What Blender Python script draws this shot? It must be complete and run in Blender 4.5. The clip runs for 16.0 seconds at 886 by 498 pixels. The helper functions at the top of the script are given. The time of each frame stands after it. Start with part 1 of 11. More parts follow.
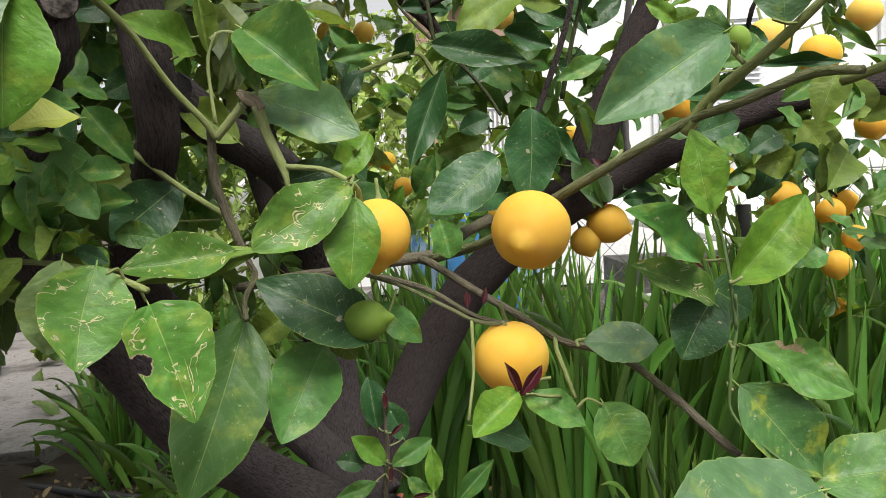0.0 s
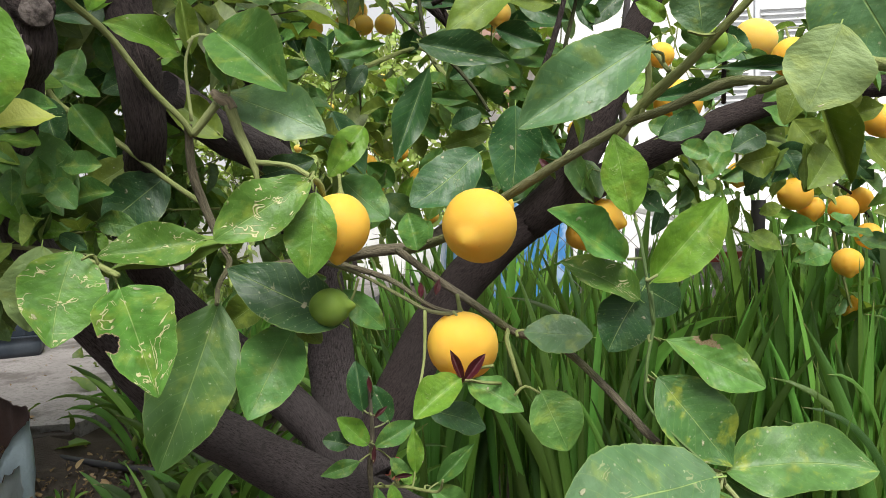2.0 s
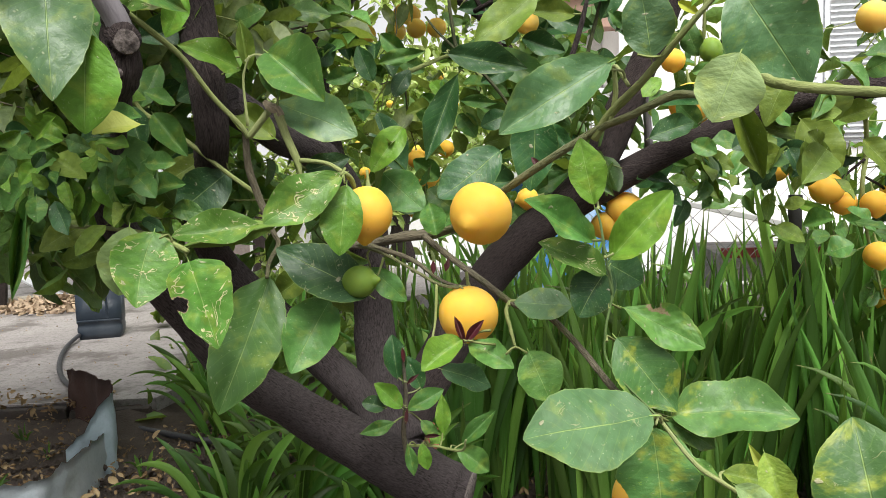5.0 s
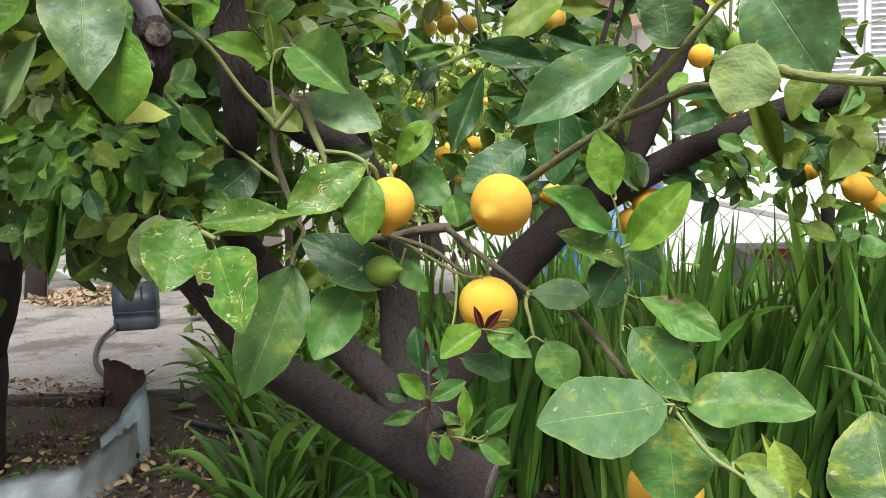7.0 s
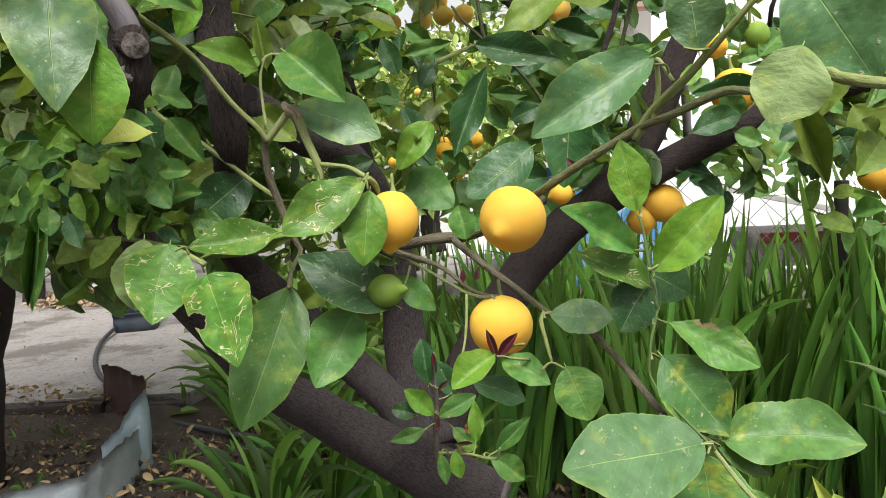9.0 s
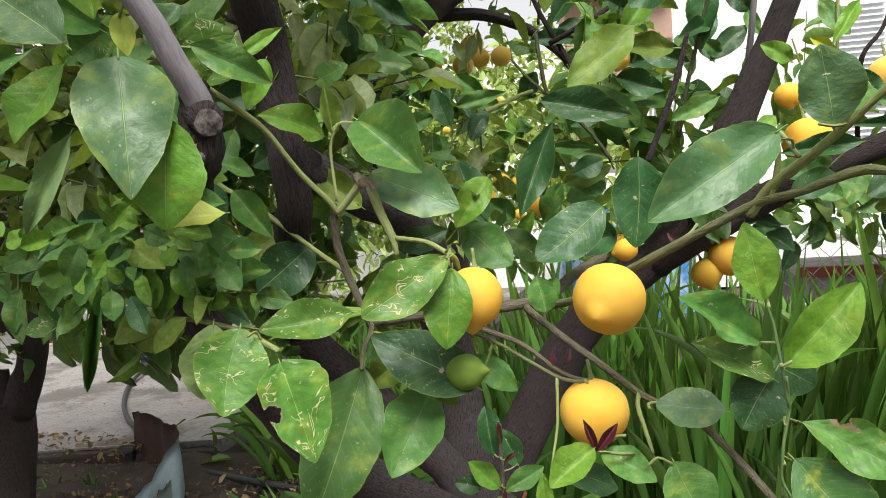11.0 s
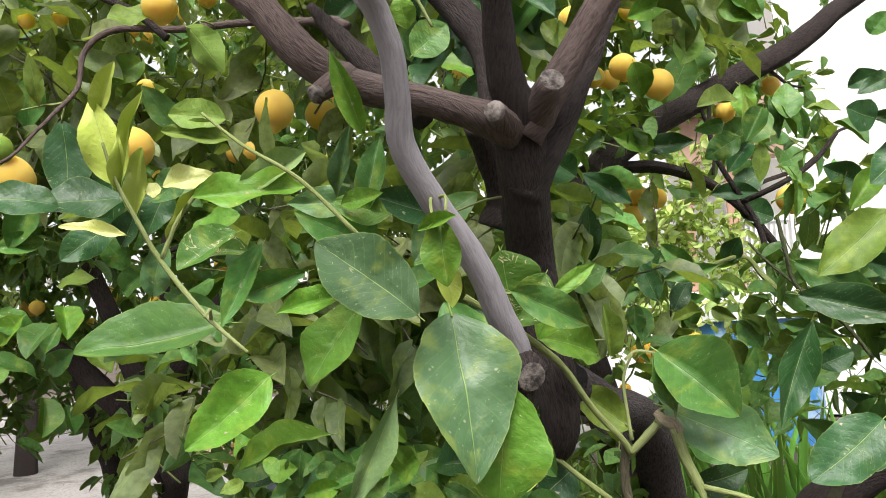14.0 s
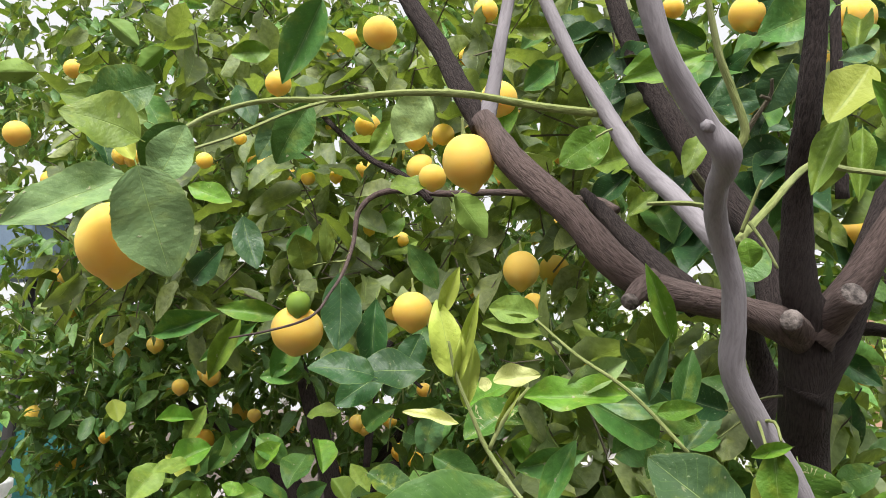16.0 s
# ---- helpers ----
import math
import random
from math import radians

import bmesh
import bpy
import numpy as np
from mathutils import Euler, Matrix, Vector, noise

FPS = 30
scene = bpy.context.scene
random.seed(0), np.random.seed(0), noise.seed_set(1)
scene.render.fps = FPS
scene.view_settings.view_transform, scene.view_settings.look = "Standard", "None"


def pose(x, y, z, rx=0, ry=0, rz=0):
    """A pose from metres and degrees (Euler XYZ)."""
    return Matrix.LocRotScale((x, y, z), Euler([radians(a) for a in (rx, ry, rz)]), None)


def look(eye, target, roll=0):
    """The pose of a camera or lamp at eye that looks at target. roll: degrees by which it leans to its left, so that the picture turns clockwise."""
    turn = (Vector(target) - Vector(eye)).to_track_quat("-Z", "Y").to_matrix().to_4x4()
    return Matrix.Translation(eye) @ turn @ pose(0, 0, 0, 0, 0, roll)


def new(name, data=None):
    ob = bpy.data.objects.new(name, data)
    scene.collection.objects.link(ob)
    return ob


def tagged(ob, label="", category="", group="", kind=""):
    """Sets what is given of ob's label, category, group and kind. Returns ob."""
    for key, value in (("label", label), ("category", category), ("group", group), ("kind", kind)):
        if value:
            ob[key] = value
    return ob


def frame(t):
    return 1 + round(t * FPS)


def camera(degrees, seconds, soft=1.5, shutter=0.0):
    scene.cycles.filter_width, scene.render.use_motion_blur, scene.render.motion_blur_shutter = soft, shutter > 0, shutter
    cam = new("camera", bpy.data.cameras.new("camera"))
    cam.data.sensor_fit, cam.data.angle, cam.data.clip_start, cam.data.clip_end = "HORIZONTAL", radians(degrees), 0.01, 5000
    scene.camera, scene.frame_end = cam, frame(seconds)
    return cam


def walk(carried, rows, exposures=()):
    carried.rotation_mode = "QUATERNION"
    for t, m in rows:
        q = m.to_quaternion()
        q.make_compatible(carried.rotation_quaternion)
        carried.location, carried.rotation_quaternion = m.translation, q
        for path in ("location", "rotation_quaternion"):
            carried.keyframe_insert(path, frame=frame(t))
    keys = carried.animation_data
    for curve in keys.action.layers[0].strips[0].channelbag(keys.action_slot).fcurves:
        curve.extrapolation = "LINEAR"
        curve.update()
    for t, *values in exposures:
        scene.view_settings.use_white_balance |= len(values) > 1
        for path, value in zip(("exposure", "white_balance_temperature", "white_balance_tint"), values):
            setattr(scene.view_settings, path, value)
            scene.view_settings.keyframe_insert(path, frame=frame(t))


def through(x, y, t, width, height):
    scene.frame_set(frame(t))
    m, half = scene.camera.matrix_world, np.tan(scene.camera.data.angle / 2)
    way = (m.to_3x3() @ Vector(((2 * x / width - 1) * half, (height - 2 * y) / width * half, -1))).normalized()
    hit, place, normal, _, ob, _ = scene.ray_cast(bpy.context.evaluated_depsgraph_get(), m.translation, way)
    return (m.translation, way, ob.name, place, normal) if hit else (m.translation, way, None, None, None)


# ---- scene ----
cam = camera(60.1, 16.0, soft=0.6)
METRES, EYE, TILT, LEAN, TURN = 1.0, 1.0, -4.0, 3.0, 0.0
ROWS = [
    (0.0, 0.0, 0.0, 0.0, 0.0, 0.0, -0.0),
    (0.5, 0.0181, -0.0121, 0.0067, -0.46, 0.02, -0.18),
    (1.0, 0.0486, -0.0198, 0.0064, 0.56, -0.04, -1.15),
    (1.5, 0.0735, -0.022, 0.0041, 1.51, -0.83, -1.15),
    (2.0, 0.0822, -0.0389, 0.0057, 3.14, -0.9, -1.08),
    (2.5, 0.1024, -0.0554, 0.0028, 4.61, -1.06, -1.15),
    (3.0, 0.123, -0.0742, 0.0003, 4.92, -1.27, -1.34),
    (3.5, 0.1316, -0.0981, 0.0033, 5.66, -1.29, -1.33),
    (4.0, 0.1382, -0.1279, 0.0051, 6.59, -1.34, -1.29),
    (6.5, 0.1698, -0.1994, -0.0122, 9.9, -1.57, -2.16),
    (7.0, 0.1691, -0.1849, -0.011, 10.44, -1.62, -2.15),
    (7.5, 0.1597, -0.1616, -0.0168, 10.41, -2.68, -1.77),
    (8.0, 0.1517, -0.1565, -0.0068, 10.43, -2.69, -1.78),
    (8.5, 0.1526, -0.1411, 0.0071, 10.38, -2.72, -0.72),
    (9.0, 0.1484, -0.1234, 0.0212, 10.37, -2.61, -0.62),
    (9.5, 0.1401, -0.1078, 0.0403, 10.35, -1.7, -0.22),
    (10.0, 0.112, -0.1059, 0.0588, 10.6, -0.48, 0.02),
    (12.5, -0.0103, -0.0223, 0.0817, 13.13, -0.4, -0.17),
    (13.0, -0.0565, -0.0169, 0.1189, 13.13, 1.15, -0.21),
    (13.5, -0.0892, -0.0446, 0.1441, 13.63, 4.29, -0.45),
    (14.0, -0.1536, -0.0723, 0.2035, 17.76, 7.21, -0.82),
    (14.5, -0.2071, -0.1261, 0.2411, 21.87, 10.21, -3.1),
    (15.0, -0.2393, -0.1688, 0.2481, 24.45, 12.76, -5.01),
    (15.5, -0.2716, -0.1825, 0.2571, 25.34, 13.87, -6.56),
    (16.0, -0.2649, -0.1921, 0.2663, 27.77, 14.41, -6.79),
]
walk(cam, [(t, pose(0, 0, EYE, TILT, LEAN, TURN) @ pose(METRES * x, METRES * y, METRES * z, 90 + pitch, roll, yaw)) for t, x, y, z, yaw, pitch, roll in ROWS], exposures=[(0, 0.33), (1, 0.38), (3, 0.51), (8, 0.59), (10, 0.56), (12.5, 0.62), (14.3, 0.77), (16, 0.70)])

# ---- daylight: bright overcast ----
world = bpy.data.worlds.new("overcast_sky")
scene.world = world
world.use_nodes = True
wt = world.node_tree
sky = wt.nodes.new("ShaderNodeTexSky")
sky.sky_type, sky.sun_disc = "NISHITA", False
sky.sun_elevation, sky.sun_rotation = radians(58), radians(200)
sky.air_density, sky.dust_density, sky.ozone_density = 1.0, 6.0, 0.6
haze = wt.nodes.new("ShaderNodeMix")
haze.data_type = "RGBA"
haze.inputs[0].default_value = 0.85
haze.inputs[7].default_value = (10.2, 10.2, 10.3, 1)
wt.links.new(sky.outputs[0], haze.inputs[6])
bg = wt.nodes["Background"]
wt.links.new(haze.outputs[2], bg.inputs[0])
bg.inputs[1].default_value = 0.065
sun = new("sun", bpy.data.lights.new("sun", "SUN"))
sun.data.energy, sun.data.angle, sun.data.color = 3.9, radians(30), (1, 0.97, 0.92)
sun.matrix_basis = look((0.9, -3.0, 4.5), (0, 0, 0))

# ---- materials ----


class Graph:
    """A node material, written as short calls."""

    def __init__(self, name):
        self.mat = bpy.data.materials.new(name)
        self.mat.use_nodes = True
        self.t = self.mat.node_tree
        self.bsdf = self.t.nodes["Principled BSDF"]
        self.out = self.t.nodes["Material Output"]

    def put(self, socket, value):
        if isinstance(value, bpy.types.NodeSocket):
            self.t.links.new(value, socket)
        elif isinstance(value, (tuple, list)) and len(value) == 3 and socket.type == "RGBA":
            socket.default_value = (*value, 1)
        else:
            socket.default_value = value

    def node(self, kind, **inputs):
        n = self.t.nodes.new("ShaderNode" + kind)
        for key, value in inputs.items():
            self.put(n.inputs[key.replace("_", " ")], value)
        return n

    def math(self, op, a, b=0.0, c=0.0):
        n = self.t.nodes.new("ShaderNodeMath")
        n.operation = op
        for k, v in enumerate((a, b, c)):
            self.put(n.inputs[k], v)
        return n.outputs[0]

    def mix(self, f, a, b):
        n = self.t.nodes.new("ShaderNodeMix")
        n.data_type = "RGBA"
        self.put(n.inputs[0], f), self.put(n.inputs[6], a), self.put(n.inputs[7], b)
        return n.outputs[2]

    def step(self, v, lo, hi):
        n = self.t.nodes.new("ShaderNodeMapRange")
        n.interpolation_type = "SMOOTHSTEP"
        for k, x in enumerate((v, lo, hi, 0.0, 1.0)):
            self.put(n.inputs[k], x)
        return n.outputs[0]

    def noise(self, vec, scale, detail=3.0, rough=0.55, distort=0.0):
        return self.node("TexNoise", Vector=vec, Scale=scale, Detail=detail, Roughness=rough, Distortion=distort).outputs[0]

    def coord(self, which="Object"):
        return self.node("TexCoord").outputs[which]

    def scaled(self, vec, x, y, z):
        n = self.node("Mapping", Vector=vec)
        n.inputs["Scale"].default_value = (x, y, z)
        return n.outputs[0]

    def bump(self, height, strength, distance=0.002):
        n = self.node("Bump", Height=height, Strength=strength, Distance=distance)
        self.put(self.bsdf.inputs["Normal"], n.outputs[0])
        return n.outputs[0]

    def set(self, **inputs):
        for key, value in inputs.items():
            self.put(self.bsdf.inputs[key.replace("_", " ")], value)
        return self.mat


def leaf_material(name, base, light, gloss=0.42, mines=0.6, spots=0.12, blotch=0.35, through=0.21, spec=0.45, island=False, veins=True):
    """Citrus leaf: veins, pale flecks, yellow blotches, leaf-miner trails; some light passes through."""
    g = Graph(name)
    if island:
        rnd = g.node("NewGeometry").outputs["Random Per Island"]
    else:
        rnd = g.node("ObjectInfo").outputs["Random"]
    uv = g.coord("UV")
    sep = g.node("SeparateXYZ", Vector=uv)
    across = g.math("ABSOLUTE", g.math("SUBTRACT", sep.outputs[0], 0.5))
    shift = g.node("CombineXYZ", X=g.math("MULTIPLY", rnd, 37.0), Y=g.math("MULTIPLY", rnd, 91.0))
    place = g.node("VectorMath", )
    place.operation = "ADD"
    g.put(place.inputs[0], g.scaled(uv, 0.5, 1, 1)), g.put(place.inputs[1], shift.outputs[0])
    at = place.outputs[0]
    fac = g.noise(at, 2.2)
    if island:
        own = g.math("POWER", g.math("FRACT", g.math("MULTIPLY", rnd, 13.7)), 1.7)
        fac = g.math("MULTIPLY_ADD", own, 0.7, g.math("MULTIPLY", fac, 0.35))
    col = g.mix(fac, base, light)
    tone = g.node("HueSaturation", Color=col)
    wide = 1.0 if island else 0.5
    g.put(tone.inputs["Value"], g.math("MULTIPLY_ADD", rnd, 1.15 * wide, 0.98 - 0.58 * wide))
    g.put(tone.inputs["Hue"], g.math("MULTIPLY_ADD", g.math("FRACT", g.math("MULTIPLY", rnd, 7.3)), 0.035 * wide, 0.4975 - 0.0175 * wide))
    col = tone.outputs[0]
    if blotch:
        m = g.step(g.noise(at, 3.4, 5.0, 0.6), 0.51, 0.64)
        col = g.mix(g.math("MULTIPLY", m, blotch), col, (0.34, 0.40, 0.05))
    height = g.math("ADD", g.math("MULTIPLY", g.noise(at, 26.0, 3.0), 0.3), g.math("MULTIPLY", g.noise(at, 5.0, 2.0), 0.75))
    if veins:
        rib = g.math("SUBTRACT", 1.0, g.step(across, 0.003, 0.012))
        lane = g.math("SUBTRACT", sep.outputs[1], g.math("MULTIPLY", across, 0.5))
        wave = g.math("ABSOLUTE", g.math("SINE", g.math("MULTIPLY_ADD", lane, 34.0, g.math("MULTIPLY", g.noise(at, 3.0), 3.0))))
        side = g.math("SUBTRACT", 1.0, g.step(wave, 0.02, 0.22))
        col = g.mix(g.math("MULTIPLY", side, 0.20), col, (0.26, 0.42, 0.09))
        col = g.mix(g.math("MULTIPLY", rib, 0.6), col, (0.38, 0.52, 0.16))
        rim = g.step(across, 0.468, 0.486)
        col = g.mix(g.math("MULTIPLY", rim, 0.3), col, (0.38, 0.48, 0.12))
        height = g.math("ADD", height, g.math("MULTIPLY", g.math("MULTIPLY", wave, g.noise(at, 2.0)), 0.09))
        height = g.math("ADD", height, g.math("MULTIPLY", rib, -0.8))
    if spots:
        v = g.node("TexVoronoi", Vector=at, Scale=16.0)
        rare = g.math("GREATER_THAN", g.node("SeparateColor", Color=v.outputs["Color"]).outputs[0], 1.0 - spots)
        dot = g.math("MULTIPLY", rare, g.math("SUBTRACT", 1.0, g.step(v.outputs["Distance"], 0.05, 0.2)))
        col = g.mix(g.math("MULTIPLY", dot, 0.75), col, (0.48, 0.50, 0.30))
        fleck = g.step(g.noise(at, 42.0, 3.0), 0.63, 0.72)
        col = g.mix(g.math("MULTIPLY", fleck, 0.6), col, (0.40, 0.5, 0.24))
        if veins and not island:
            w = g.node("TexVoronoi", Vector=at, Scale=7.0)
            few = g.math("GREATER_THAN", g.node("SeparateColor", Color=w.outputs["Color"]).outputs[1], 0.84)
            ragged = g.math("ADD", w.outputs["Distance"], g.math("MULTIPLY_ADD", g.noise(at, 24.0, 3.0), 0.5, -0.25))
            scar = g.math("MULTIPLY", few, g.math("SUBTRACT", 1.0, g.step(ragged, 0.10, 0.17)))
            col = g.mix(g.math("MULTIPLY", scar, 0.75), col, (0.56, 0.50, 0.34))
            height = g.math("ADD", height, g.math("MULTIPLY", scar, 0.7))
        shade = g.step(g.noise(at, 9.0, 4.0), 0.35, 0.7)
        col = g.mix(g.math("MULTIPLY", shade, 0.5), col, g.mix(0.5, base, (0.01, 0.04, 0.008)))
    if mines:
        n = g.noise(at, 3.4, 2.0, 0.5, 2.2)
        line = g.math("SUBTRACT", 1.0, g.step(g.math("ABSOLUTE", g.math("SUBTRACT", n, 0.5)), 0.008, 0.022 if mines > 0.7 else 0.017))
        low = 0.51 if mines > 0.7 else 0.64
        zone = g.step(g.noise(at, 4.8, 1.0), low, low + 0.04)
        m = g.math("MULTIPLY", g.math("MULTIPLY", line, zone), mines)
        col = g.mix(m, col, (0.56, 0.53, 0.28))
        height = g.math("ADD", height, g.math("MULTIPLY", m, 0.8))
    g.bump(height, 0.4, 0.0045)
    g.set(Base_Color=col, Roughness=g.math("MULTIPLY_ADD", g.noise(at, 6.0), 0.25, gloss - 0.06), Specular_IOR_Level=spec)
    if through:
        tr = g.node("BsdfTranslucent", Color=g.mix(0.6, col, (0.45, 0.62, 0.05)))
        m = g.node("MixShader", Fac=through)
        g.t.links.new(g.bsdf.outputs[0], m.inputs[1])
        g.t.links.new(tr.outputs[0], m.inputs[2])
        g.t.links.new(m.outputs[0], g.out.inputs[0])
    return g.mat


LEAF = {
    "mid": leaf_material("leaf_green", (0.060, 0.175, 0.035), (0.115, 0.274, 0.058), mines=0.00),
    "bright": leaf_material("leaf_fresh", (0.107, 0.268, 0.022), (0.181, 0.376, 0.041), mines=0.35),
    "dark": leaf_material("leaf_dark", (0.016, 0.071, 0.021), (0.032, 0.115, 0.030), spec=0.5, gloss=0.42, blotch=0.05, through=0.12, mines=0.25),
    "grey": leaf_material("leaf_waxy", (0.076, 0.185, 0.066), (0.118, 0.246, 0.095), gloss=0.40, blotch=0.38, spec=0.6, mines=0.00),
    "dull": leaf_material("leaf_dull", (0.062, 0.140, 0.052), (0.100, 0.200, 0.080), gloss=0.52, blotch=0.30, spots=0.2, spec=0.35, mines=0.30),
    "matte": leaf_material("leaf_matte", (0.205, 0.355, 0.135), (0.265, 0.420, 0.175), gloss=0.60, blotch=0.15, spots=0.18, spec=0.35, mines=0.0, through=0.10),
    "mined": leaf_material("leaf_mined", (0.064, 0.172, 0.022), (0.108, 0.255, 0.038), mines=1.0, blotch=0.4),
    "yellow": leaf_material("leaf_yellowing", (0.56, 0.58, 0.06), (0.44, 0.54, 0.05), blotch=0, spots=0, mines=0.0),
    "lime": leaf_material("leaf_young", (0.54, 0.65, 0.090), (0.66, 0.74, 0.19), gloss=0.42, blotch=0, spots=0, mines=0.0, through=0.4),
    "cream": leaf_material("leaf_chlorotic", (0.62, 0.66, 0.22), (0.74, 0.76, 0.36), gloss=0.5, blotch=0, spots=0, mines=0.0, through=0.35),
    "fresh": leaf_material("leaf_light", (0.22, 0.36, 0.05), (0.33, 0.47, 0.10), gloss=0.5, through=0.35),
    "pale": leaf_material("leaf_underside_pale", (0.235, 0.362, 0.128), (0.323, 0.450, 0.176), gloss=0.55, spots=0.1, mines=0.00),
    "olive": leaf_material("leaf_olive", (0.13, 0.215, 0.022), (0.19, 0.28, 0.038), gloss=0.5, mines=0.00),
    "purple": leaf_material("leaf_purple_bud", (0.050, 0.006, 0.010), (0.09, 0.012, 0.016), blotch=0, spots=0, through=0.1, veins=False, mines=0.0),
    "blotched": leaf_material("leaf_blotched", (0.063, 0.165, 0.044), (0.113, 0.255, 0.064), blotch=0.85, spots=0.25, mines=0.30),
}
LEAF_BACK = leaf_material("leaf_back", (0.13, 0.24, 0.035), (0.18, 0.30, 0.05), gloss=0.6, spots=0.0, blotch=0.1, mines=0.0)
FOLIAGE = leaf_material("foliage", (0.016, 0.064, 0.018), (0.205, 0.425, 0.112), island=True, spots=0.06, blotch=0.12, through=0.28, mines=0.0)
# lighter copy of foliage, with backlight and sky glow in its colour
FOLIAGE_BACKLIT = leaf_material("foliage_backlit", (0.028, 0.060, 0.018), (0.380, 0.440, 0.205), island=True, spots=0.06, through=0.36, mines=0.0)
# far leaves: sunlight and bright gaps are mixed into this pale colour
FOLIAGE_FAR = leaf_material("foliage_far_sunlit", (0.26, 0.38, 0.09), (0.50, 0.60, 0.24), island=True, spots=0, veins=False, blotch=0.4, through=0.35, mines=0.0)


def bark_material(name, dark, pale, grain=1.0, moss=0.0, worn=0.35, relief=1.0):
    g = Graph(name)
    uv = g.coord("UV")
    fine = g.noise(g.scaled(uv, 620, 150, 1), 1.0 * grain, 5.0, 0.65)
    ridge = g.noise(g.scaled(uv, 430, 85.0, 1), 1.0 * grain, 4.0, 0.65, 0.8)
    big = g.noise(g.coord("Object"), 9.0, 4.0)
    col = g.mix(g.step(g.math("MULTIPLY_ADD", fine, 0.35, g.math("MULTIPLY", ridge, 0.65)), 0.32, 0.60), dark, pale)
    col = g.mix(g.math("MULTIPLY", g.step(big, 0.42, 0.72), worn), col, tuple(1.25 * (0.6 * p + 0.4 * sum(pale) / 3) for p in pale))
    scratch = g.step(g.noise(g.scaled(uv, 120, 9, 1), 1.0, 2.0), 0.72, 0.75)
    col = g.mix(g.math("MULTIPLY", scratch, 0.4), col, tuple(2.2 * p for p in pale))
    if moss:
        col = g.mix(g.math("MULTIPLY", g.step(g.noise(g.coord("Object"), 20.0), 0.5, 0.7), moss), col, (0.12, 0.16, 0.04))
    g.bump(g.math("ADD", g.math("MULTIPLY", ridge, 1.4), fine), relief * 0.8, 0.005)
    return g.set(Base_Color=col, Roughness=0.85, Specular_IOR_Level=0.25)


BARK = bark_material("bark_dark", (0.013, 0.0100, 0.0097), (0.074, 0.056, 0.054), relief=1.4)
BARK_OLD = bark_material("bark_weathered", (0.018, 0.0145, 0.0148), (0.128, 0.106, 0.107), relief=1.6)
BARK_GREY = bark_material("bark_grey", (0.195, 0.180, 0.195), (0.265, 0.246, 0.266), 0.45, worn=0.1, relief=0.25)
BARK_RED = bark_material("bark_brown", (0.040, 0.027, 0.025), (0.125, 0.090, 0.083), 0.7, relief=0.7)
TWIG_GREEN = bark_material("twig_green", (0.14, 0.180, 0.050), (0.27, 0.31, 0.115), 0.5, 0.3, relief=0.5)
TWIG_BROWN = bark_material("twig_brown", (0.075, 0.065, 0.045), (0.17, 0.15, 0.10), 0.6, 0.4)


def cut_material():
    g = Graph("sawn_wood")
    o = g.coord("Object")
    n = g.noise(o, 140.0, 5.0, 0.65)
    col = g.mix(g.step(n, 0.3, 0.7), (0.035, 0.028, 0.026), (0.24, 0.205, 0.19))
    g.bump(n, 0.8, 0.004)
    return g.set(Base_Color=col, Roughness=0.9)


TWIG_DARK = bark_material("twig_dark_green", (0.030, 0.036, 0.016), (0.085, 0.095, 0.045), 0.6)
TWIG_LEAFY = bark_material("twig_leaf_green", (0.055, 0.105, 0.030), (0.115, 0.185, 0.058), 0.5, relief=0.5)
TWIG_TAN = bark_material("twig_tan_scar", (0.10, 0.078, 0.048), (0.38, 0.31, 0.20), 0.6)
TWIG_OLIVE = bark_material("twig_olive", (0.10, 0.115, 0.045), (0.20, 0.21, 0.10), 0.6, 0.3)
CUT = cut_material()


def lemon_material(name, a, b, scar=0.2):
    g = Graph(name)
    o = g.coord("Object")
    rnd = g.node("ObjectInfo").outputs["Random"]
    tone = g.node("HueSaturation", Color=g.mix(g.noise(o, 2.0), a, b))
    g.put(tone.inputs["Value"], g.math("MULTIPLY_ADD", rnd, 0.16, 0.89))
    pores = g.node("TexVoronoi", Vector=o, Scale=46.0).outputs["Distance"]
    mark = g.step(g.noise(o, 7.0, 5.0), 0.66, 0.74)
    col = g.mix(g.math("MULTIPLY", mark, scar), tone.outputs[0], (0.30, 0.17, 0.04))
    g.bump(g.math("ADD", g.math("MULTIPLY", g.step(pores, 0.0, 0.35), 0.6), g.math("MULTIPLY", g.noise(o, 5.0), 0.12)), 0.12, 0.010)
    return g.set(Base_Color=col, Roughness=0.60, Specular_IOR_Level=0.20, Subsurface_Weight=0.75, Subsurface_Scale=0.04, Subsurface_Radius=(1.0, 0.85, 0.3))


LEMON = lemon_material("lemon_peel", (0.72, 0.395, 0.044), (0.77, 0.485, 0.085))
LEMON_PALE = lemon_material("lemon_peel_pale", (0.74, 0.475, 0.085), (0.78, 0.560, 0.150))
LEMON_GREEN = lemon_material("green_lemon_peel", (0.110, 0.200, 0.028), (0.185, 0.280, 0.052), 0.1)


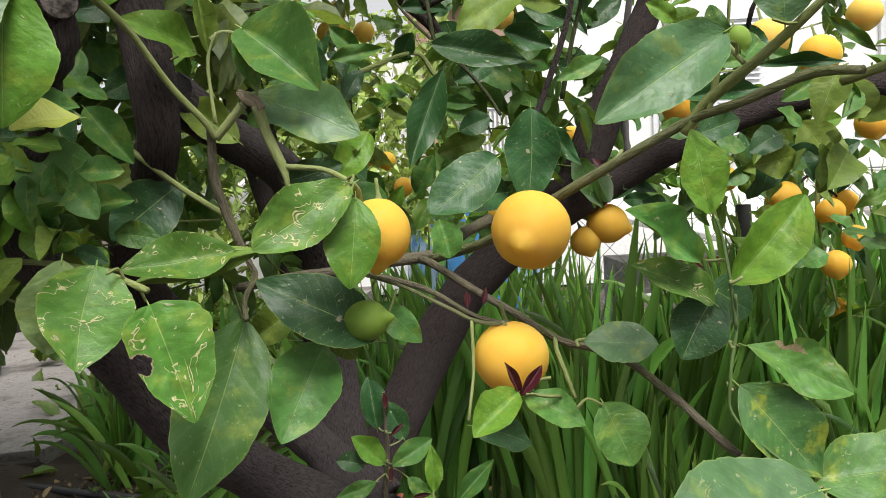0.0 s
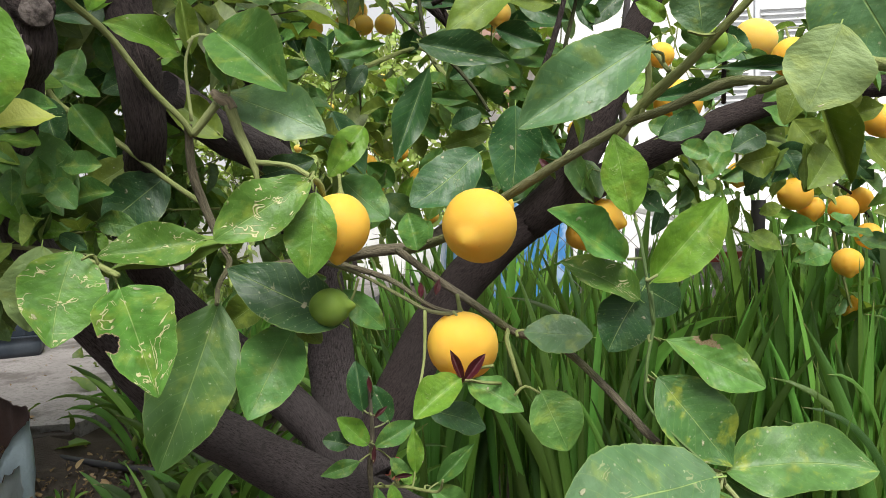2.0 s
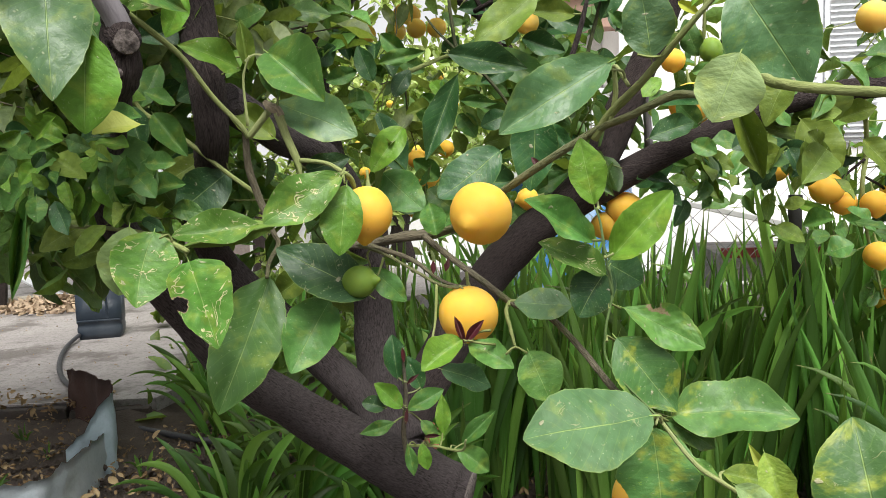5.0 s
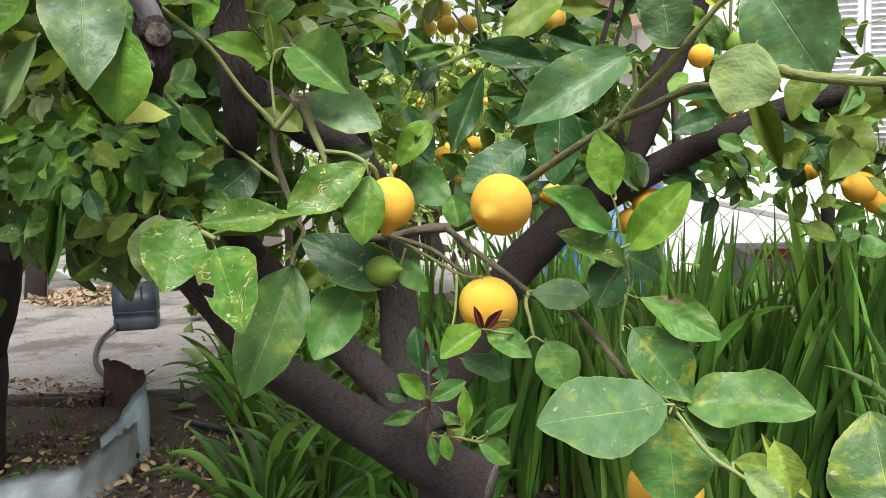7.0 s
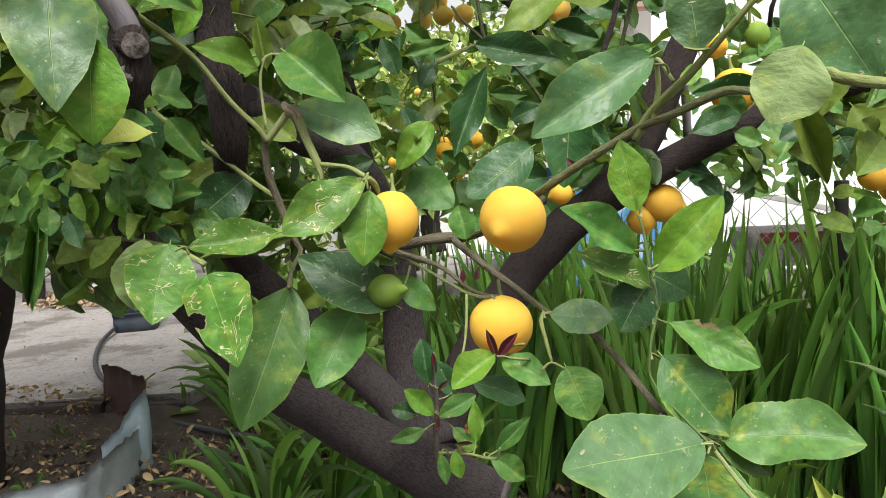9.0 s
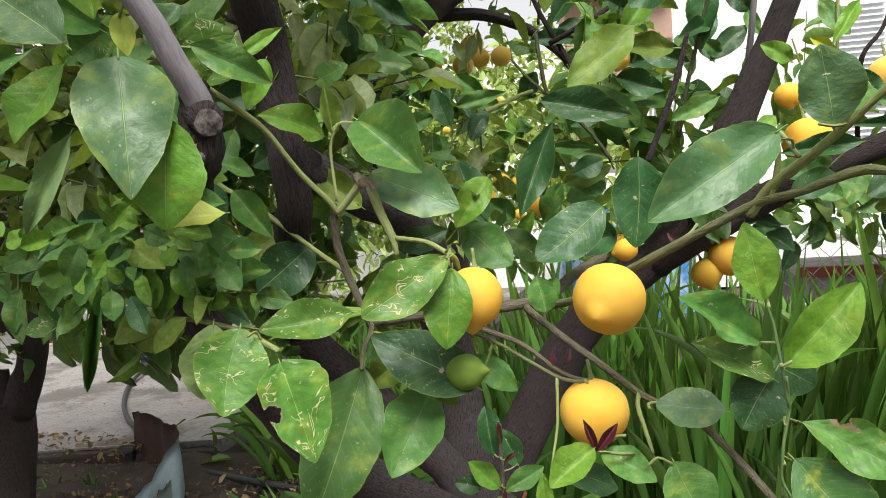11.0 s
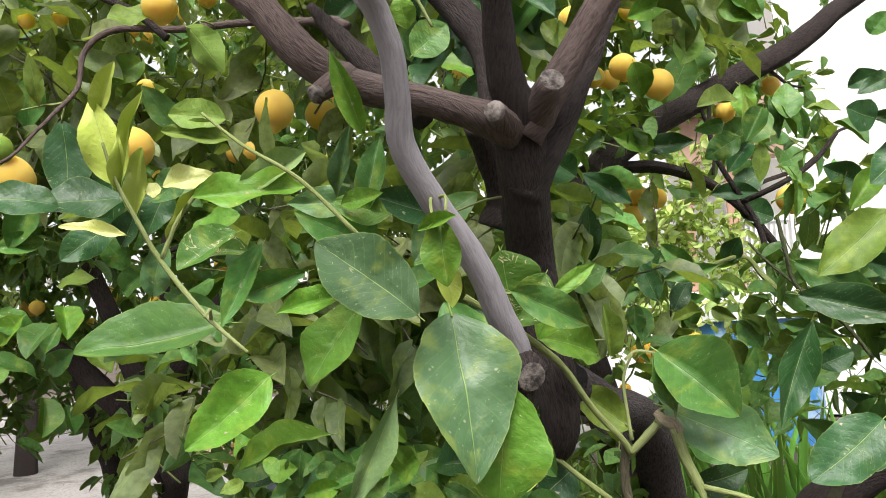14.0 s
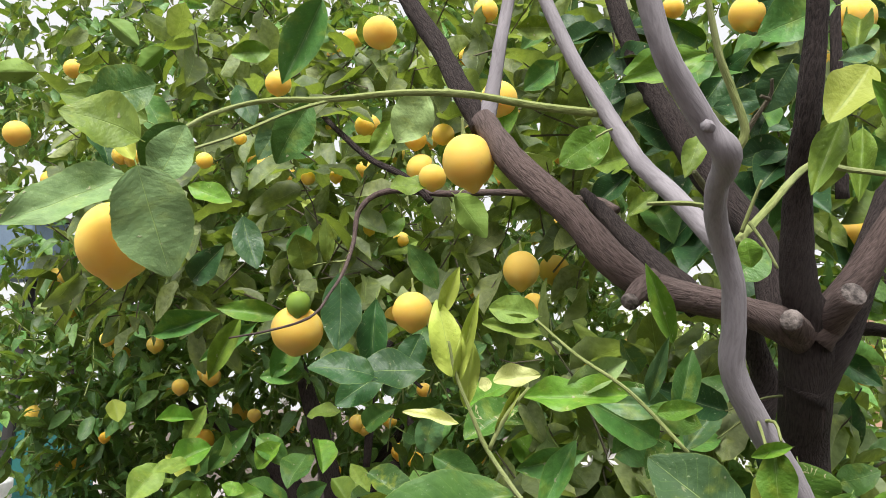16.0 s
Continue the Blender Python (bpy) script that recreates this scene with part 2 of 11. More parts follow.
def plain_material(name, a, b, scale=8.0, rough=0.7, metal=0.0, bump=0.3, depth=0.003, stain=None, amount=0.5, speck=0.25):
    g = Graph(name)
    o = g.coord("Object")
    col = g.mix(g.noise(o, scale, 5.0), a, b)
    if stain:
        col = g.mix(g.math("MULTIPLY", g.step(g.noise(o, scale * 0.35, 6.0, 0.65), 0.5, 0.62), amount), col, stain)
    grain = g.noise(o, scale * 11.0, 6.0, 0.7)
    col = g.mix(g.math("MULTIPLY", g.step(grain, 0.45, 0.75), speck), col, tuple(0.45 * x for x in a))
    g.bump(g.math("ADD", g.noise(o, scale * 9.0, 5.0), grain), bump, depth)
    return g.set(Base_Color=col, Roughness=rough, Metallic=metal)


SOIL = plain_material("dry_soil", (0.058, 0.043, 0.035), (0.18, 0.14, 0.115), 14.0, 0.95, 0, 1.0, 0.02, (0.16, 0.125, 0.095), 0.5)
CONCRETE = plain_material("pale_concrete", (0.265, 0.243, 0.238), (0.425, 0.396, 0.388), 5.0, 0.9, 0, 0.8, 0.01, (0.105, 0.09, 0.08), 0.75, 0.8)
KERB = plain_material("kerb_concrete", (0.032, 0.026, 0.023), (0.085, 0.072, 0.064), 12.0, 0.9, 0, 0.6, 0.01, (0.08, 0.06, 0.05), 0.7)
RUBBER = plain_material("black_hose", (0.030, 0.030, 0.034), (0.06, 0.06, 0.068), 20.0, 0.55)
CAN = plain_material("slate_blue_plastic", (0.012, 0.020, 0.032), (0.026, 0.040, 0.058), 7.0, 0.45, 0, 0.3, 0.003, (0.09, 0.10, 0.115), 0.3)
DARK_IN = plain_material("dark_inside", (0.012, 0.012, 0.014), (0.02, 0.02, 0.024), 5.0, 0.8)
SHEET = plain_material("pale_blue_painted_sheet", (0.34, 0.45, 0.52), (0.48, 0.58, 0.63), 7.0, 0.5, 0.1, 0.5, 0.006, (0.16, 0.18, 0.19), 0.4)
SHEET_DULL = plain_material("dull_grey_blue_sheet", (0.44, 0.51, 0.55), (0.60, 0.66, 0.70), 5.0, 0.45, 0.3, 0.5, 0.006, (0.42, 0.50, 0.54), 0.8)
HUSK = plain_material("pale_dry_husk", (0.24, 0.165, 0.105), (0.60, 0.47, 0.34), 26.0, 0.85)
STRAW = plain_material("straw_dry_leaf", (0.30, 0.20, 0.10), (0.52, 0.40, 0.22), 20.0, 0.85)
RUST = plain_material("rusty_sheet_back", (0.030, 0.014, 0.011), (0.075, 0.032, 0.022), 9.0, 0.85, 0.1, 0.6, 0.004)
PLASTER = plain_material("white_plaster", (0.80, 0.80, 0.79), (0.86, 0.86, 0.85), 2.0, 0.85, 0, 0.2, 0.003)
SHUTTER = plain_material("white_shutter_paint", (0.70, 0.72, 0.75), (0.76, 0.78, 0.80), 3.0, 0.5)
EAVE = plain_material("pinkish_eave", (0.42, 0.27, 0.21), (0.50, 0.33, 0.26), 4.0, 0.8)
POOL_BLUE = plain_material("blue_pool_liner", (0.03, 0.17, 0.46), (0.10, 0.33, 0.66), 9.0, 0.35, 0, 0.2, 0.003, (0.55, 0.68, 0.80), 0.6)
WHITE_RIM = plain_material("white_rim_plastic", (0.74, 0.76, 0.78), (0.82, 0.83, 0.84), 4.0, 0.4)
WOOD = plain_material("pinkish_wood_post", (0.36, 0.19, 0.13), (0.52, 0.32, 0.23), 12.0, 0.75)
WIRE = plain_material("galvanised_wire", (0.16, 0.16, 0.16), (0.26, 0.26, 0.26), 20.0, 0.5, 0.6)
POST = plain_material("dark_fence_post", (0.010, 0.010, 0.010), (0.026, 0.024, 0.022), 12.0, 0.8)
SCORCH = plain_material("scorched_leaf", (0.05, 0.032, 0.018), (0.55, 0.44, 0.25), 160.0, 0.8, stain=(0.20, 0.11, 0.04), amount=0.6)
DRY = plain_material("dry_leaf_litter", (0.13, 0.075, 0.035), (0.40, 0.28, 0.14), 20.0, 0.85)
STONE = plain_material("tan_rubble_stone", (0.38, 0.33, 0.27), (0.52, 0.47, 0.40), 5.0, 0.9, 0, 0.8, 0.02, (0.26, 0.21, 0.17), 0.6)
TEAL = plain_material("teal_painted_panel", (0.010, 0.10, 0.10), (0.02, 0.15, 0.14), 3.0, 0.6)
BOX_BLUE = plain_material("grey_blue_box_paint", (0.09, 0.14, 0.21), (0.15, 0.21, 0.28), 9.0, 0.6)
PETAL = plain_material("lilac_petal", (0.42, 0.16, 0.46), (0.66, 0.42, 0.70), 30.0, 0.6)
PETAL_WHITE = plain_material("white_petal", (0.72, 0.70, 0.66), (0.82, 0.80, 0.78), 30.0, 0.6)
CORAL = plain_material("coral_petal", (0.55, 0.12, 0.08), (0.70, 0.24, 0.16), 40.0, 0.6)
RED_TRIM = plain_material("dull_red_trim", (0.26, 0.045, 0.04), (0.34, 0.07, 0.06), 6.0, 0.7)
GRASS = leaf_material("low_weeds", (0.06, 0.13, 0.025), (0.16, 0.25, 0.06), island=True, spots=0, blotch=0.3, veins=False, mines=0.0)


def blade_material():
    g = Graph("iris_blade")
    rnd = g.node("ObjectInfo").outputs["Random"]
    uv = g.coord("UV")
    sep = g.node("SeparateXYZ", Vector=uv)
    shift = g.node("CombineXYZ", X=g.math("MULTIPLY", rnd, 31.0), Y=g.math("MULTIPLY", rnd, 17.0))
    place = g.node("VectorMath")
    place.operation = "ADD"
    g.put(place.inputs[0], uv), g.put(place.inputs[1], shift.outputs[0])
    at = place.outputs[0]
    stripes = g.step(g.noise(g.scaled(at, 22, 0.7, 1), 1.0, 4.0), 0.3, 0.7)
    col = g.mix(g.noise(g.scaled(at, 1.2, 3.0, 1), 1.0, 3.0), (0.070, 0.200, 0.028), (0.145, 0.345, 0.058))
    col = g.mix(g.math("MULTIPLY", stripes, 0.35), col, (0.190, 0.390, 0.085))
    tone = g.node("HueSaturation", Color=col)
    g.put(tone.inputs["Value"], g.math("MULTIPLY_ADD", g.math("POWER", rnd, 1.8), 1.45, 0.22))
    g.put(tone.inputs["Hue"], g.math("MULTIPLY_ADD", g.math("FRACT", g.math("MULTIPLY", rnd, 5.7)), 0.04, 0.475))
    col = g.mix(g.math("MULTIPLY", g.step(sep.outputs[1], 0.955, 1.0), 0.7), tone.outputs[0], (0.42, 0.33, 0.15))
    g.bump(stripes, 0.35, 0.002)
    g.set(Base_Color=col, Roughness=0.36, Specular_IOR_Level=0.6)
    tr = g.node("BsdfTranslucent", Color=g.mix(0.5, col, (0.35, 0.6, 0.05)))
    m = g.node("MixShader", Fac=0.26)
    g.t.links.new(g.bsdf.outputs[0], m.inputs[1])
    g.t.links.new(tr.outputs[0], m.inputs[2])
    g.t.links.new(m.outputs[0], g.out.inputs[0])
    return g.mat


BLADE = blade_material()

# ---- builders ----


def mesh_of(name, verts, faces, mats, uvs=None, slots=None, smooth=True):
    """A mesh from computed points; uvs is one pair per point."""
    me = bpy.data.meshes.new(name)
    me.from_pydata([tuple(v) for v in verts], [], faces)
    for m in mats:
        me.materials.append(m)
    if uvs is not None:
        layer = me.uv_layers.new(name="UVMap")
        idx = np.empty(len(me.loops), dtype=np.int32)
        me.loops.foreach_get("vertex_index", idx)
        layer.data.foreach_set("uv", np.asarray(uvs, dtype=np.float32)[idx].ravel())
    if slots is not None:
        me.polygons.foreach_set("material_index", np.asarray(slots, dtype=np.int32))
    me.polygons.foreach_set("use_smooth", np.full(len(me.polygons), smooth))
    me.update()
    return me


def attach(ob, parent):
    """Makes ob a part of parent without moving it."""
    ob.parent = parent
    ob.matrix_parent_inverse = parent.matrix_basis.inverted()
    return ob


def part(name, me, parent, m=None, label=""):
    """One mesh object under a thing."""
    ob = new(name, me)
    if m is not None:
        ob.matrix_basis = m
    if parent is not None:
        attach(ob, parent)
    return tagged(ob, label)


def thing(name, at, label, category, group="", kind=""):
    """An empty at the base of a thing with parts."""
    ob = new(name)
    ob.empty_display_size = 0.05
    ob.matrix_basis = Matrix.Translation(at)
    return tagged(ob, label, category, group, kind)


def solid(name, me, label, category, group="", kind="", m=None):
    ob = new(name, me)
    if m is not None:
        ob.matrix_basis = m
    return tagged(ob, label, category, group, kind)


def smooth_line(points, per=6):
    """Catmull-Rom through control points (x, y, z, radius)."""
    p = [np.array(q, float) for q in points]
    p = [2 * p[0] - p[1]] + p + [2 * p[-1] - p[-2]]
    out = []
    for i in range(1, len(p) - 2):
        for k in range(per):
            t = k / per
            out.append(0.5 * (2 * p[i] + (p[i + 1] - p[i - 1]) * t + (2 * p[i - 1] - 5 * p[i] + 4 * p[i + 1] - p[i + 2]) * t * t
                              + (3 * p[i] - p[i - 1] - 3 * p[i + 1] + p[i + 2]) * t ** 3))
    out.append(p[-2])
    return out


def tube(name, points, mat, sides=10, per=6, rough=0.06, cut=None, seed=0):
    """A tapering, slightly lumpy round branch; its far end is closed, in the cut material where it was sawn."""
    line = smooth_line(points, per)
    verts, uvs, faces, slots = [], [], [], []
    side = Vector((1, 0, 0))
    run = 0.0
    for i, q in enumerate(line):
        a, b = Vector(line[max(i - 1, 0)][:3]), Vector(line[min(i + 1, len(line) - 1)][:3])
        d = (b - a).normalized()
        side = (side - d * side.dot(d))
        if side.length < 1e-3:
            side = d.orthogonal()
        side.normalize()
        up = d.cross(side)
        c, r = Vector(q[:3]), max(float(q[3]), 0.0004)
        if i:
            run += (c - Vector(line[i - 1][:3])).length
        for k in range(sides + 1):
            an = 2 * math.pi * (k % sides) / sides
            w = side * math.cos(an) + up * math.sin(an)
            lump = noise.noise((c + w * r) * (0.35 / r) + Vector((seed * 3.1, 0, 0)))
            lump += 0.5 * noise.noise((c + w * r) * (1.1 / r))
            verts.append(c + w * r * (1 + rough * 1.6 * lump))
            uvs.append((k / sides * 6.28 * max(r, 0.004), run))
    n = sides + 1
    for i in range(len(line) - 1):
        for k in range(sides):
            faces.append((i * n + k, i * n + k + 1, (i + 1) * n + k + 1, (i + 1) * n + k))
            slots.append(0)
    faces.append([(len(line) - 1) * n + k for k in range(sides)])
    slots.append(1 if cut else 0)
    faces.append([k for k in range(sides)][::-1])
    slots.append(0)
    return mesh_of(name, verts, faces, [mat, cut] if cut else [mat], uvs, slots)


def leaf_shell(seed, mats, slim=0.0, flat=1.0, bite=None, burn=None, nu=44, nv=10, form=None):
    """Unit citrus leaf, 1 long and 1 wide: top and under side, closed at the rim, short stalk at the base.
    bite: eaten notch (x, y, radius); burn: dry patch (x, y, radius); form: belly (where it is widest), full, fold, sway, wavy."""
    form = form or {}
    rng = random.Random(seed)
    ph = [rng.uniform(0, 6.3) for _ in range(6)]
    bend, fold, wavy = rng.choice([0.02, 0.08, 0.13, 0.2, -0.06]), rng.uniform(0.05, 0.36), rng.uniform(0.025, 0.075)
    bend, fold = bend * flat, fold * flat
    twist, sway = rng.uniform(-0.28, 0.28), rng.uniform(-0.05, 0.05)
    skew, full = rng.uniform(0.84, 1.02), rng.uniform(0.60, 0.74) + 0.32 * slim
    lop = rng.uniform(-0.07, 0.07)
    cup, pucker = rng.uniform(-0.10, 0.12), rng.uniform(0.006, 0.018) * (0.3 if bite or burn else 1.0)
    if form:
        twist, lop, bend = twist * 0.7, lop, rng.uniform(0.02, 0.16)
        full, fold, wavy = form["full"] + 0.10, form["fold"], form.get("wavy", wavy)
        sway, skew = form.get("sway", sway * 0.4), math.log(0.5) / math.log(form["belly"])
    top, uvs = [], []
    for i in range(nu + 1):
        s = i / nu
        prof = max(math.sin(math.pi * s ** skew), 0.0) ** full
        if form:
            prof *= 1 - 0.30 * max(0.0, (s - 0.72) / 0.28) ** 1.2 - 0.25 * max(0.0, (0.14 - s) / 0.14)
        prof *= 1 + 0.035 * math.sin(7 * s + ph[1]) + 0.02 * math.sin(15 * s + ph[4])
        tw = twist * (s - 0.3)
        for j in range(nv + 1):
            u = j / nv * 2 - 1
            rag = noise.noise(Vector((s * 11, u * 3, seed * 0.7))) + 0.6 * noise.noise(Vector((s * 26, u * 5, seed)))
            edge = 1 + (0.035 * rag + 0.008 * math.sin(2 * math.pi * 15 * s + ph[0])) * (abs(u) > 0.9) + lop * u
            x = 0.5 * u * max(prof, 0.012) * edge
            z = fold * abs(x) * 1.6 + cup * x * x * 2.2
            z += wavy * math.sin(9 * s + ph[2] + (1.7 if u > 0 else 0)) * u * u * prof
            z += 0.018 * math.sin(5 * s + ph[5])
            z += pucker * math.sin(2 * math.pi * (7.5 * s - 1.9 * abs(u)) + ph[3]) * abs(u) * (1.15 - abs(u)) * prof
            z += 0.02 * noise.noise(Vector((x * 5, s * 5, seed * 1.3)))
            c, sn = math.cos(tw), math.sin(tw)
            top.append((c * x - sn * z * 0.5 + sway * math.sin(math.pi * s), s, sn * x * 0.6 + c * z - bend * (s - 0.15) ** 2 * 1.6))
            uvs.append((0.5 + 0.5 * u * 0.98, s))
    n = nv + 1
    quads = [(i * n + j, i * n + j + 1, (i + 1) * n + j + 1, (i + 1) * n + j) for i in range(nu) for j in range(nv)]

    def off(f, spot, r):
        x = sum(top[k][0] for k in f) / 4
        y = sum(top[k][1] for k in f) / 4
        return math.hypot((x - spot[0]) * 0.6, y - spot[1]) + 0.045 * noise.noise(Vector((x * 8, y * 8, seed))) + 0.02 * noise.noise(Vector((x * 22, y * 22, seed))) < r

    def slot(f, base):
        if bite and off(f, bite, bite[2] + 0.012):
            return 2
        if burn:
            x, y = top[f[0]][0], top[f[0]][1]
            if math.hypot((x - burn[0]) * 1.1, (y - burn[1]) * 0.55) + 0.10 * noise.noise(Vector((x * 9, y * 9, seed))) + 0.05 * noise.noise(Vector((x * 30, y * 30, seed))) < burn[2]:
                return 2
        return base
    if bite:
        quads = [f for f in quads if not off(f, bite, bite[2])]
    m = len(top)
    verts = top + [(x, y, z - 0.004) for x, y, z in top]
    faces = list(quads) + [tuple(k + m for k in f[::-1]) for f in quads]
    slots = [slot(f, 0) for f in quads] + [slot(f, 1) for f in quads]
    base = len(verts)
    for s, r in ((-0.07, 0.006), (0.03, 0.008)):
        for k in range(5):
            an = 2 * math.pi * k / 5
            verts.append((r * math.cos(an) * 1.6, s, r * math.sin(an) - 0.008 - (0.02 if s < 0 else 0)))
    for k in range(5):
        faces.append((base + k, base + (k + 1) % 5, base + 5 + (k + 1) % 5, base + 5 + k))
        slots.append(1)
    return mesh_of("leaf", verts, faces, mats, uvs + uvs + [(0.5, 0.02)] * 10, slots)


leaf_count = [0]


def leaf_pose(b, t, n, width):
    """From the base b to the tip t, its upper face towards n."""
    b, t, n = Vector(b), Vector(t), Vector(n)
    y = t - b
    long = y.length
    y.normalize()
    z = (n - y * n.dot(y)).normalized()
    x = y.cross(z)
    m = Matrix((x, y, z)).transposed().to_4x4()
    return Matrix.Translation(b) @ m @ Matrix.Diagonal((width, long, long, 1))


def leaf(parent, kind, shape, b, t, n, width, bite=None, burn=None, **form):
    leaf_count[0] += 1
    mats = [LEAF[kind], LEAF_BACK] + ([SCORCH] if bite or burn else [])
    fine = (120, 56) if bite or burn else (44, 10)
    slim = min(max(((Vector(t) - Vector(b)).length / width - 1.7) / 0.8, 0.0), 1.0)
    me = leaf_shell(leaf_count[0] * 7 + shape, mats, slim, 0.35 if width > 0.058 else 0.8, bite, burn, *fine, form)
    return part("leaf", me, parent, leaf_pose(b, t, n, width))


def tuft(parent, centre, reach, count, size, seed, kinds, face=(0.3, -0.9, 0.3)):
    """A sprig of separate small leaves round a point; reach is the half size along x, y and z."""
    rng = random.Random(seed)
    face = Vector(face)
    for k in range(count):
        o = Vector([rng.gauss(0, 0.5) for _ in range(3)])
        b = Vector(centre) + Vector([o[i] * reach[i] for i in range(3)])
        d = Vector((o[0] + rng.gauss(0, 0.5), o[1] * 0.4 - rng.uniform(0, 0.5), o[2] * 0.5 - 0.35 + rng.gauss(0, 0.45))).normalized()
        n = (face + Vector([rng.gauss(0, 0.38) for _ in range(3)])).normalized()
        if abs(n.dot(d)) > 0.9:
            continue
        long = rng.uniform(*size)
        leaf(parent, rng.choice(kinds), k, b, b + d * long, n, long * rng.uniform(0.45, 0.72), belly=rng.uniform(0.42, 0.55), full=rng.uniform(0.46, 0.6), fold=rng.uniform(0.05, 0.4))


def petiole(at, near, base):
    """The thin stalk from a twig to the base of a leaf."""
    a, b, c = Vector(at), Vector(near), Vector(base)
    m = (a + b) / 2 + Vector((0, 0, 0.10 * (b - a).length))
    return part("petiole", tube("petiole", [(*a, 0.0016), (*m, 0.0013), (*c, 0.0012)], TWIG_GREEN, 5, 3), lemon_tree)


def lemon_shape(name, nipple=0.16, mat=None, long=1.0):
    """Unit fruit of diameter 1 round the origin, the nipple at -z and a dimple with the stalk at +z."""
    verts, faces = [], []
    rings, sides = 30, 30
    for i in range(rings + 1):
        a = math.pi * i / rings
        r, z = 0.5 * math.sin(a), 0.5 * long * math.cos(a)
        if a > 2.74:
            f = (a - 2.74) / (math.pi - 2.74)
            z -= nipple * (f * f * (3 - 2 * f)) * 0.75
            r = r * (1 + 0.16 * math.sin(f * math.pi))
        if a < 0.35:
            z -= 0.035 * (1 - a / 0.35)
        for k in range(sides):
            an = 2 * math.pi * k / sides
            v = Vector((r * math.cos(an), r * math.sin(an), z))
            verts.append(v * (1 + 0.022 * noise.noise(v * 3.0 + Vector((nipple * 9, long, 0)))))
    for i in range(rings):
        for k in range(sides):
            faces.append((i * sides + k, (i + 1) * sides + k, (i + 1) * sides + (k + 1) % sides, i * sides + (k + 1) % sides))
    return mesh_of(name, verts, faces, [mat])


LEMONS = [lemon_shape("lemon", 0.12, LEMON, 0.96), lemon_shape("lemon", 0.16, LEMON, 1.06), lemon_shape("lemon", 0.05, LEMON, 0.95)]
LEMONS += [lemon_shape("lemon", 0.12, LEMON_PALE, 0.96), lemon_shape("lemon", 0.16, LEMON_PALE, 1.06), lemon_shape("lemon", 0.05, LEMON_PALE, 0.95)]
LEMON_UNRIPE = lemon_shape("green_lemon", 0.24, LEMON_GREEN, 1.1)
CALYX = tube("stalk", [(0, 0, 0.46, 0.075), (0, 0, 0.50, 0.07), (0.02, 0, 0.62, 0.035), (0.05, 0.02, 0.85, 0.03)], TWIG_GREEN, 7, 3)


def lemon(parent, at, size, axis=(0, 0, -1), shape=0, green=False):
    """A fruit with its stalk; axis is the way its nipple points. Fruit high in the crown is paler."""
    q = Vector(axis).normalized().to_track_quat("-Z", "Y").to_matrix().to_4x4()
    m = Matrix.Translation(at) @ q @ Matrix.Scale(size, 4)
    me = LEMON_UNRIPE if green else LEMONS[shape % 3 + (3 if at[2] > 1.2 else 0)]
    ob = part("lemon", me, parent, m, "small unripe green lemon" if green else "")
    st = new("stalk", CALYX)
    st.parent = ob
    return ob


def scatter_leaves(name, spots, parent, mat, seed, back=None, label="", long=(0.05, 0.1), droop=0.5, kind="stuff"):
    """Many small leaves as one mesh; spots are (x, y, z, out-direction)."""
    rng = np.random.default_rng(seed)
    s = np.array([0, 0.12, 0.36, 0.64, 0.87, 1.0])
    w = np.array([0.04, 0.34, 0.50, 0.46, 0.25, 0.02])
    tv, tu = [], []
    for k in range(6):
        for u in (-1, 0, 1):
            tv.append((u * w[k], s[k], 0.30 * abs(u) * w[k]))
            tu.append((0.5 + 0.49 * u, s[k]))
    tv, tu = np.array(tv), np.array(tu)
    tf = np.array([(k * 3 + j, k * 3 + j + 1, k * 3 + j + 4, k * 3 + j + 3) for k in range(5) for j in range(2)])
    n = len(spots)
    pos = np.array([q[:3] for q in spots])
    out = np.array([q[3:6] for q in spots])
    d = out + rng.normal(0, 0.55, (n, 3)) + [0, 0, -droop]
    d /= np.linalg.norm(d, axis=1)[:, None]
    nrm = rng.normal(0, 0.65, (n, 3)) + [0, 0, 0.8] + out * 0.5
    x = np.cross(d, nrm)
    x /= np.linalg.norm(x, axis=1)[:, None]
    z = np.cross(x, d)
    ln = rng.uniform(long[0], long[1], n)
    wd = ln * rng.uniform(0.36, 0.54, n)
    curl, wave, turn = rng.uniform(-0.1, 0.4, n), rng.normal(0, 0.06, n), rng.uniform(0, 6.3, n)
    lift = tv[:, 2][None] - curl[:, None] * tv[:, 1][None] ** 2
    lift = lift + wave[:, None] * np.sin(7 * tv[:, 1][None] + turn[:, None] + 2 * np.sign(tv[:, 0])[None])
    wid = tv[:, 0][None] * (1 + rng.normal(0, 0.10, (n, len(tv))))
    V = pos[:, None] + x[:, None] * (wid * wd[:, None])[..., None] + d[:, None] * (tv[:, 1][None] * ln[:, None])[..., None] + z[:, None] * (lift * ln[:, None])[..., None]
    Fc = (tf[None] + (np.arange(n) * len(tv))[:, None, None]).reshape(-1, 4)
    me = mesh_of(name, V.reshape(-1, 3).tolist(), Fc.tolist(), [mat], np.tile(tu, (n, 1)))
    ob = part(name, me, parent, None, label)
    return tagged(ob, kind=kind)


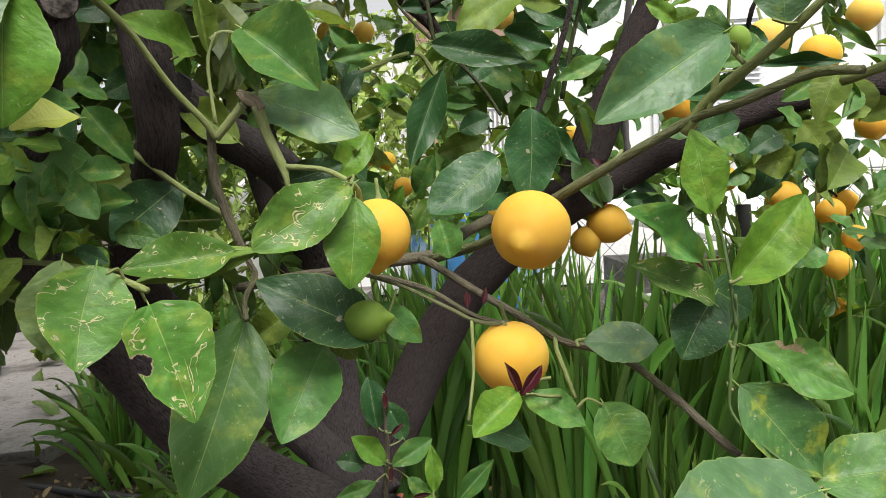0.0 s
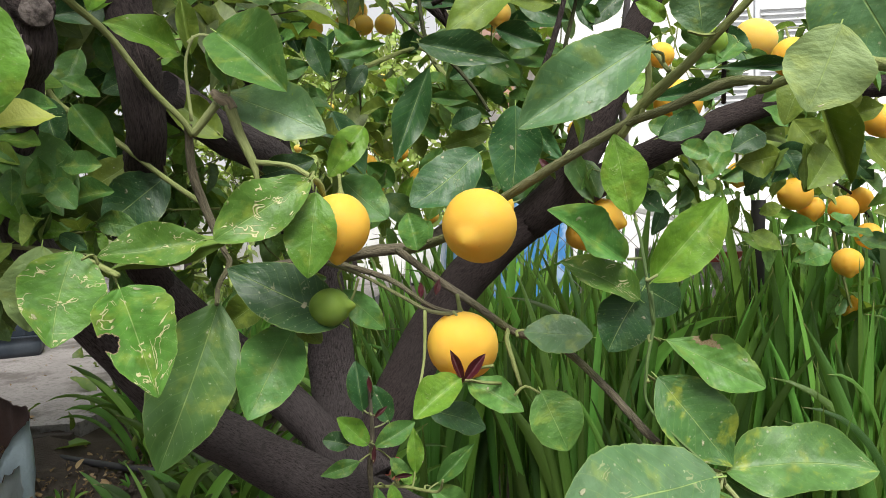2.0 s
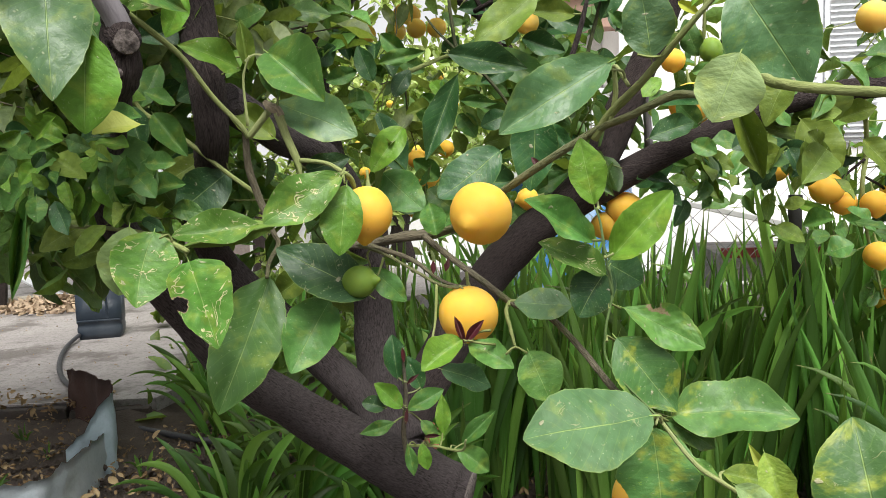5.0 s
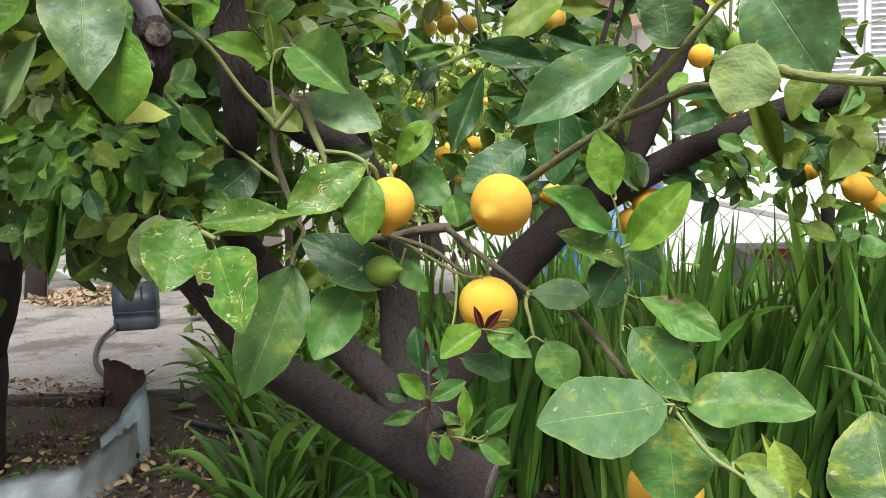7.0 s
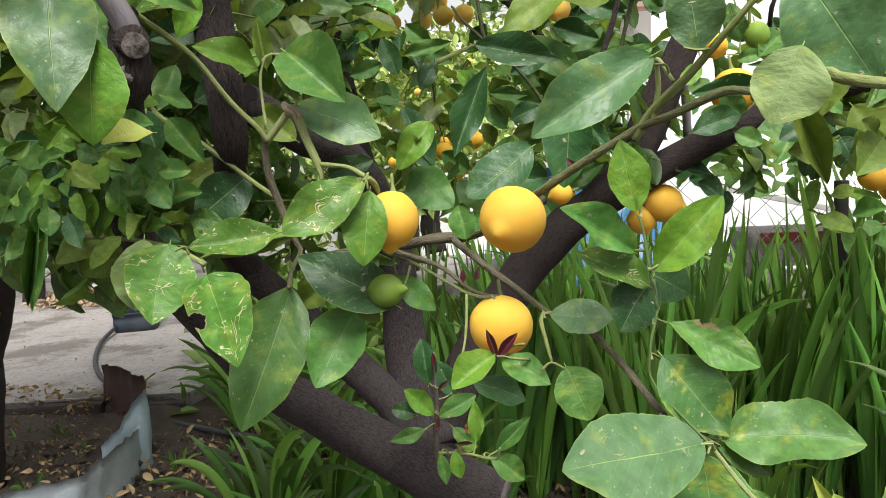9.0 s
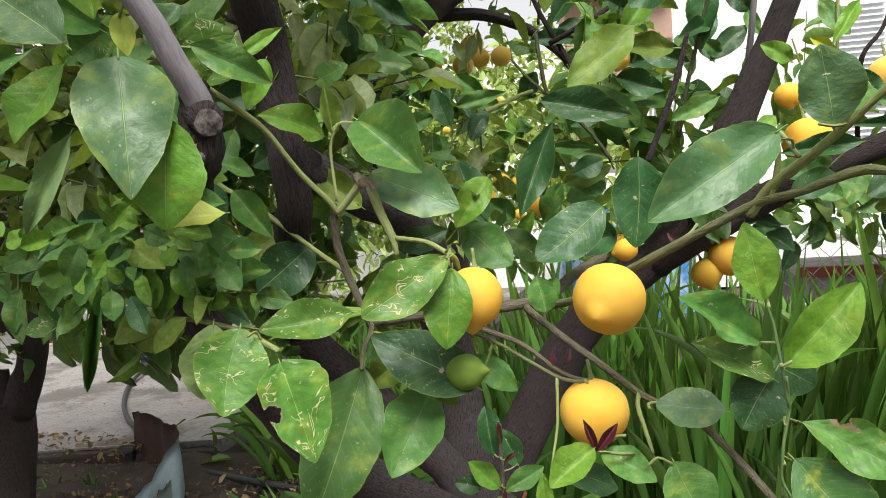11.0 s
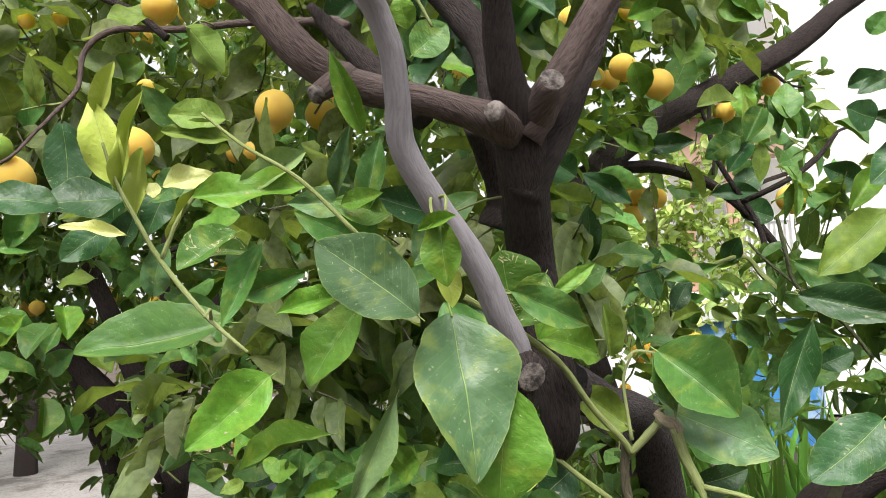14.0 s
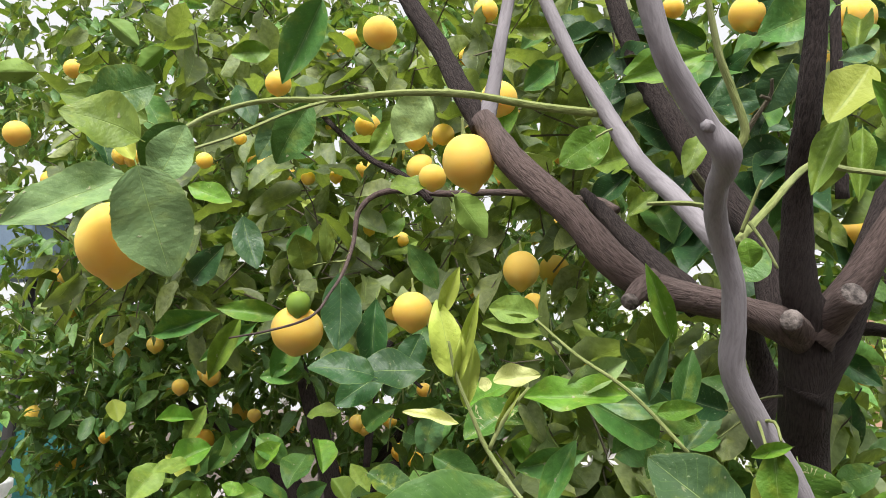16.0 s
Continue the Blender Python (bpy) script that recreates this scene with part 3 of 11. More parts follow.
def box(name, lo, hi, mat, bevel=0.0):
    bm = bmesh.new()
    bmesh.ops.create_cube(bm, size=1)
    for v in bm.verts:
        v.co = Vector([lo[k] + (v.co[k] + 0.5) * (hi[k] - lo[k]) for k in range(3)])
    if bevel:
        bmesh.ops.bevel(bm, geom=list(bm.edges), offset=bevel, segments=2, affect="EDGES", profile=0.6)
    me = bpy.data.meshes.new(name)
    bm.to_mesh(me)
    bm.free()
    me.materials.append(mat)
    return me


def twig_mesh(name, ends, mat, r0=0.0022, r1=0.0011):
    """Many thin three-sided twigs as one mesh; ends are (start, end) pairs."""
    verts, faces, uvs = [], [], []
    for p, q in ends:
        p, q = Vector(p), Vector(q)
        d = (q - p).normalized()
        s = d.orthogonal().normalized()
        t = d.cross(s)
        b = len(verts)
        mid = (p + q) / 2 + s * (q - p).length * 0.06
        for c, r, v in ((p, r0, 0.0), (mid, (r0 + r1) / 2, 0.05), (q, r1, 0.1)):
            for k in range(3):
                an = 2.0944 * k
                verts.append(c + (s * math.cos(an) + t * math.sin(an)) * r)
                uvs.append((0.004 * k, v))
        for i in range(2):
            for k in range(3):
                faces.append((b + 3 * i + k, b + 3 * i + (k + 1) % 3, b + 3 * i + 3 + (k + 1) % 3, b + 3 * i + 3 + k))
    return mesh_of(name, verts, faces, [mat], uvs)


def spray(name, parent, mat, seed, blobs, long, droop):
    """Leaves in loose sprigs round each (x, y, z, radius, count), joined to one mesh."""
    r = np.random.default_rng(seed)
    spots, ends = [], []
    for x, y, z, rad, count in blobs:
        left = count
        while left > 0:
            d = r.normal(size=3)
            d /= np.linalg.norm(d)
            c = np.array((x, y, z)) + d * rad * r.uniform(0.2, 1.0) ** 0.6
            way = d * 0.6 + r.normal(0, 0.6, 3)
            way /= np.linalg.norm(way)
            many = min(left, int(r.integers(3, 7)))
            ends.append((c - way * r.uniform(0.02, 0.07) - np.array((0, 0, r.uniform(0, 0.05))), c + way * 0.022 * many))
            for k in range(many):
                p = c + way * 0.022 * k
                o = way * 0.5 + r.normal(0, 0.7, 3)
                spots.append((*p, *(o / np.linalg.norm(o))))
                left -= 1
    tagged(part("twig_tangle", twig_mesh("twig_tangle", ends, TWIG_GREEN if seed % 2 else TWIG_BROWN), parent), kind="stuff")
    return scatter_leaves(name, spots, parent, mat, seed, long=long, droop=droop)


# ---- ground, slab, buildings ----


def ground_sheet():
    """Bare garden soil, finely uneven near the trees and flat out to the horizon."""
    xs = sorted(set([-1500, -300, -60, -20, -10] + [round(-6 + 0.12 * k, 3) for k in range(101)] + [10, 20, 60, 300, 1500]))
    ys = sorted(set([-1500, -300, -60, -10, -3] + [round(-1 + 0.12 * k, 3) for k in range(60)] + [10, 20, 60, 300, 1500]))
    verts, faces = [], []
    for y in ys:
        for x in xs:
            near = abs(x) < 7 and -2 < y < 7
            h = 0.035 * noise.noise(Vector((x * 2.3, y * 2.3, 0))) + 0.018 * noise.noise(Vector((x * 9, y * 9, 3))) if near else 0
            rim = 2.40 + 0.206 * (x + 4.0)
            if -4.6 < x < -1.5 and rim - 0.45 < y < rim + 0.2:
                h += 0.085 * min((y - rim + 0.45) / 0.40, 1.0) * min((-1.5 - x) / 0.2, 1.0)
            verts.append((x, y, h - 0.02))
    n = len(xs)
    for j in range(len(ys) - 1):
        for i in range(n - 1):
            faces.append((j * n + i, j * n + i + 1, (j + 1) * n + i + 1, (j + 1) * n + i))
    return mesh_of("ground", verts, faces, [SOIL])


solid("ground", ground_sheet(), "dark bare garden soil strewn with litter", "ground", kind="structure")


def slab_mesh():
    """Cast slab with a worn, uneven front edge."""
    front = [(-9.0, 1.75), (-4.0, 2.42), (-2.45, 2.74), (-1.95, 2.86), (-1.60, 2.92), (-1.58, 3.1), (-1.78, 3.68), (-2.0, 4.25), (-1.75, 5.0), (-0.9, 5.9), (-0.6, 9.5)]
    pts = []
    for (ax, ay), (bx, by) in zip(front, front[1:]):
        for k in range(8):
            t = k / 8
            w = 0.02 * noise.noise(Vector((ax + t * (bx - ax), ay + t * (by - ay), 0)) * 6)
            pts.append((ax + t * (bx - ax), ay + t * (by - ay) + w))
    pts += [front[-1], (-24, 9.5), (-24, 1.0)]
    bm = bmesh.new()
    top = [bm.verts.new((x, y, 0.10)) for x, y in pts]
    low = [bm.verts.new((x, y, -0.08)) for x, y in pts]
    bm.faces.new(top)
    for k in range(len(pts)):
        q = (k + 1) % len(pts)
        bm.faces.new((top[k], low[k], low[q], top[q]))
    bmesh.ops.recalc_face_normals(bm, faces=bm.faces)
    me = bpy.data.meshes.new("pavement")
    bm.to_mesh(me)
    bm.free()
    me.materials.append(CONCRETE)
    return me


solid("pavement", slab_mesh(), "pale worn concrete slab beside the planting bed", "pavement", kind="structure")
edge = [(-4.0, 2.40), (-2.95, 2.63), (-2.45, 2.725), (-1.95, 2.835), (-1.60, 2.895)]
kerb = thing("kerb", (-2, 2.8, 0), "weathered dark concrete kerb along the slab", "kerb", kind="structure")
for k, (a, b) in enumerate(zip(edge, edge[1:])):
    d = Vector((b[0] - a[0], b[1] - a[1], 0))
    me = box("kerb_stone", (0.006, -0.05, -0.06), (d.length - 0.006, 0.0, 0.074 + 0.008 * (k % 3)), KERB, 0.012)
    # added pale strip imitates light along the slab's top edge
    strip = box("edge_strip", (0.0, -0.004, 0.094 + 0.002 * (k % 2)), (d.length, 0.008, 0.104 + 0.002 * (k % 2)), CONCRETE, 0.002)
    part("edge_strip", strip, kerb, Matrix.Translation((a[0], a[1], 0)) @ d.to_track_quat("X", "Z").to_matrix().to_4x4(), "pale strip added for the lit slab edge")
    part("kerb_stone", me, kerb, Matrix.Translation((a[0], a[1], 0)) @ d.to_track_quat("X", "Z").to_matrix().to_4x4())


def window_parts(parent, x, y, z, w, h):
    """A pair of louvred shutters in a frame on the facade."""
    fr = part("window", box("window", (x - 0.05, y - 0.05, z - 0.05), (x + w + 0.05, y, z + h + 0.05), SHUTTER, 0.01), parent)
    for s in range(2):
        x0 = x + s * w / 2 + 0.01
        sh = box("shutter", (x0, y - 0.085, z), (x0 + w / 2 - 0.02, y - 0.053, z + h), SHUTTER, 0.006)
        part("shutter", sh, parent)
        n = 24
        for k in range(n):
            zz = z + 0.06 + (h - 0.12) * k / n
            part("slat", SLAT, parent, Matrix.Translation((x0 + w / 4 - 0.01, y - 0.092, zz)) @ pose(0, 0, 0, 35) @ Matrix.Diagonal((w / 2 - 0.12, 1, 1, 1)))


SLAT = box("slat", (-0.5, -0.022, -0.005), (0.5, 0.022, 0.005), SHUTTER)
house = thing("house", (3, 8, 0), "white plastered house with closed louvred shutters", "house")
part("wall", box("wall", (0.85, 8.0, 0), (9.0, 8.3, 5.6), PLASTER), house)
part("wall", box("wall", (0.85, 8.303, 0), (1.15, 13, 5.6), PLASTER), house)
part("roof", box("roof", (0.55, 7.7, 5.603), (9.3, 13, 5.8), EAVE, 0.02), house)
window_parts(house, 2.25, 8.0, 1.3, 1.1, 1.45)
window_parts(house, 4.6, 8.0, 1.35, 1.1, 1.5)
veranda = thing("veranda", (0.2, 8.2, 0), "veranda with pinkish wooden posts and pale balusters", "veranda")
part("floor_slab", box("floor_slab", (-3.2, 7.9, 0), (0.84, 10.6, 1.22), PLASTER, 0.02), veranda)
for px in (-0.15, 0.28):
    part("post", box("post", (px, 7.95, 1.223), (px + 0.12, 8.07, 2.497), WOOD, 0.012), veranda)
part("beam", box("beam", (-0.2, 7.9, 2.50), (0.84, 8.12, 2.95), EAVE, 0.015), veranda)
part("roof", box("roof", (-0.3, 7.7, 2.953), (0.84, 10.8, 3.2), EAVE, 0.02), veranda)
part("rail", box("rail", (0.41, 7.98, 1.86), (0.83, 8.04, 1.91), SHUTTER, 0.008), veranda)
for k in range(9):
    part("baluster", box("baluster", (0.43 + 0.046 * k, 8.0, 1.223), (0.452 + 0.046 * k, 8.022, 1.857), SHUTTER), veranda)
part("wall", box("wall", (-3.5, 10.62, 0), (0.84, 10.8, 2.95), PLASTER), veranda)


def pool():
    at = (0.25, 6.9, 0)
    p = thing("swimming_pool", at, "round above-ground pool with blue wall and white rim", "pool")
    R, n = 0.6, 64
    def ring(r0, r1, z0, z1, mat, name, wave=0.0):
        verts, faces = [], []
        for k in range(n):
            a = 2 * math.pi * k / n
            c, s = math.cos(a), math.sin(a)
            w = wave * math.sin(9 * a)
            for r, z in ((r0 + w, z0), (r1 + w, z0), (r1 + w, z1), (r0 + w, z1)):
                verts.append((at[0] + r * c, at[1] + r * s, z))
        for k in range(n):
            for q in range(4):
                faces.append((k * 4 + q, k * 4 + (q + 1) % 4, ((k + 1) % n) * 4 + (q + 1) % 4, ((k + 1) % n) * 4 + q))
        return mesh_of(name, verts, faces, [mat], smooth=False)
    part("pool_wall", ring(R - 0.03, R, -0.02, 0.98, POOL_BLUE, "pool_wall", 0.012), p)
    part("rim", ring(R - 0.10, R + 0.06, 0.983, 1.07, WHITE_RIM, "rim"), p)
    return p


pool()

shed = thing("low_shed", (2.2, 4.6, 0), "low grey shed with white sloping panel and red trim", "shed")
part("wall", box("wall", (1.15, 4.5, 0), (2.9, 5.6, 0.50), CONCRETE), shed)
part("trim", box("trim", (1.12, 4.46, 0.503), (2.93, 4.497, 0.56), RED_TRIM, 0.005), shed)
part("roof_panel", box("roof_panel", (-1.0, -0.62, -0.02), (1.0, 0.62, 0.02), PLASTER, 0.008), shed, pose(1.75, 4.75, 0.86, 22, 14, 0))
part("pipe", tube("pipe", [(1.1, 4.40, 0.36, 0.012), (1.8, 4.40, 0.38, 0.012), (2.9, 4.42, 0.36, 0.012)], WHITE_RIM, 8), shed)

wall = thing("stone_wall", (4, 6, 0), "low tan rubble stone wall behind the fence", "wall", kind="structure")
rng = random.Random(5)
for row in range(4):
    x = 2.3
    while x < 7.5:
        w = rng.uniform(0.22, 0.42)
        me = box("stone", (x + 0.008, 6.0 + rng.uniform(-0.03, 0.02), row * 0.16), (x + w - 0.008, 6.3, row * 0.16 + 0.15), STONE, 0.02)
        part("stone", me, wall)
        x += w
part("coping", box("coping", (2.2, 5.94, 0.645), (7.6, 6.34, 0.72), CONCRETE, 0.015), wall)


def fence():
    f = thing("chain_link_fence", (1.5, 2.95, 0), "galvanised chain-link fence on a dark post", "fence")
    verts, faces = [], []
    cell, top = 0.062, 1.02

    def strand(a, b, r=0.0016):
        a, b = Vector(a), Vector(b)
        d = (b - a).normalized()
        s = d.orthogonal().normalized()
        t = d.cross(s)
        base = len(verts)
        for q in (a, b):
            for k in range(3):
                an = 2.0944 * k
                verts.append(q + (s * math.cos(an) + t * math.sin(an)) * r)
        for k in range(3):
            faces.append((base + k, base + (k + 1) % 3, base + 3 + (k + 1) % 3, base + 3 + k))
    n = int(3.6 / cell)
    for i in range(n):
        for j in range(int(top / cell)):
            x, z = 0.2 + i * cell, 0.02 + j * cell
            jit = 0.012 * noise.noise(Vector((x * 5, z * 5, 0)))
            y = 2.95 + jit + 0.004 * ((i + j) % 2)
            if (i + j) % 2:
                strand((x, y, z), (x + cell, y, z + cell))
            else:
                strand((x + cell, y, z), (x, y, z + cell))
    part("wire_mesh", mesh_of("wire_mesh", verts, faces, [WIRE]), f)
    part("post", tube("post", [(1.85, 2.95, -0.05, 0.04), (1.85, 2.95, 0.6, 0.04), (1.85, 2.95, 1.08, 0.038)], POST, 12, rough=0.03), f)
    part("post", tube("post", [(3.5, 2.95, -0.05, 0.04), (3.5, 2.95, 1.1, 0.04)], POST, 10, rough=0.02), f)
    part("top_wire", tube("top_wire", [(0.2, 2.95, 1.03, 0.003), (1.27, 2.95, 1.02, 0.003), (3.5, 2.95, 1.03, 0.003)], WIRE, 5), f)


fence()

# thin dark pole stands in for black shadow between the iris blades
stake = thing("iris_shadow_pole", (0.84, 2.20, 0), "dark pole added for the deep shadow among the tall iris", "stake")
part("pole", tube("pole", [(0.84, 2.20, -0.05, 0.022), (0.845, 2.19, 0.5, 0.021), (0.85, 2.18, 0.93, 0.020)], POST, 12, rough=0.08), stake)

# ---- things on the slab and the bed ----


def jerrycan():
    c = thing("cut_jerrycan", (-2.72, 4.3, 0.10), "slate-blue plastic jerrycan with its top cut off", "container")
    bm = bmesh.new()
    w, d, h = 0.135, 0.12, 0.30
    rings = []
    for z, s in ((0, 0.90), (0.03, 0.97), (0.07, 0.99), (0.075, 0.965), (0.10, 0.965), (0.105, 1.0), (h, 1.0), (h - 0.004, 0.96), (0.03, 0.93)):
        ring = []
        for k in range(24):
            a = 2 * math.pi * k / 24
            ca, sa = math.cos(a), math.sin(a)
            f = 1 / max(abs(ca) ** 12 + abs(sa) ** 12, 1e-9) ** (1 / 12)
            lip = 0.02 * math.sin(3 * a) if z > 0.2 else 0
            ring.append(bm.verts.new((w * s * f * ca, d * s * f * sa, z + lip)))
        rings.append(ring)
    for a, b in zip(rings, rings[1:]):
        for k in range(24):
            bm.faces.new((a[k], a[(k + 1) % 24], b[(k + 1) % 24], b[k]))
    bm.faces.new(rings[-1])
    bm.faces.new(rings[0][::-1])
    me = bpy.data.meshes.new("body")
    bm.to_mesh(me)
    bm.free()
    me.materials.append(CAN)
    me.materials.append(DARK_IN)
    for p in me.polygons:
        p.use_smooth = True
        if p.index >= 24 * 7:
            p.material_index = 1
    m = Matrix.Translation((-2.72, 4.3, 0.10)) @ pose(0, 0, 0, 0, 0, 24)
    part("body", me, c, m)
    part("rib", box("rib", (-0.126, -0.127, 0.112), (0.126, -0.117, 0.124), CAN, 0.004), c, m)
    part("rib", box("rib", (0.045, -0.126, 0.128), (0.058, -0.117, 0.285), CAN, 0.004), c, m)


jerrycan()
solid("garden_hose", tube("garden_hose", [(-2.79, 4.17, 0.135, 0.0125), (-2.67, 3.85, 0.119, 0.0125), (-2.44, 3.46, 0.119, 0.0125), (-2.23, 3.18, 0.119, 0.0125), (-2.05, 3.0, 0.119, 0.0125), (-1.92, 2.92, 0.118, 0.0125), (-1.82, 2.86, 0.10, 0.0125), (-1.76, 2.80, 0.03, 0.0125), (-1.54, 2.73, 0.015, 0.0125), (-1.28, 2.64, 0.012, 0.0125), (-1.05, 2.58, 0.008, 0.0125), (-0.8, 2.52, 0.005, 0.0125)], RUBBER, 12, rough=0.01), "grey-black rubber hose running off the slab", "hose")


def sheet_strip(name, path, parent, mat, seed, label):
    """Thin torn sheet along a path (x, y, height): painted on one side, rusty on the other."""
    line = smooth_line([(x, y, h, 0) for x, y, h in path], 5)
    rows, n = 6, len(line)
    sides = []
    for off in (0.0, -0.003):
        grid = []
        for i, q in enumerate(line):
            a, b = line[max(i - 1, 0)], line[min(i + 1, n - 1)]
            d = Vector((b[0] - a[0], b[1] - a[1], 0)).normalized()
            nrm = Vector((-d.y, d.x, 0))
            jag = 0.016 * noise.noise(Vector((i * 0.9, seed, 0))) + 0.008 * noise.noise(Vector((i * 2.3, seed, 4)))
            for k in range(rows + 1):
                z = -0.04 + (q[2] + jag + 0.04) * k / rows
                w = 0.014 * noise.noise(Vector((i * 0.3, k * 0.5, seed)))
                grid.append(Vector((q[0], q[1], z)) + nrm * (off + w))
        sides.append(grid)
    m = rows + 1
    verts, faces, slots = sides[0] + sides[1], [], []
    o = len(sides[0])
    for i in range(n - 1):
        for k in range(rows):
            f = (i * m + k, (i + 1) * m + k, (i + 1) * m + k + 1, i * m + k + 1)
            faces += [f[::-1], tuple(v + o for v in f)]
            slots += [0, 1]
        t = (i * m + rows, (i + 1) * m + rows)
        faces.append((t[0], t[1], t[1] + o, t[0] + o))
        slots.append(1)
    for i in (0, n - 1):
        for k in range(rows):
            faces.append((i * m + k, i * m + k + 1, i * m + k + 1 + o, i * m + k + o))
            slots.append(1)
    return part(name, mesh_of(name, verts, faces, [mat, RUST], None, slots), parent, None, label)


def metal_edging():
    s = thing("sheet_metal_edging", (-1.6, 2.3, 0), "bent and torn sheet metal, pale blue paint over rust", "edging")
    sheet_strip("rolled_sheet", [(-1.96, 2.836, 0.243), (-1.87, 2.77, 0.262), (-1.77, 2.70, 0.268), (-1.64, 2.58, 0.275), (-1.53, 2.48, 0.29), (-1.485, 2.41, 0.27), (-1.505, 2.365, 0.235), (-1.55, 2.32, 0.15), (-1.60, 2.28, 0.09)], s, SHEET, 1, "rolled pale blue sheet, rusty brown inside")
    sheet_strip("bent_strip", [(-1.507, 2.38, 0.124), (-1.44, 2.202, 0.147), (-1.415, 2.075, 0.152), (-1.413, 1.982, 0.146), (-1.427, 1.921, 0.13), (-1.511, 1.858, 0.13), (-1.591, 1.798, 0.122), (-1.682, 1.738, 0.122), (-2.2, 1.62, 0.1)], s, SHEET_DULL, 2, "dull grey-blue bent strip")


metal_edging()


def litter(name, count, lo, hi, z, mat, seed, long, label):
    """Dead leaves lying about."""
    r = np.random.default_rng(seed)
    spots = [(r.uniform(lo[0], hi[0]), r.uniform(lo[1], hi[1]), z + r.uniform(0, 0.02), r.normal(), r.normal(), 0.15) for _ in range(count)]
    ob = scatter_leaves(name, spots, None, mat, seed, long=long, droop=0.0)
    return tagged(ob, label, "litter")


# ---- strap-leaved iris clumps ----


def blade_mesh(seed, lean, curl, droop=0.0):
    """Unit sword leaf, 1 long and 1 wide: edges near parallel, a keel down the middle, a slanted point; it leans along x."""
    rng = random.Random(seed)
    verts, uvs, faces = [], [], []
    n = 14
    x = z = 0.0
    tw = rng.uniform(-0.9, 0.9)
    for i in range(n + 1):
        s = i / n
        ang = lean + curl * s ** 2.0 + droop * max(0.0, s - 0.55) ** 1.3
        if i:
            x += math.sin(ang) / n
            z += math.cos(ang) / n
        w = (0.62 + 0.38 * math.sin(min(1, s * 2.2) * math.pi / 2)) * (1 - max(0.0, (s - 0.62) / 0.38) ** 2.0) + 0.015
        c, sn = math.cos(tw * s), math.sin(tw * s)
        for u in (-1, 0, 1):
            off = 0.5 * u * w + 0.22 * max(0.0, s - 0.75) * w
            keel = 0.34 * w * (1 - abs(u))
            verts.append((x, z, off * c, off * sn + keel, ang))
            uvs.append((0.5 + 0.5 * u, s))
    faces = [(i * 3 + j, i * 3 + j + 1, i * 3 + j + 4, i * 3 + j + 3) for i in range(n) for j in range(2)]
    return verts, faces, uvs


def sword(parent, at, turn, high, wide, shape):
    """One blade rising from a point; turn is the way it leans, in degrees."""
    verts, faces, uvs = BLADES[shape]
    pts = [(x * high + o * wide * math.cos(a), k * wide, z * high - o * wide * math.sin(a)) for x, z, o, k, a in verts]
    me = mesh_of("blade", pts, faces, [BLADE], uvs)
    part("blade", me, parent, Matrix.Translation(at) @ pose(0, 0, 0, 0, 0, turn))


BLADES = [blade_mesh(k, l, c, d) for k, (l, c, d) in enumerate([(0.0, 0.06, 0), (0.05, 0.12, 0), (0.10, 0.16, 0.3), (0.17, 0.22, 0.2), (0.25, 0.3, 0.4), (0.35, 0.45, 0.6), (0.03, 0.5, 2.4), (0.3, 1.0, 1.6), (0.5, 1.1, 1.0)])]


def iris_clump(x, y, count, high, spread, seed, arch=0.3, label="clump of upright green strap-leaved iris"):
    """Flat fans of sword leaves, some of them bent over."""
    rng = random.Random(seed)
    c = thing("iris_clump", (x, y, 0), label, "iris plant", "iris clumps in the bed")
    left = count
    while left > 0:
        a, r = rng.uniform(0, 6.283), spread * rng.random() ** 0.6
        fx, fy, plane, many = x + r * math.cos(a), y + r * math.sin(a), rng.uniform(-75, 75), rng.randint(4, 7)
        tall, tilt = high * rng.uniform(0.78, 1.08), rng.uniform(-6, 6)
        for k in range(min(many, left)):
            q = (k - (many - 1) / 2) / (many / 2)
            if rng.random() < arch:
                shape = rng.choice([5, 6, 7, 8] if high < 0.7 else [3, 4, 6, 6])
            else:
                shape = min(int(abs(q) * 3.2 + rng.random()), 4)
            turn = plane + (180 if q < 0 else 0) + rng.uniform(-16, 16) + tilt
            sword(c, (fx + 0.016 * q * math.cos(math.radians(plane)), fy + 0.016 * q * math.sin(math.radians(plane)), -0.03), turn,
                  tall * rng.uniform(0.74, 1.0) * (1 - 0.12 * abs(q)), rng.uniform(0.018, 0.036) * (1 if high > 0.2 else 0.4), shape)
        left -= many


# ---- the lemon tree with its fruit ----
lemon_tree = thing("lemon_tree", (0.05, 1.35, 0), "old lemon tree with dark bark, leaf-miner trails and ripe fruit", "lemon tree")
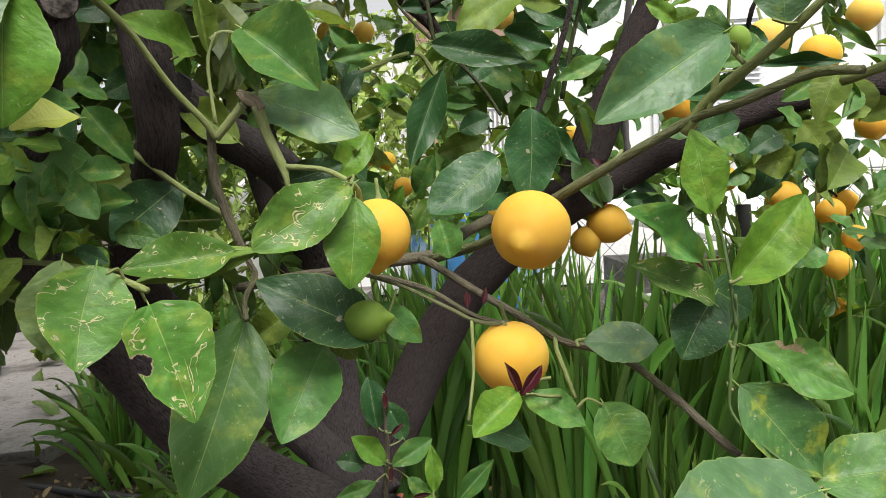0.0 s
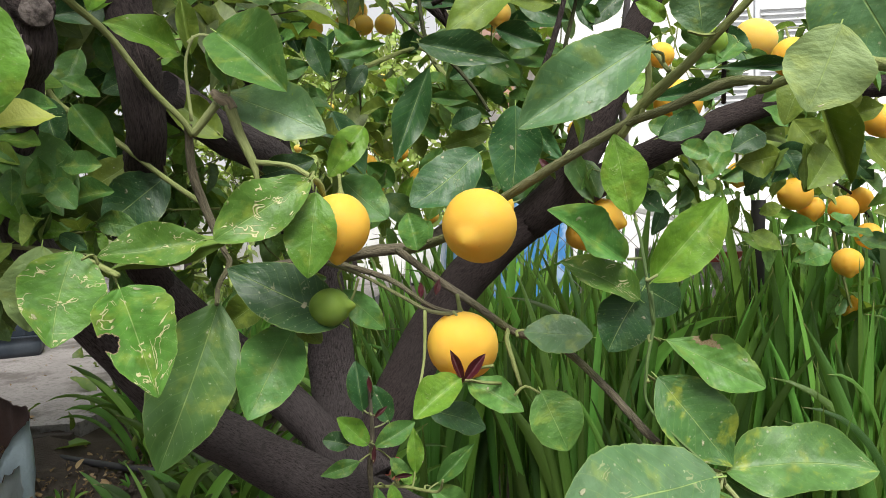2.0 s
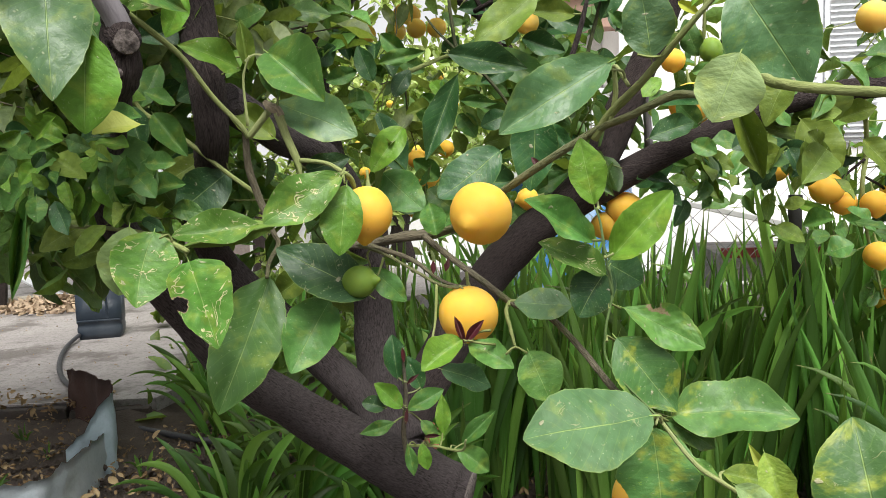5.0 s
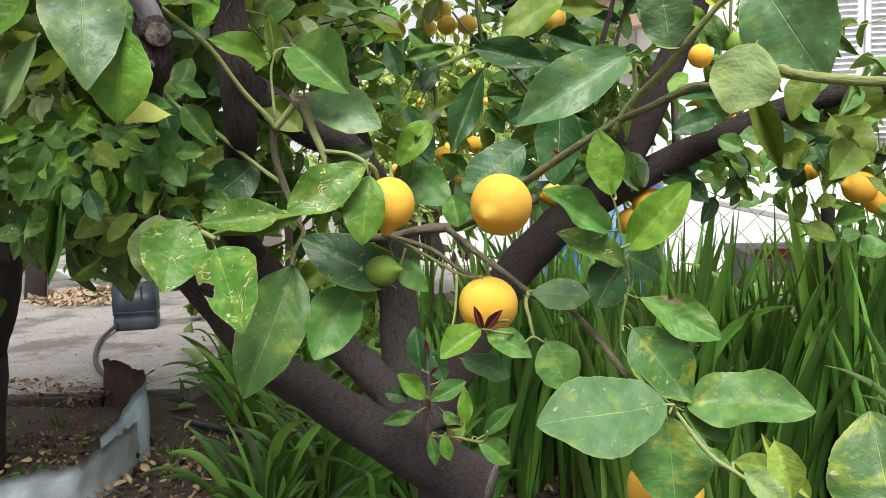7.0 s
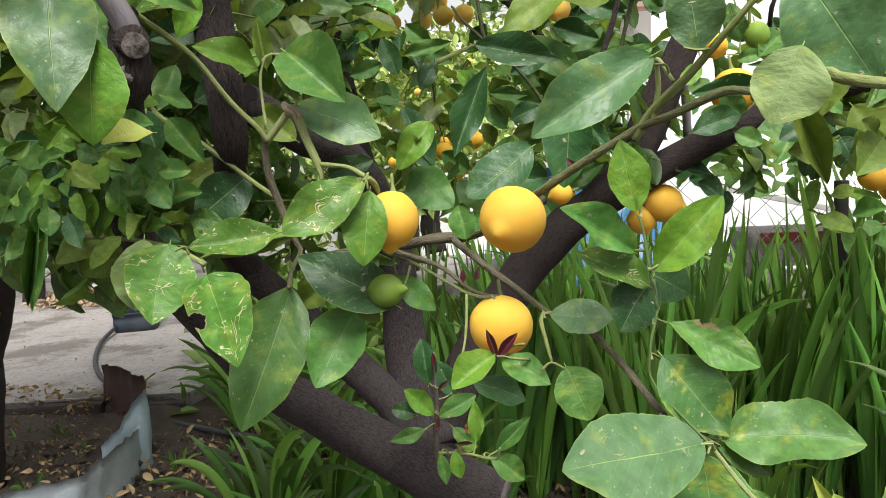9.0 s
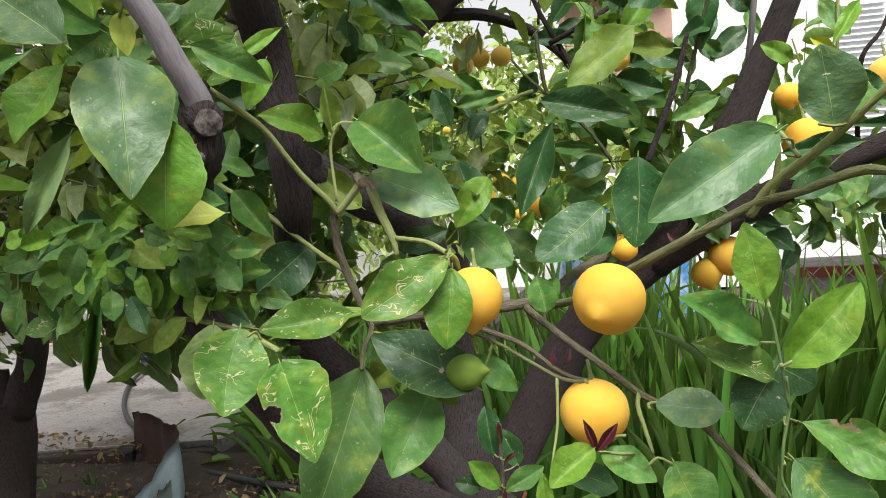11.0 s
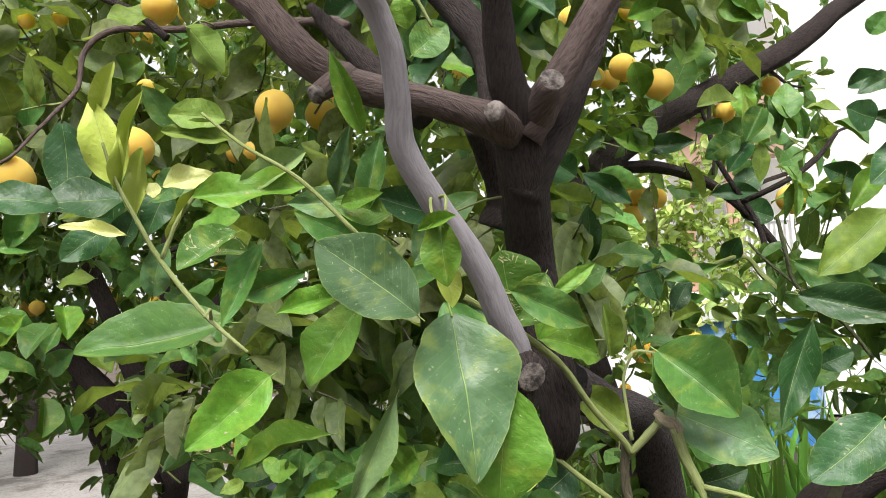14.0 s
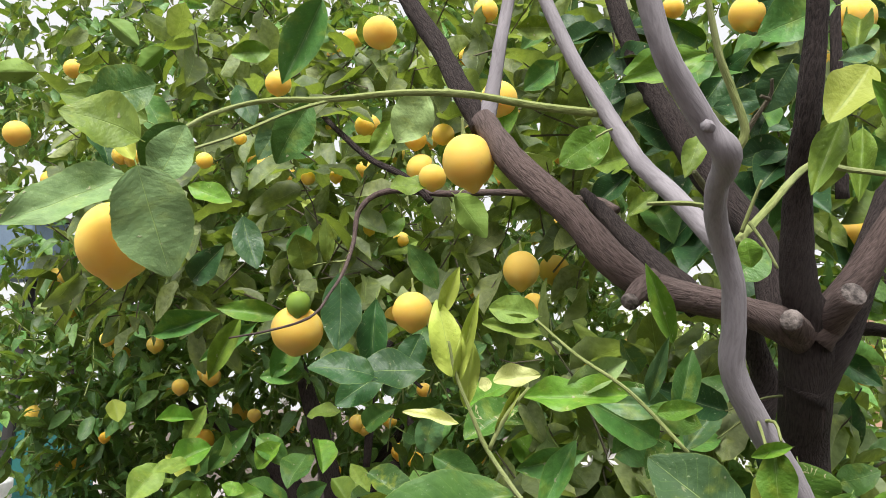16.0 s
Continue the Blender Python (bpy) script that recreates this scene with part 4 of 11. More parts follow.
# trunk and limbs
part("trunk", tube("trunk", [(-0.093, 1.217, -0.065, 0.0775), (-0.094, 1.236, 0.111, 0.0708), (-0.093, 1.235, 0.286, 0.0655), (-0.092, 1.224, 0.371, 0.0646), (-0.102, 1.200, 0.447, 0.0580), (-0.128, 1.179, 0.492, 0.0468)], BARK_OLD, 20, rough=0.07), lemon_tree)
part("limb", tube("limb", [(-0.330, 0.640, 1.062, 0.0085), (-0.362, 0.665, 1.030, 0.0120), (-0.386, 0.700, 0.986, 0.0190), (-0.377, 0.757, 0.910, 0.0244), (-0.362, 0.834, 0.830, 0.0279), (-0.325, 0.921, 0.722, 0.0328), (-0.263, 1.044, 0.617, 0.0390), (-0.187, 1.121, 0.533, 0.0462), (-0.108, 1.180, 0.463, 0.0551), (-0.049, 1.197, 0.428, 0.0545), (-0.013, 1.193, 0.419, 0.0489)], BARK_OLD, 22, rough=0.05, cut=CUT), lemon_tree, None, "lowest leaning limb")
part("limb", tube("limb", [(-0.138, 1.227, 0.479, 0.0431), (-0.221, 1.224, 0.598, 0.0334), (-0.299, 1.199, 0.691, 0.0308), (-0.360, 1.166, 0.774, 0.0291), (-0.425, 1.112, 0.864, 0.0271), (-0.425, 1.028, 0.939, 0.0253), (-0.359, 0.916, 1.016, 0.0236), (-0.292, 0.802, 1.077, 0.0224)], BARK_OLD, 16, rough=0.07), lemon_tree)
part("limb", tube("limb", [(-0.140, 1.239, 0.497, 0.0488), (-0.183, 1.269, 0.565, 0.0443), (-0.200, 1.296, 0.660, 0.0426), (-0.205, 1.287, 0.775, 0.0398), (-0.207, 1.220, 0.913, 0.0346), (-0.214, 1.078, 1.035, 0.0291), (-0.251, 0.923, 1.082, 0.0256), (-0.281, 0.819, 1.122, 0.0241)], BARK_OLD, 16, rough=0.07), lemon_tree)
part("limb", tube("limb", [(-0.145, 1.271, 0.520, 0.0443), (-0.088, 1.345, 0.630, 0.0437), (0.010, 1.412, 0.790, 0.0430), (0.133, 1.396, 0.914, 0.0385), (0.279, 1.368, 0.998, 0.0300), (0.431, 1.344, 1.071, 0.0235), (0.560, 1.322, 1.121, 0.0215), (0.676, 1.268, 1.137, 0.0208), (0.818, 1.214, 1.148, 0.0177)], BARK, 16, rough=0.08), lemon_tree)
part("limb", tube("limb", [(0.160, 1.392, 0.928, 0.0359), (0.232, 1.348, 1.010, 0.0355), (0.292, 1.344, 1.135, 0.0325), (0.347, 1.352, 1.250, 0.0265), (0.408, 1.345, 1.395, 0.0205), (0.450, 1.335, 1.548, 0.0150)], BARK, 14, rough=0.08), lemon_tree)
part("limb", tube("limb", [(0.353, 1.475, 1.056, 0.0086), (0.344, 1.435, 1.175, 0.0077), (0.342, 1.394, 1.275, 0.0064), (0.347, 1.354, 1.368, 0.0052), (0.357, 1.322, 1.532, 0.0040), (0.361, 1.284, 1.646, 0.0029)], BARK_GREY, 8, rough=0.04), lemon_tree)
# upright trunk and the crotch
part("limb", tube("limb", [(-0.425, 1.112, 0.864, 0.0251), (-0.425, 1.028, 0.939, 0.0244), (-0.359, 0.916, 1.016, 0.0236), (-0.288, 0.792, 1.076, 0.0221), (-0.308, 0.802, 1.250, 0.0263), (-0.299, 0.736, 1.332, 0.0269), (-0.295, 0.706, 1.389, 0.0278), (-0.293, 0.705, 1.415, 0.0220)], BARK, 18, rough=0.05), lemon_tree)
part("limb", tube("limb", [(-0.297, 0.688, 1.390, 0.0224), (-0.331, 0.653, 1.402, 0.0168), (-0.364, 0.619, 1.410, 0.0148), (-0.420, 0.569, 1.422, 0.0155), (-0.456, 0.547, 1.449, 0.0166), (-0.493, 0.543, 1.495, 0.0159), (-0.562, 0.553, 1.562, 0.0163), (-0.607, 0.565, 1.623, 0.0140)], BARK_RED, 16, rough=0.06, cut=CUT), lemon_tree)
part("limb", tube("limb", [(-0.604, 0.567, 1.620, 0.0114), (-0.597, 0.572, 1.668, 0.0083), (-0.592, 0.575, 1.718, 0.0078), (-0.588, 0.587, 1.780, 0.0073), (-0.569, 0.590, 1.918, 0.0054)], BARK_GREY, 10, rough=0.05), lemon_tree)
part("limb", tube("limb", [(-0.607, 0.567, 1.614, 0.0140), (-0.634, 0.567, 1.660, 0.0130), (-0.674, 0.579, 1.730, 0.0122), (-0.723, 0.575, 1.807, 0.0112), (-0.808, 0.561, 1.958, 0.0089)], BARK, 12, rough=0.08), lemon_tree)
part("limb", tube("limb", [(-0.422, 0.566, 1.430, 0.0122), (-0.429, 0.518, 1.401, 0.0088)], BARK_RED, 12, rough=0.05, cut=CUT), lemon_tree, None, "sawn-off side stub")
part("limb", tube("limb", [(-0.288, 0.691, 1.396, 0.0224), (-0.296, 0.656, 1.438, 0.0178), (-0.289, 0.605, 1.512, 0.0132), (-0.274, 0.549, 1.573, 0.0114), (-0.260, 0.517, 1.654, 0.0095), (-0.250, 0.481, 1.748, 0.0078), (-0.239, 0.448, 1.826, 0.0057)], BARK, 14, rough=0.06), lemon_tree)
part("limb", tube("limb", [(-0.298, 0.677, 1.389, 0.0146), (-0.303, 0.633, 1.396, 0.0106)], BARK_RED, 12, rough=0.05, cut=CUT), lemon_tree, None, "sawn-off side stub")
part("limb", tube("limb", [(-0.277, 0.696, 1.396, 0.0177), (-0.248, 0.642, 1.421, 0.0121)], BARK_RED, 12, rough=0.05, cut=CUT), lemon_tree, None, "sawn-off side stub")
part("limb", tube("limb", [(-0.289, 0.693, 1.384, 0.0224), (-0.245, 0.691, 1.441, 0.0163), (-0.197, 0.697, 1.516, 0.0146), (-0.146, 0.709, 1.574, 0.0134), (-0.081, 0.737, 1.642, 0.0118), (0.017, 0.781, 1.760, 0.0097)], BARK_RED, 14, rough=0.06), lemon_tree)
part("limb", tube("limb", [(-0.304, 0.731, 1.328, 0.0276), (-0.272, 0.734, 1.383, 0.0233), (-0.230, 0.778, 1.483, 0.0180), (-0.189, 0.829, 1.603, 0.0149), (-0.148, 0.866, 1.736, 0.0128), (-0.119, 0.903, 1.843, 0.0111), (-0.075, 0.941, 2.032, 0.0085)], BARK, 14, rough=0.06), lemon_tree)
part("limb", tube("limb", [(-0.252, 0.735, 1.540, 0.0075), (-0.250, 0.722, 1.608, 0.0069), (-0.248, 0.717, 1.693, 0.0063), (-0.243, 0.706, 1.811, 0.0051)], BARK, 8, rough=0.06), lemon_tree)
part("limb", tube("limb", [(-0.193, 1.327, 0.653, 0.0343), (-0.396, 1.540, 1.276, 0.0413), (-0.378, 1.640, 1.416, 0.0376), (-0.270, 1.819, 1.574, 0.0341), (-0.063, 1.927, 1.705, 0.0322), (0.145, 1.985, 1.808, 0.0280), (0.273, 2.018, 1.904, 0.0238), (0.428, 2.059, 1.993, 0.0182)], BARK, 14, rough=0.07), lemon_tree)
part("limb", tube("limb", [(-0.324, 0.738, 1.411, 0.0190), (-0.340, 0.763, 1.504, 0.0194), (-0.404, 0.774, 1.604, 0.0184), (-0.453, 0.777, 1.701, 0.0162), (-0.481, 0.774, 1.761, 0.0143), (-0.509, 0.777, 1.851, 0.0132), (-0.556, 0.775, 2.030, 0.0106), (-0.593, 0.780, 2.198, 0.0076)], BARK, 12, rough=0.09), lemon_tree)
part("limb", tube("limb", [(-0.406, 0.741, 1.430, 0.0179), (-0.470, 0.755, 1.492, 0.0161), (-0.520, 0.754, 1.549, 0.0115), (-0.552, 0.760, 1.588, 0.0055)], BARK, 12, rough=0.1), lemon_tree)
part("twig", tube("twig", [(-0.512, 0.777, 1.562, 0.0053), (-0.544, 0.803, 1.585, 0.0055), (-0.599, 0.841, 1.605, 0.0059), (-0.705, 0.876, 1.634, 0.0057), (-0.830, 0.883, 1.647, 0.0057), (-0.924, 0.860, 1.654, 0.0055), (-0.954, 0.831, 1.619, 0.0046), (-0.944, 0.804, 1.555, 0.0035), (-0.881, 0.695, 1.484, 0.0026), (-0.865, 0.644, 1.443, 0.0020), (-0.860, 0.617, 1.418, 0.0019), (-0.877, 0.602, 1.402, 0.0017), (-0.928, 0.592, 1.389, 0.0015), (-0.983, 0.591, 1.382, 0.0012)], BARK_RED, 8, rough=0.12), lemon_tree)
part("twig", tube("twig", [(-0.847, 0.877, 1.634, 0.0064), (-0.891, 0.859, 1.677, 0.0060), (-0.951, 0.847, 1.710, 0.0056), (-1.005, 0.824, 1.760, 0.0052), (-1.058, 0.811, 1.814, 0.0043)], BARK, 8, rough=0.1), lemon_tree)
part("twig", tube("twig", [(-0.300, 1.814, 1.524, 0.0164), (-0.196, 1.867, 1.526, 0.0152), (-0.093, 1.934, 1.494, 0.0140), (-0.005, 1.968, 1.423, 0.0126), (0.068, 1.998, 1.327, 0.0098), (0.109, 2.017, 1.255, 0.0063)], BARK, 8, rough=0.05), lemon_tree)
part("limb", tube("limb", [(-0.361, 0.842, 1.308, 0.0210), (-0.349, 0.841, 1.343, 0.0175), (-0.356, 0.806, 1.389, 0.0137), (-0.359, 0.766, 1.417, 0.0120)], BARK, 12, rough=0.07), lemon_tree)
# grey branch with the sawn stub
part("limb", tube("limb", [(-0.291, 0.592, 1.138, 0.0130), (-0.284, 0.578, 1.172, 0.0128), (-0.291, 0.554, 1.208, 0.0119), (-0.302, 0.529, 1.250, 0.0112), (-0.326, 0.490, 1.304, 0.0105), (-0.336, 0.468, 1.337, 0.0104), (-0.332, 0.452, 1.368, 0.0095), (-0.329, 0.437, 1.397, 0.0091), (-0.332, 0.419, 1.422, 0.0090), (-0.333, 0.392, 1.439, 0.0083), (-0.327, 0.359, 1.453, 0.0078), (-0.317, 0.334, 1.460, 0.0089), (-0.315, 0.317, 1.465, 0.0098), (-0.323, 0.306, 1.476, 0.0082), (-0.334, 0.285, 1.498, 0.0081), (-0.343, 0.265, 1.522, 0.0075), (-0.353, 0.237, 1.582, 0.0067), (-0.363, 0.214, 1.644, 0.0056)], BARK_GREY, 16, rough=0.03), lemon_tree)
part("limb", tube("limb", [(-0.298, 0.593, 1.168, 0.0165), (-0.284, 0.579, 1.163, 0.0172), (-0.274, 0.569, 1.158, 0.0152), (-0.269, 0.564, 1.156, 0.0134)], BARK, 18, rough=0.14, cut=CUT), lemon_tree, None, "weathered sawn stub")
part("limb", tube("limb", [(-0.295, 0.586, 1.195, 0.0125), (-0.291, 0.586, 1.173, 0.0175), (-0.291, 0.588, 1.133, 0.0195), (-0.303, 0.602, 1.108, 0.0140), (-0.318, 0.625, 1.082, 0.0095), (-0.335, 0.645, 1.060, 0.0085)], BARK, 16, rough=0.12), lemon_tree)
part("limb", tube("limb", [(-0.299, 0.580, 1.136, 0.0082), (-0.285, 0.567, 1.131, 0.0068)], BARK, 10, rough=0.1, cut=CUT), lemon_tree, None, "small knot stub")
part("limb", tube("limb", [(-0.296, 0.580, 1.130, 0.0070), (-0.283, 0.566, 1.124, 0.0058)], BARK, 10, rough=0.1, cut=CUT), lemon_tree, None, "small knot stub")
part("limb", tube("limb", [(-0.334, 0.418, 1.424, 0.0081), (-0.369, 0.437, 1.471, 0.0082), (-0.403, 0.458, 1.511, 0.0083), (-0.426, 0.467, 1.550, 0.0078), (-0.447, 0.466, 1.589, 0.0075), (-0.467, 0.461, 1.627, 0.0068), (-0.510, 0.452, 1.738, 0.0060), (-0.563, 0.439, 1.904, 0.0046)], BARK_GREY, 12, rough=0.04), lemon_tree)
part("twig", tube("twig", [(-0.324, 0.427, 1.429, 0.0035), (-0.306, 0.457, 1.459, 0.0032), (-0.274, 0.506, 1.509, 0.0029), (-0.244, 0.521, 1.506, 0.0024), (-0.196, 0.544, 1.502, 0.0022), (-0.148, 0.565, 1.508, 0.0019), (-0.085, 0.589, 1.530, 0.0017)], TWIG_GREEN, 8, rough=0.05), lemon_tree)
part("twig", tube("twig", [(-0.312, 0.335, 1.467, 0.0030), (-0.304, 0.330, 1.481, 0.0028), (-0.309, 0.318, 1.504, 0.0027), (-0.315, 0.304, 1.528, 0.0024), (-0.320, 0.280, 1.582, 0.0016)], TWIG_GREEN, 8, rough=0.05), lemon_tree)
part("twig", tube("twig", [(-0.441, 0.468, 1.567, 0.0041), (-0.491, 0.439, 1.571, 0.0038), (-0.541, 0.403, 1.576, 0.0035), (-0.590, 0.370, 1.573, 0.0032), (-0.641, 0.327, 1.558, 0.0029), (-0.679, 0.289, 1.548, 0.0023), (-0.698, 0.251, 1.525, 0.0020), (-0.698, 0.223, 1.502, 0.0017)], TWIG_GREEN, 8, rough=0.05), lemon_tree)
part("twig", tube("twig", [(-0.641, 0.327, 1.557, 0.0019), (-0.662, 0.299, 1.538, 0.0016), (-0.683, 0.262, 1.508, 0.0015), (-0.695, 0.227, 1.485, 0.0013)], TWIG_GREEN, 6, rough=0.05), lemon_tree)
# twigs round the fruit
part("twig", tube("twig", [(-0.283, 1.029, 0.890, 0.0065), (-0.187, 0.998, 0.905, 0.0071), (-0.114, 0.961, 0.913, 0.0072), (-0.063, 0.921, 0.925, 0.0077), (-0.010, 0.982, 0.926, 0.0076), (0.026, 1.093, 0.944, 0.0083), (0.073, 1.257, 0.956, 0.0103)], TWIG_BROWN, 8, rough=0.08), lemon_tree)
part("twig", tube("twig", [(-0.029, 0.907, 0.925, 0.0052), (-0.016, 0.858, 0.924, 0.0046), (0.020, 0.815, 0.903, 0.0042), (0.062, 0.770, 0.880, 0.0040), (0.103, 0.724, 0.857, 0.0040), (0.128, 0.686, 0.855, 0.0034), (0.151, 0.651, 0.850, 0.0033), (0.180, 0.610, 0.826, 0.0034), (0.204, 0.574, 0.801, 0.0034), (0.213, 0.562, 0.794, 0.0026)], TWIG_BROWN, 8, rough=0.08), lemon_tree)
part("twig", tube("twig", [(0.207, 0.545, 0.800, 0.0020), (0.224, 0.525, 0.790, 0.0022), (0.243, 0.505, 0.788, 0.0022)], TWIG_GREEN, 7, rough=0.06), lemon_tree)
part("twig", tube("twig", [(-0.084, 0.743, 0.928, 0.0020), (-0.044, 0.719, 0.917, 0.0019), (-0.006, 0.697, 0.900, 0.0018), (0.021, 0.688, 0.886, 0.0020), (0.040, 0.686, 0.882, 0.0022), (0.055, 0.692, 0.881, 0.0026)], TWIG_OLIVE, 7, rough=0.1), lemon_tree)
part("twig", tube("twig", [(-0.089, 0.793, 0.925, 0.0036), (-0.023, 0.753, 0.909, 0.0031), (0.018, 0.707, 0.890, 0.0022), (0.040, 0.690, 0.884, 0.0018), (0.055, 0.694, 0.881, 0.0020)], TWIG_BROWN, 7, rough=0.1), lemon_tree)
part("twig", tube("twig", [(0.020, 0.688, 0.886, 0.0018), (0.019, 0.672, 0.844, 0.0015), (0.014, 0.657, 0.815, 0.0013), (0.012, 0.656, 0.803, 0.0015)], TWIG_GREEN, 6, rough=0.1), lemon_tree)
part("twig", tube("twig", [(0.100, 0.726, 0.858, 0.0026), (0.098, 0.701, 0.851, 0.0024), (0.103, 0.688, 0.833, 0.0022), (0.109, 0.674, 0.813, 0.0017)], TWIG_GREEN, 6, rough=0.15), lemon_tree)
part("twig", tube("twig", [(0.393, 0.407, 1.053, 0.0037), (0.357, 0.432, 1.060, 0.0039), (0.328, 0.458, 1.069, 0.0041), (0.322, 0.478, 1.076, 0.0039), (0.309, 0.506, 1.074, 0.0036), (0.288, 0.552, 1.066, 0.0034)], TWIG_GREEN, 10, rough=0.05), lemon_tree)
part("twig", tube("twig", [(0.280, 0.510, 1.068, 0.0030), (0.262, 0.548, 1.072, 0.0041), (0.227, 0.583, 1.058, 0.0037), (0.202, 0.618, 1.050, 0.0040), (0.160, 0.645, 1.027, 0.0042), (0.120, 0.682, 1.003, 0.0046), (0.080, 0.732, 0.977, 0.0048), (0.040, 0.794, 0.949, 0.0050), (-0.018, 0.890, 0.926, 0.0054)], TWIG_OLIVE, 10, rough=0.1), lemon_tree)
part("twig", tube("twig", [(0.197, 0.624, 1.040, 0.0044), (0.212, 0.609, 1.063, 0.0048), (0.239, 0.576, 1.089, 0.0041), (0.258, 0.541, 1.111, 0.0034), (0.281, 0.518, 1.137, 0.0027), (0.312, 0.507, 1.171, 0.0024), (0.349, 0.499, 1.223, 0.0021), (0.376, 0.490, 1.280, 0.0017)], TWIG_GREEN, 8, rough=0.06), lemon_tree)
part("twig", tube("twig", [(0.211, 0.608, 1.052, 0.0022), (0.217, 0.602, 1.083, 0.0027), (0.216, 0.594, 1.108, 0.0021), (0.227, 0.574, 1.086, 0.0020)], TWIG_GREEN, 7, rough=0.1), lemon_tree)
part("twig", tube("twig", [(0.207, 0.549, 0.892, 0.0014), (0.201, 0.542, 0.929, 0.0013), (0.197, 0.544, 0.959, 0.0012), (0.193, 0.545, 0.974, 0.0010)], TWIG_LEAFY, 7, rough=0.06), lemon_tree)
part("twig", tube("twig", [(0.242, 0.503, 0.789, 0.0012), (0.203, 0.541, 0.827, 0.0012), (0.200, 0.544, 0.857, 0.0013), (0.207, 0.549, 0.892, 0.0014), (0.204, 0.541, 0.919, 0.0013)], TWIG_LEAFY, 7, rough=0.06), lemon_tree)
part("twig", tube("twig", [(0.242, 0.503, 0.789, 0.0019), (0.267, 0.474, 0.760, 0.0021), (0.287, 0.466, 0.747, 0.0020), (0.315, 0.460, 0.730, 0.0020), (0.341, 0.462, 0.707, 0.0020)], TWIG_GREEN, 7, rough=0.1), lemon_tree)
part("twig", tube("twig", [(-0.324, 0.570, 1.223, 0.0028), (-0.293, 0.591, 1.198, 0.0029), (-0.276, 0.631, 1.176, 0.0035), (-0.258, 0.661, 1.152, 0.0032), (-0.238, 0.689, 1.111, 0.0031), (-0.215, 0.709, 1.079, 0.0032), (-0.208, 0.718, 1.064, 0.0035)], TWIG_GREEN, 9, rough=0.0576), lemon_tree)
part("twig", tube("twig", [(-0.208, 0.718, 1.064, 0.0039), (-0.195, 0.715, 1.077, 0.0042), (-0.180, 0.713, 1.093, 0.0044)], TWIG_GREEN, 9, rough=0.1), lemon_tree)
part("twig", tube("twig", [(-0.181, 0.708, 1.104, 0.0038), (-0.175, 0.704, 1.098, 0.0054), (-0.166, 0.704, 1.093, 0.0060), (-0.161, 0.704, 1.086, 0.0048)], TWIG_TAN, 10, rough=0.14), lemon_tree)
part("twig", tube("twig", [(-0.165, 0.704, 1.091, 0.0058), (-0.158, 0.712, 1.061, 0.0050), (-0.148, 0.711, 1.038, 0.0047), (-0.144, 0.710, 1.025, 0.0032), (-0.143, 0.710, 1.016, 0.0024)], TWIG_GREEN, 9, rough=0.06), lemon_tree)
part("twig", tube("twig", [(-0.144, 0.711, 1.034, 0.0030), (-0.107, 0.694, 1.029, 0.0026), (-0.085, 0.685, 1.018, 0.0028), (-0.078, 0.695, 1.010, 0.0035), (-0.076, 0.704, 0.999, 0.0026)], TWIG_GREEN, 8, rough=0.06), lemon_tree)
part("twig", tube("twig", [(-0.213, 0.719, 1.074, 0.0042), (-0.217, 0.734, 1.028, 0.0049), (-0.209, 0.742, 0.991, 0.0050), (-0.192, 0.740, 0.947, 0.0034), (-0.186, 0.739, 0.932, 0.0031), (-0.194, 0.726, 0.911, 0.0028), (-0.186, 0.695, 0.896, 0.0024)], TWIG_BROWN, 8, rough=0.08), lemon_tree)
part("twig", tube("twig", [(-0.381, 0.741, 1.155, 0.0028), (-0.375, 0.768, 1.111, 0.0032), (-0.342, 0.778, 1.085, 0.0032), (-0.309, 0.789, 1.056, 0.0033), (-0.275, 0.799, 1.025, 0.0030), (-0.222, 0.781, 0.991, 0.0032)], TWIG_GREEN, 7, rough=0.1), lemon_tree)
part("twig", tube("twig", [(-0.446, 0.698, 0.964, 0.0024), (-0.361, 0.665, 0.961, 0.0026), (-0.304, 0.639, 0.955, 0.0028), (-0.269, 0.622, 0.947, 0.0027), (-0.238, 0.603, 0.937, 0.0029)], TWIG_GREEN, 7, rough=0.1), lemon_tree)
part("twig", tube("twig", [(-0.206, 0.712, 1.077, 0.0019), (-0.210, 0.716, 1.133, 0.0016), (-0.200, 0.714, 1.160, 0.0014)], TWIG_GREEN, 7, rough=0.1), lemon_tree)
part("twig", tube("twig", [(-0.013, 1.137, 1.317, 0.0028), (-0.008, 1.127, 1.273, 0.0030), (0.002, 1.129, 1.219, 0.0032), (0.038, 1.127, 1.186, 0.0030), (0.070, 1.133, 1.147, 0.0028), (0.091, 1.137, 1.113, 0.0024)], TWIG_DARK, 8, rough=0.1), lemon_tree)
part("twig", tube("twig", [(0.002, 1.129, 1.219, 0.0024), (-0.032, 1.130, 1.254, 0.0022), (-0.054, 1.141, 1.283, 0.0018)], TWIG_DARK, 7, rough=0.1), lemon_tree)
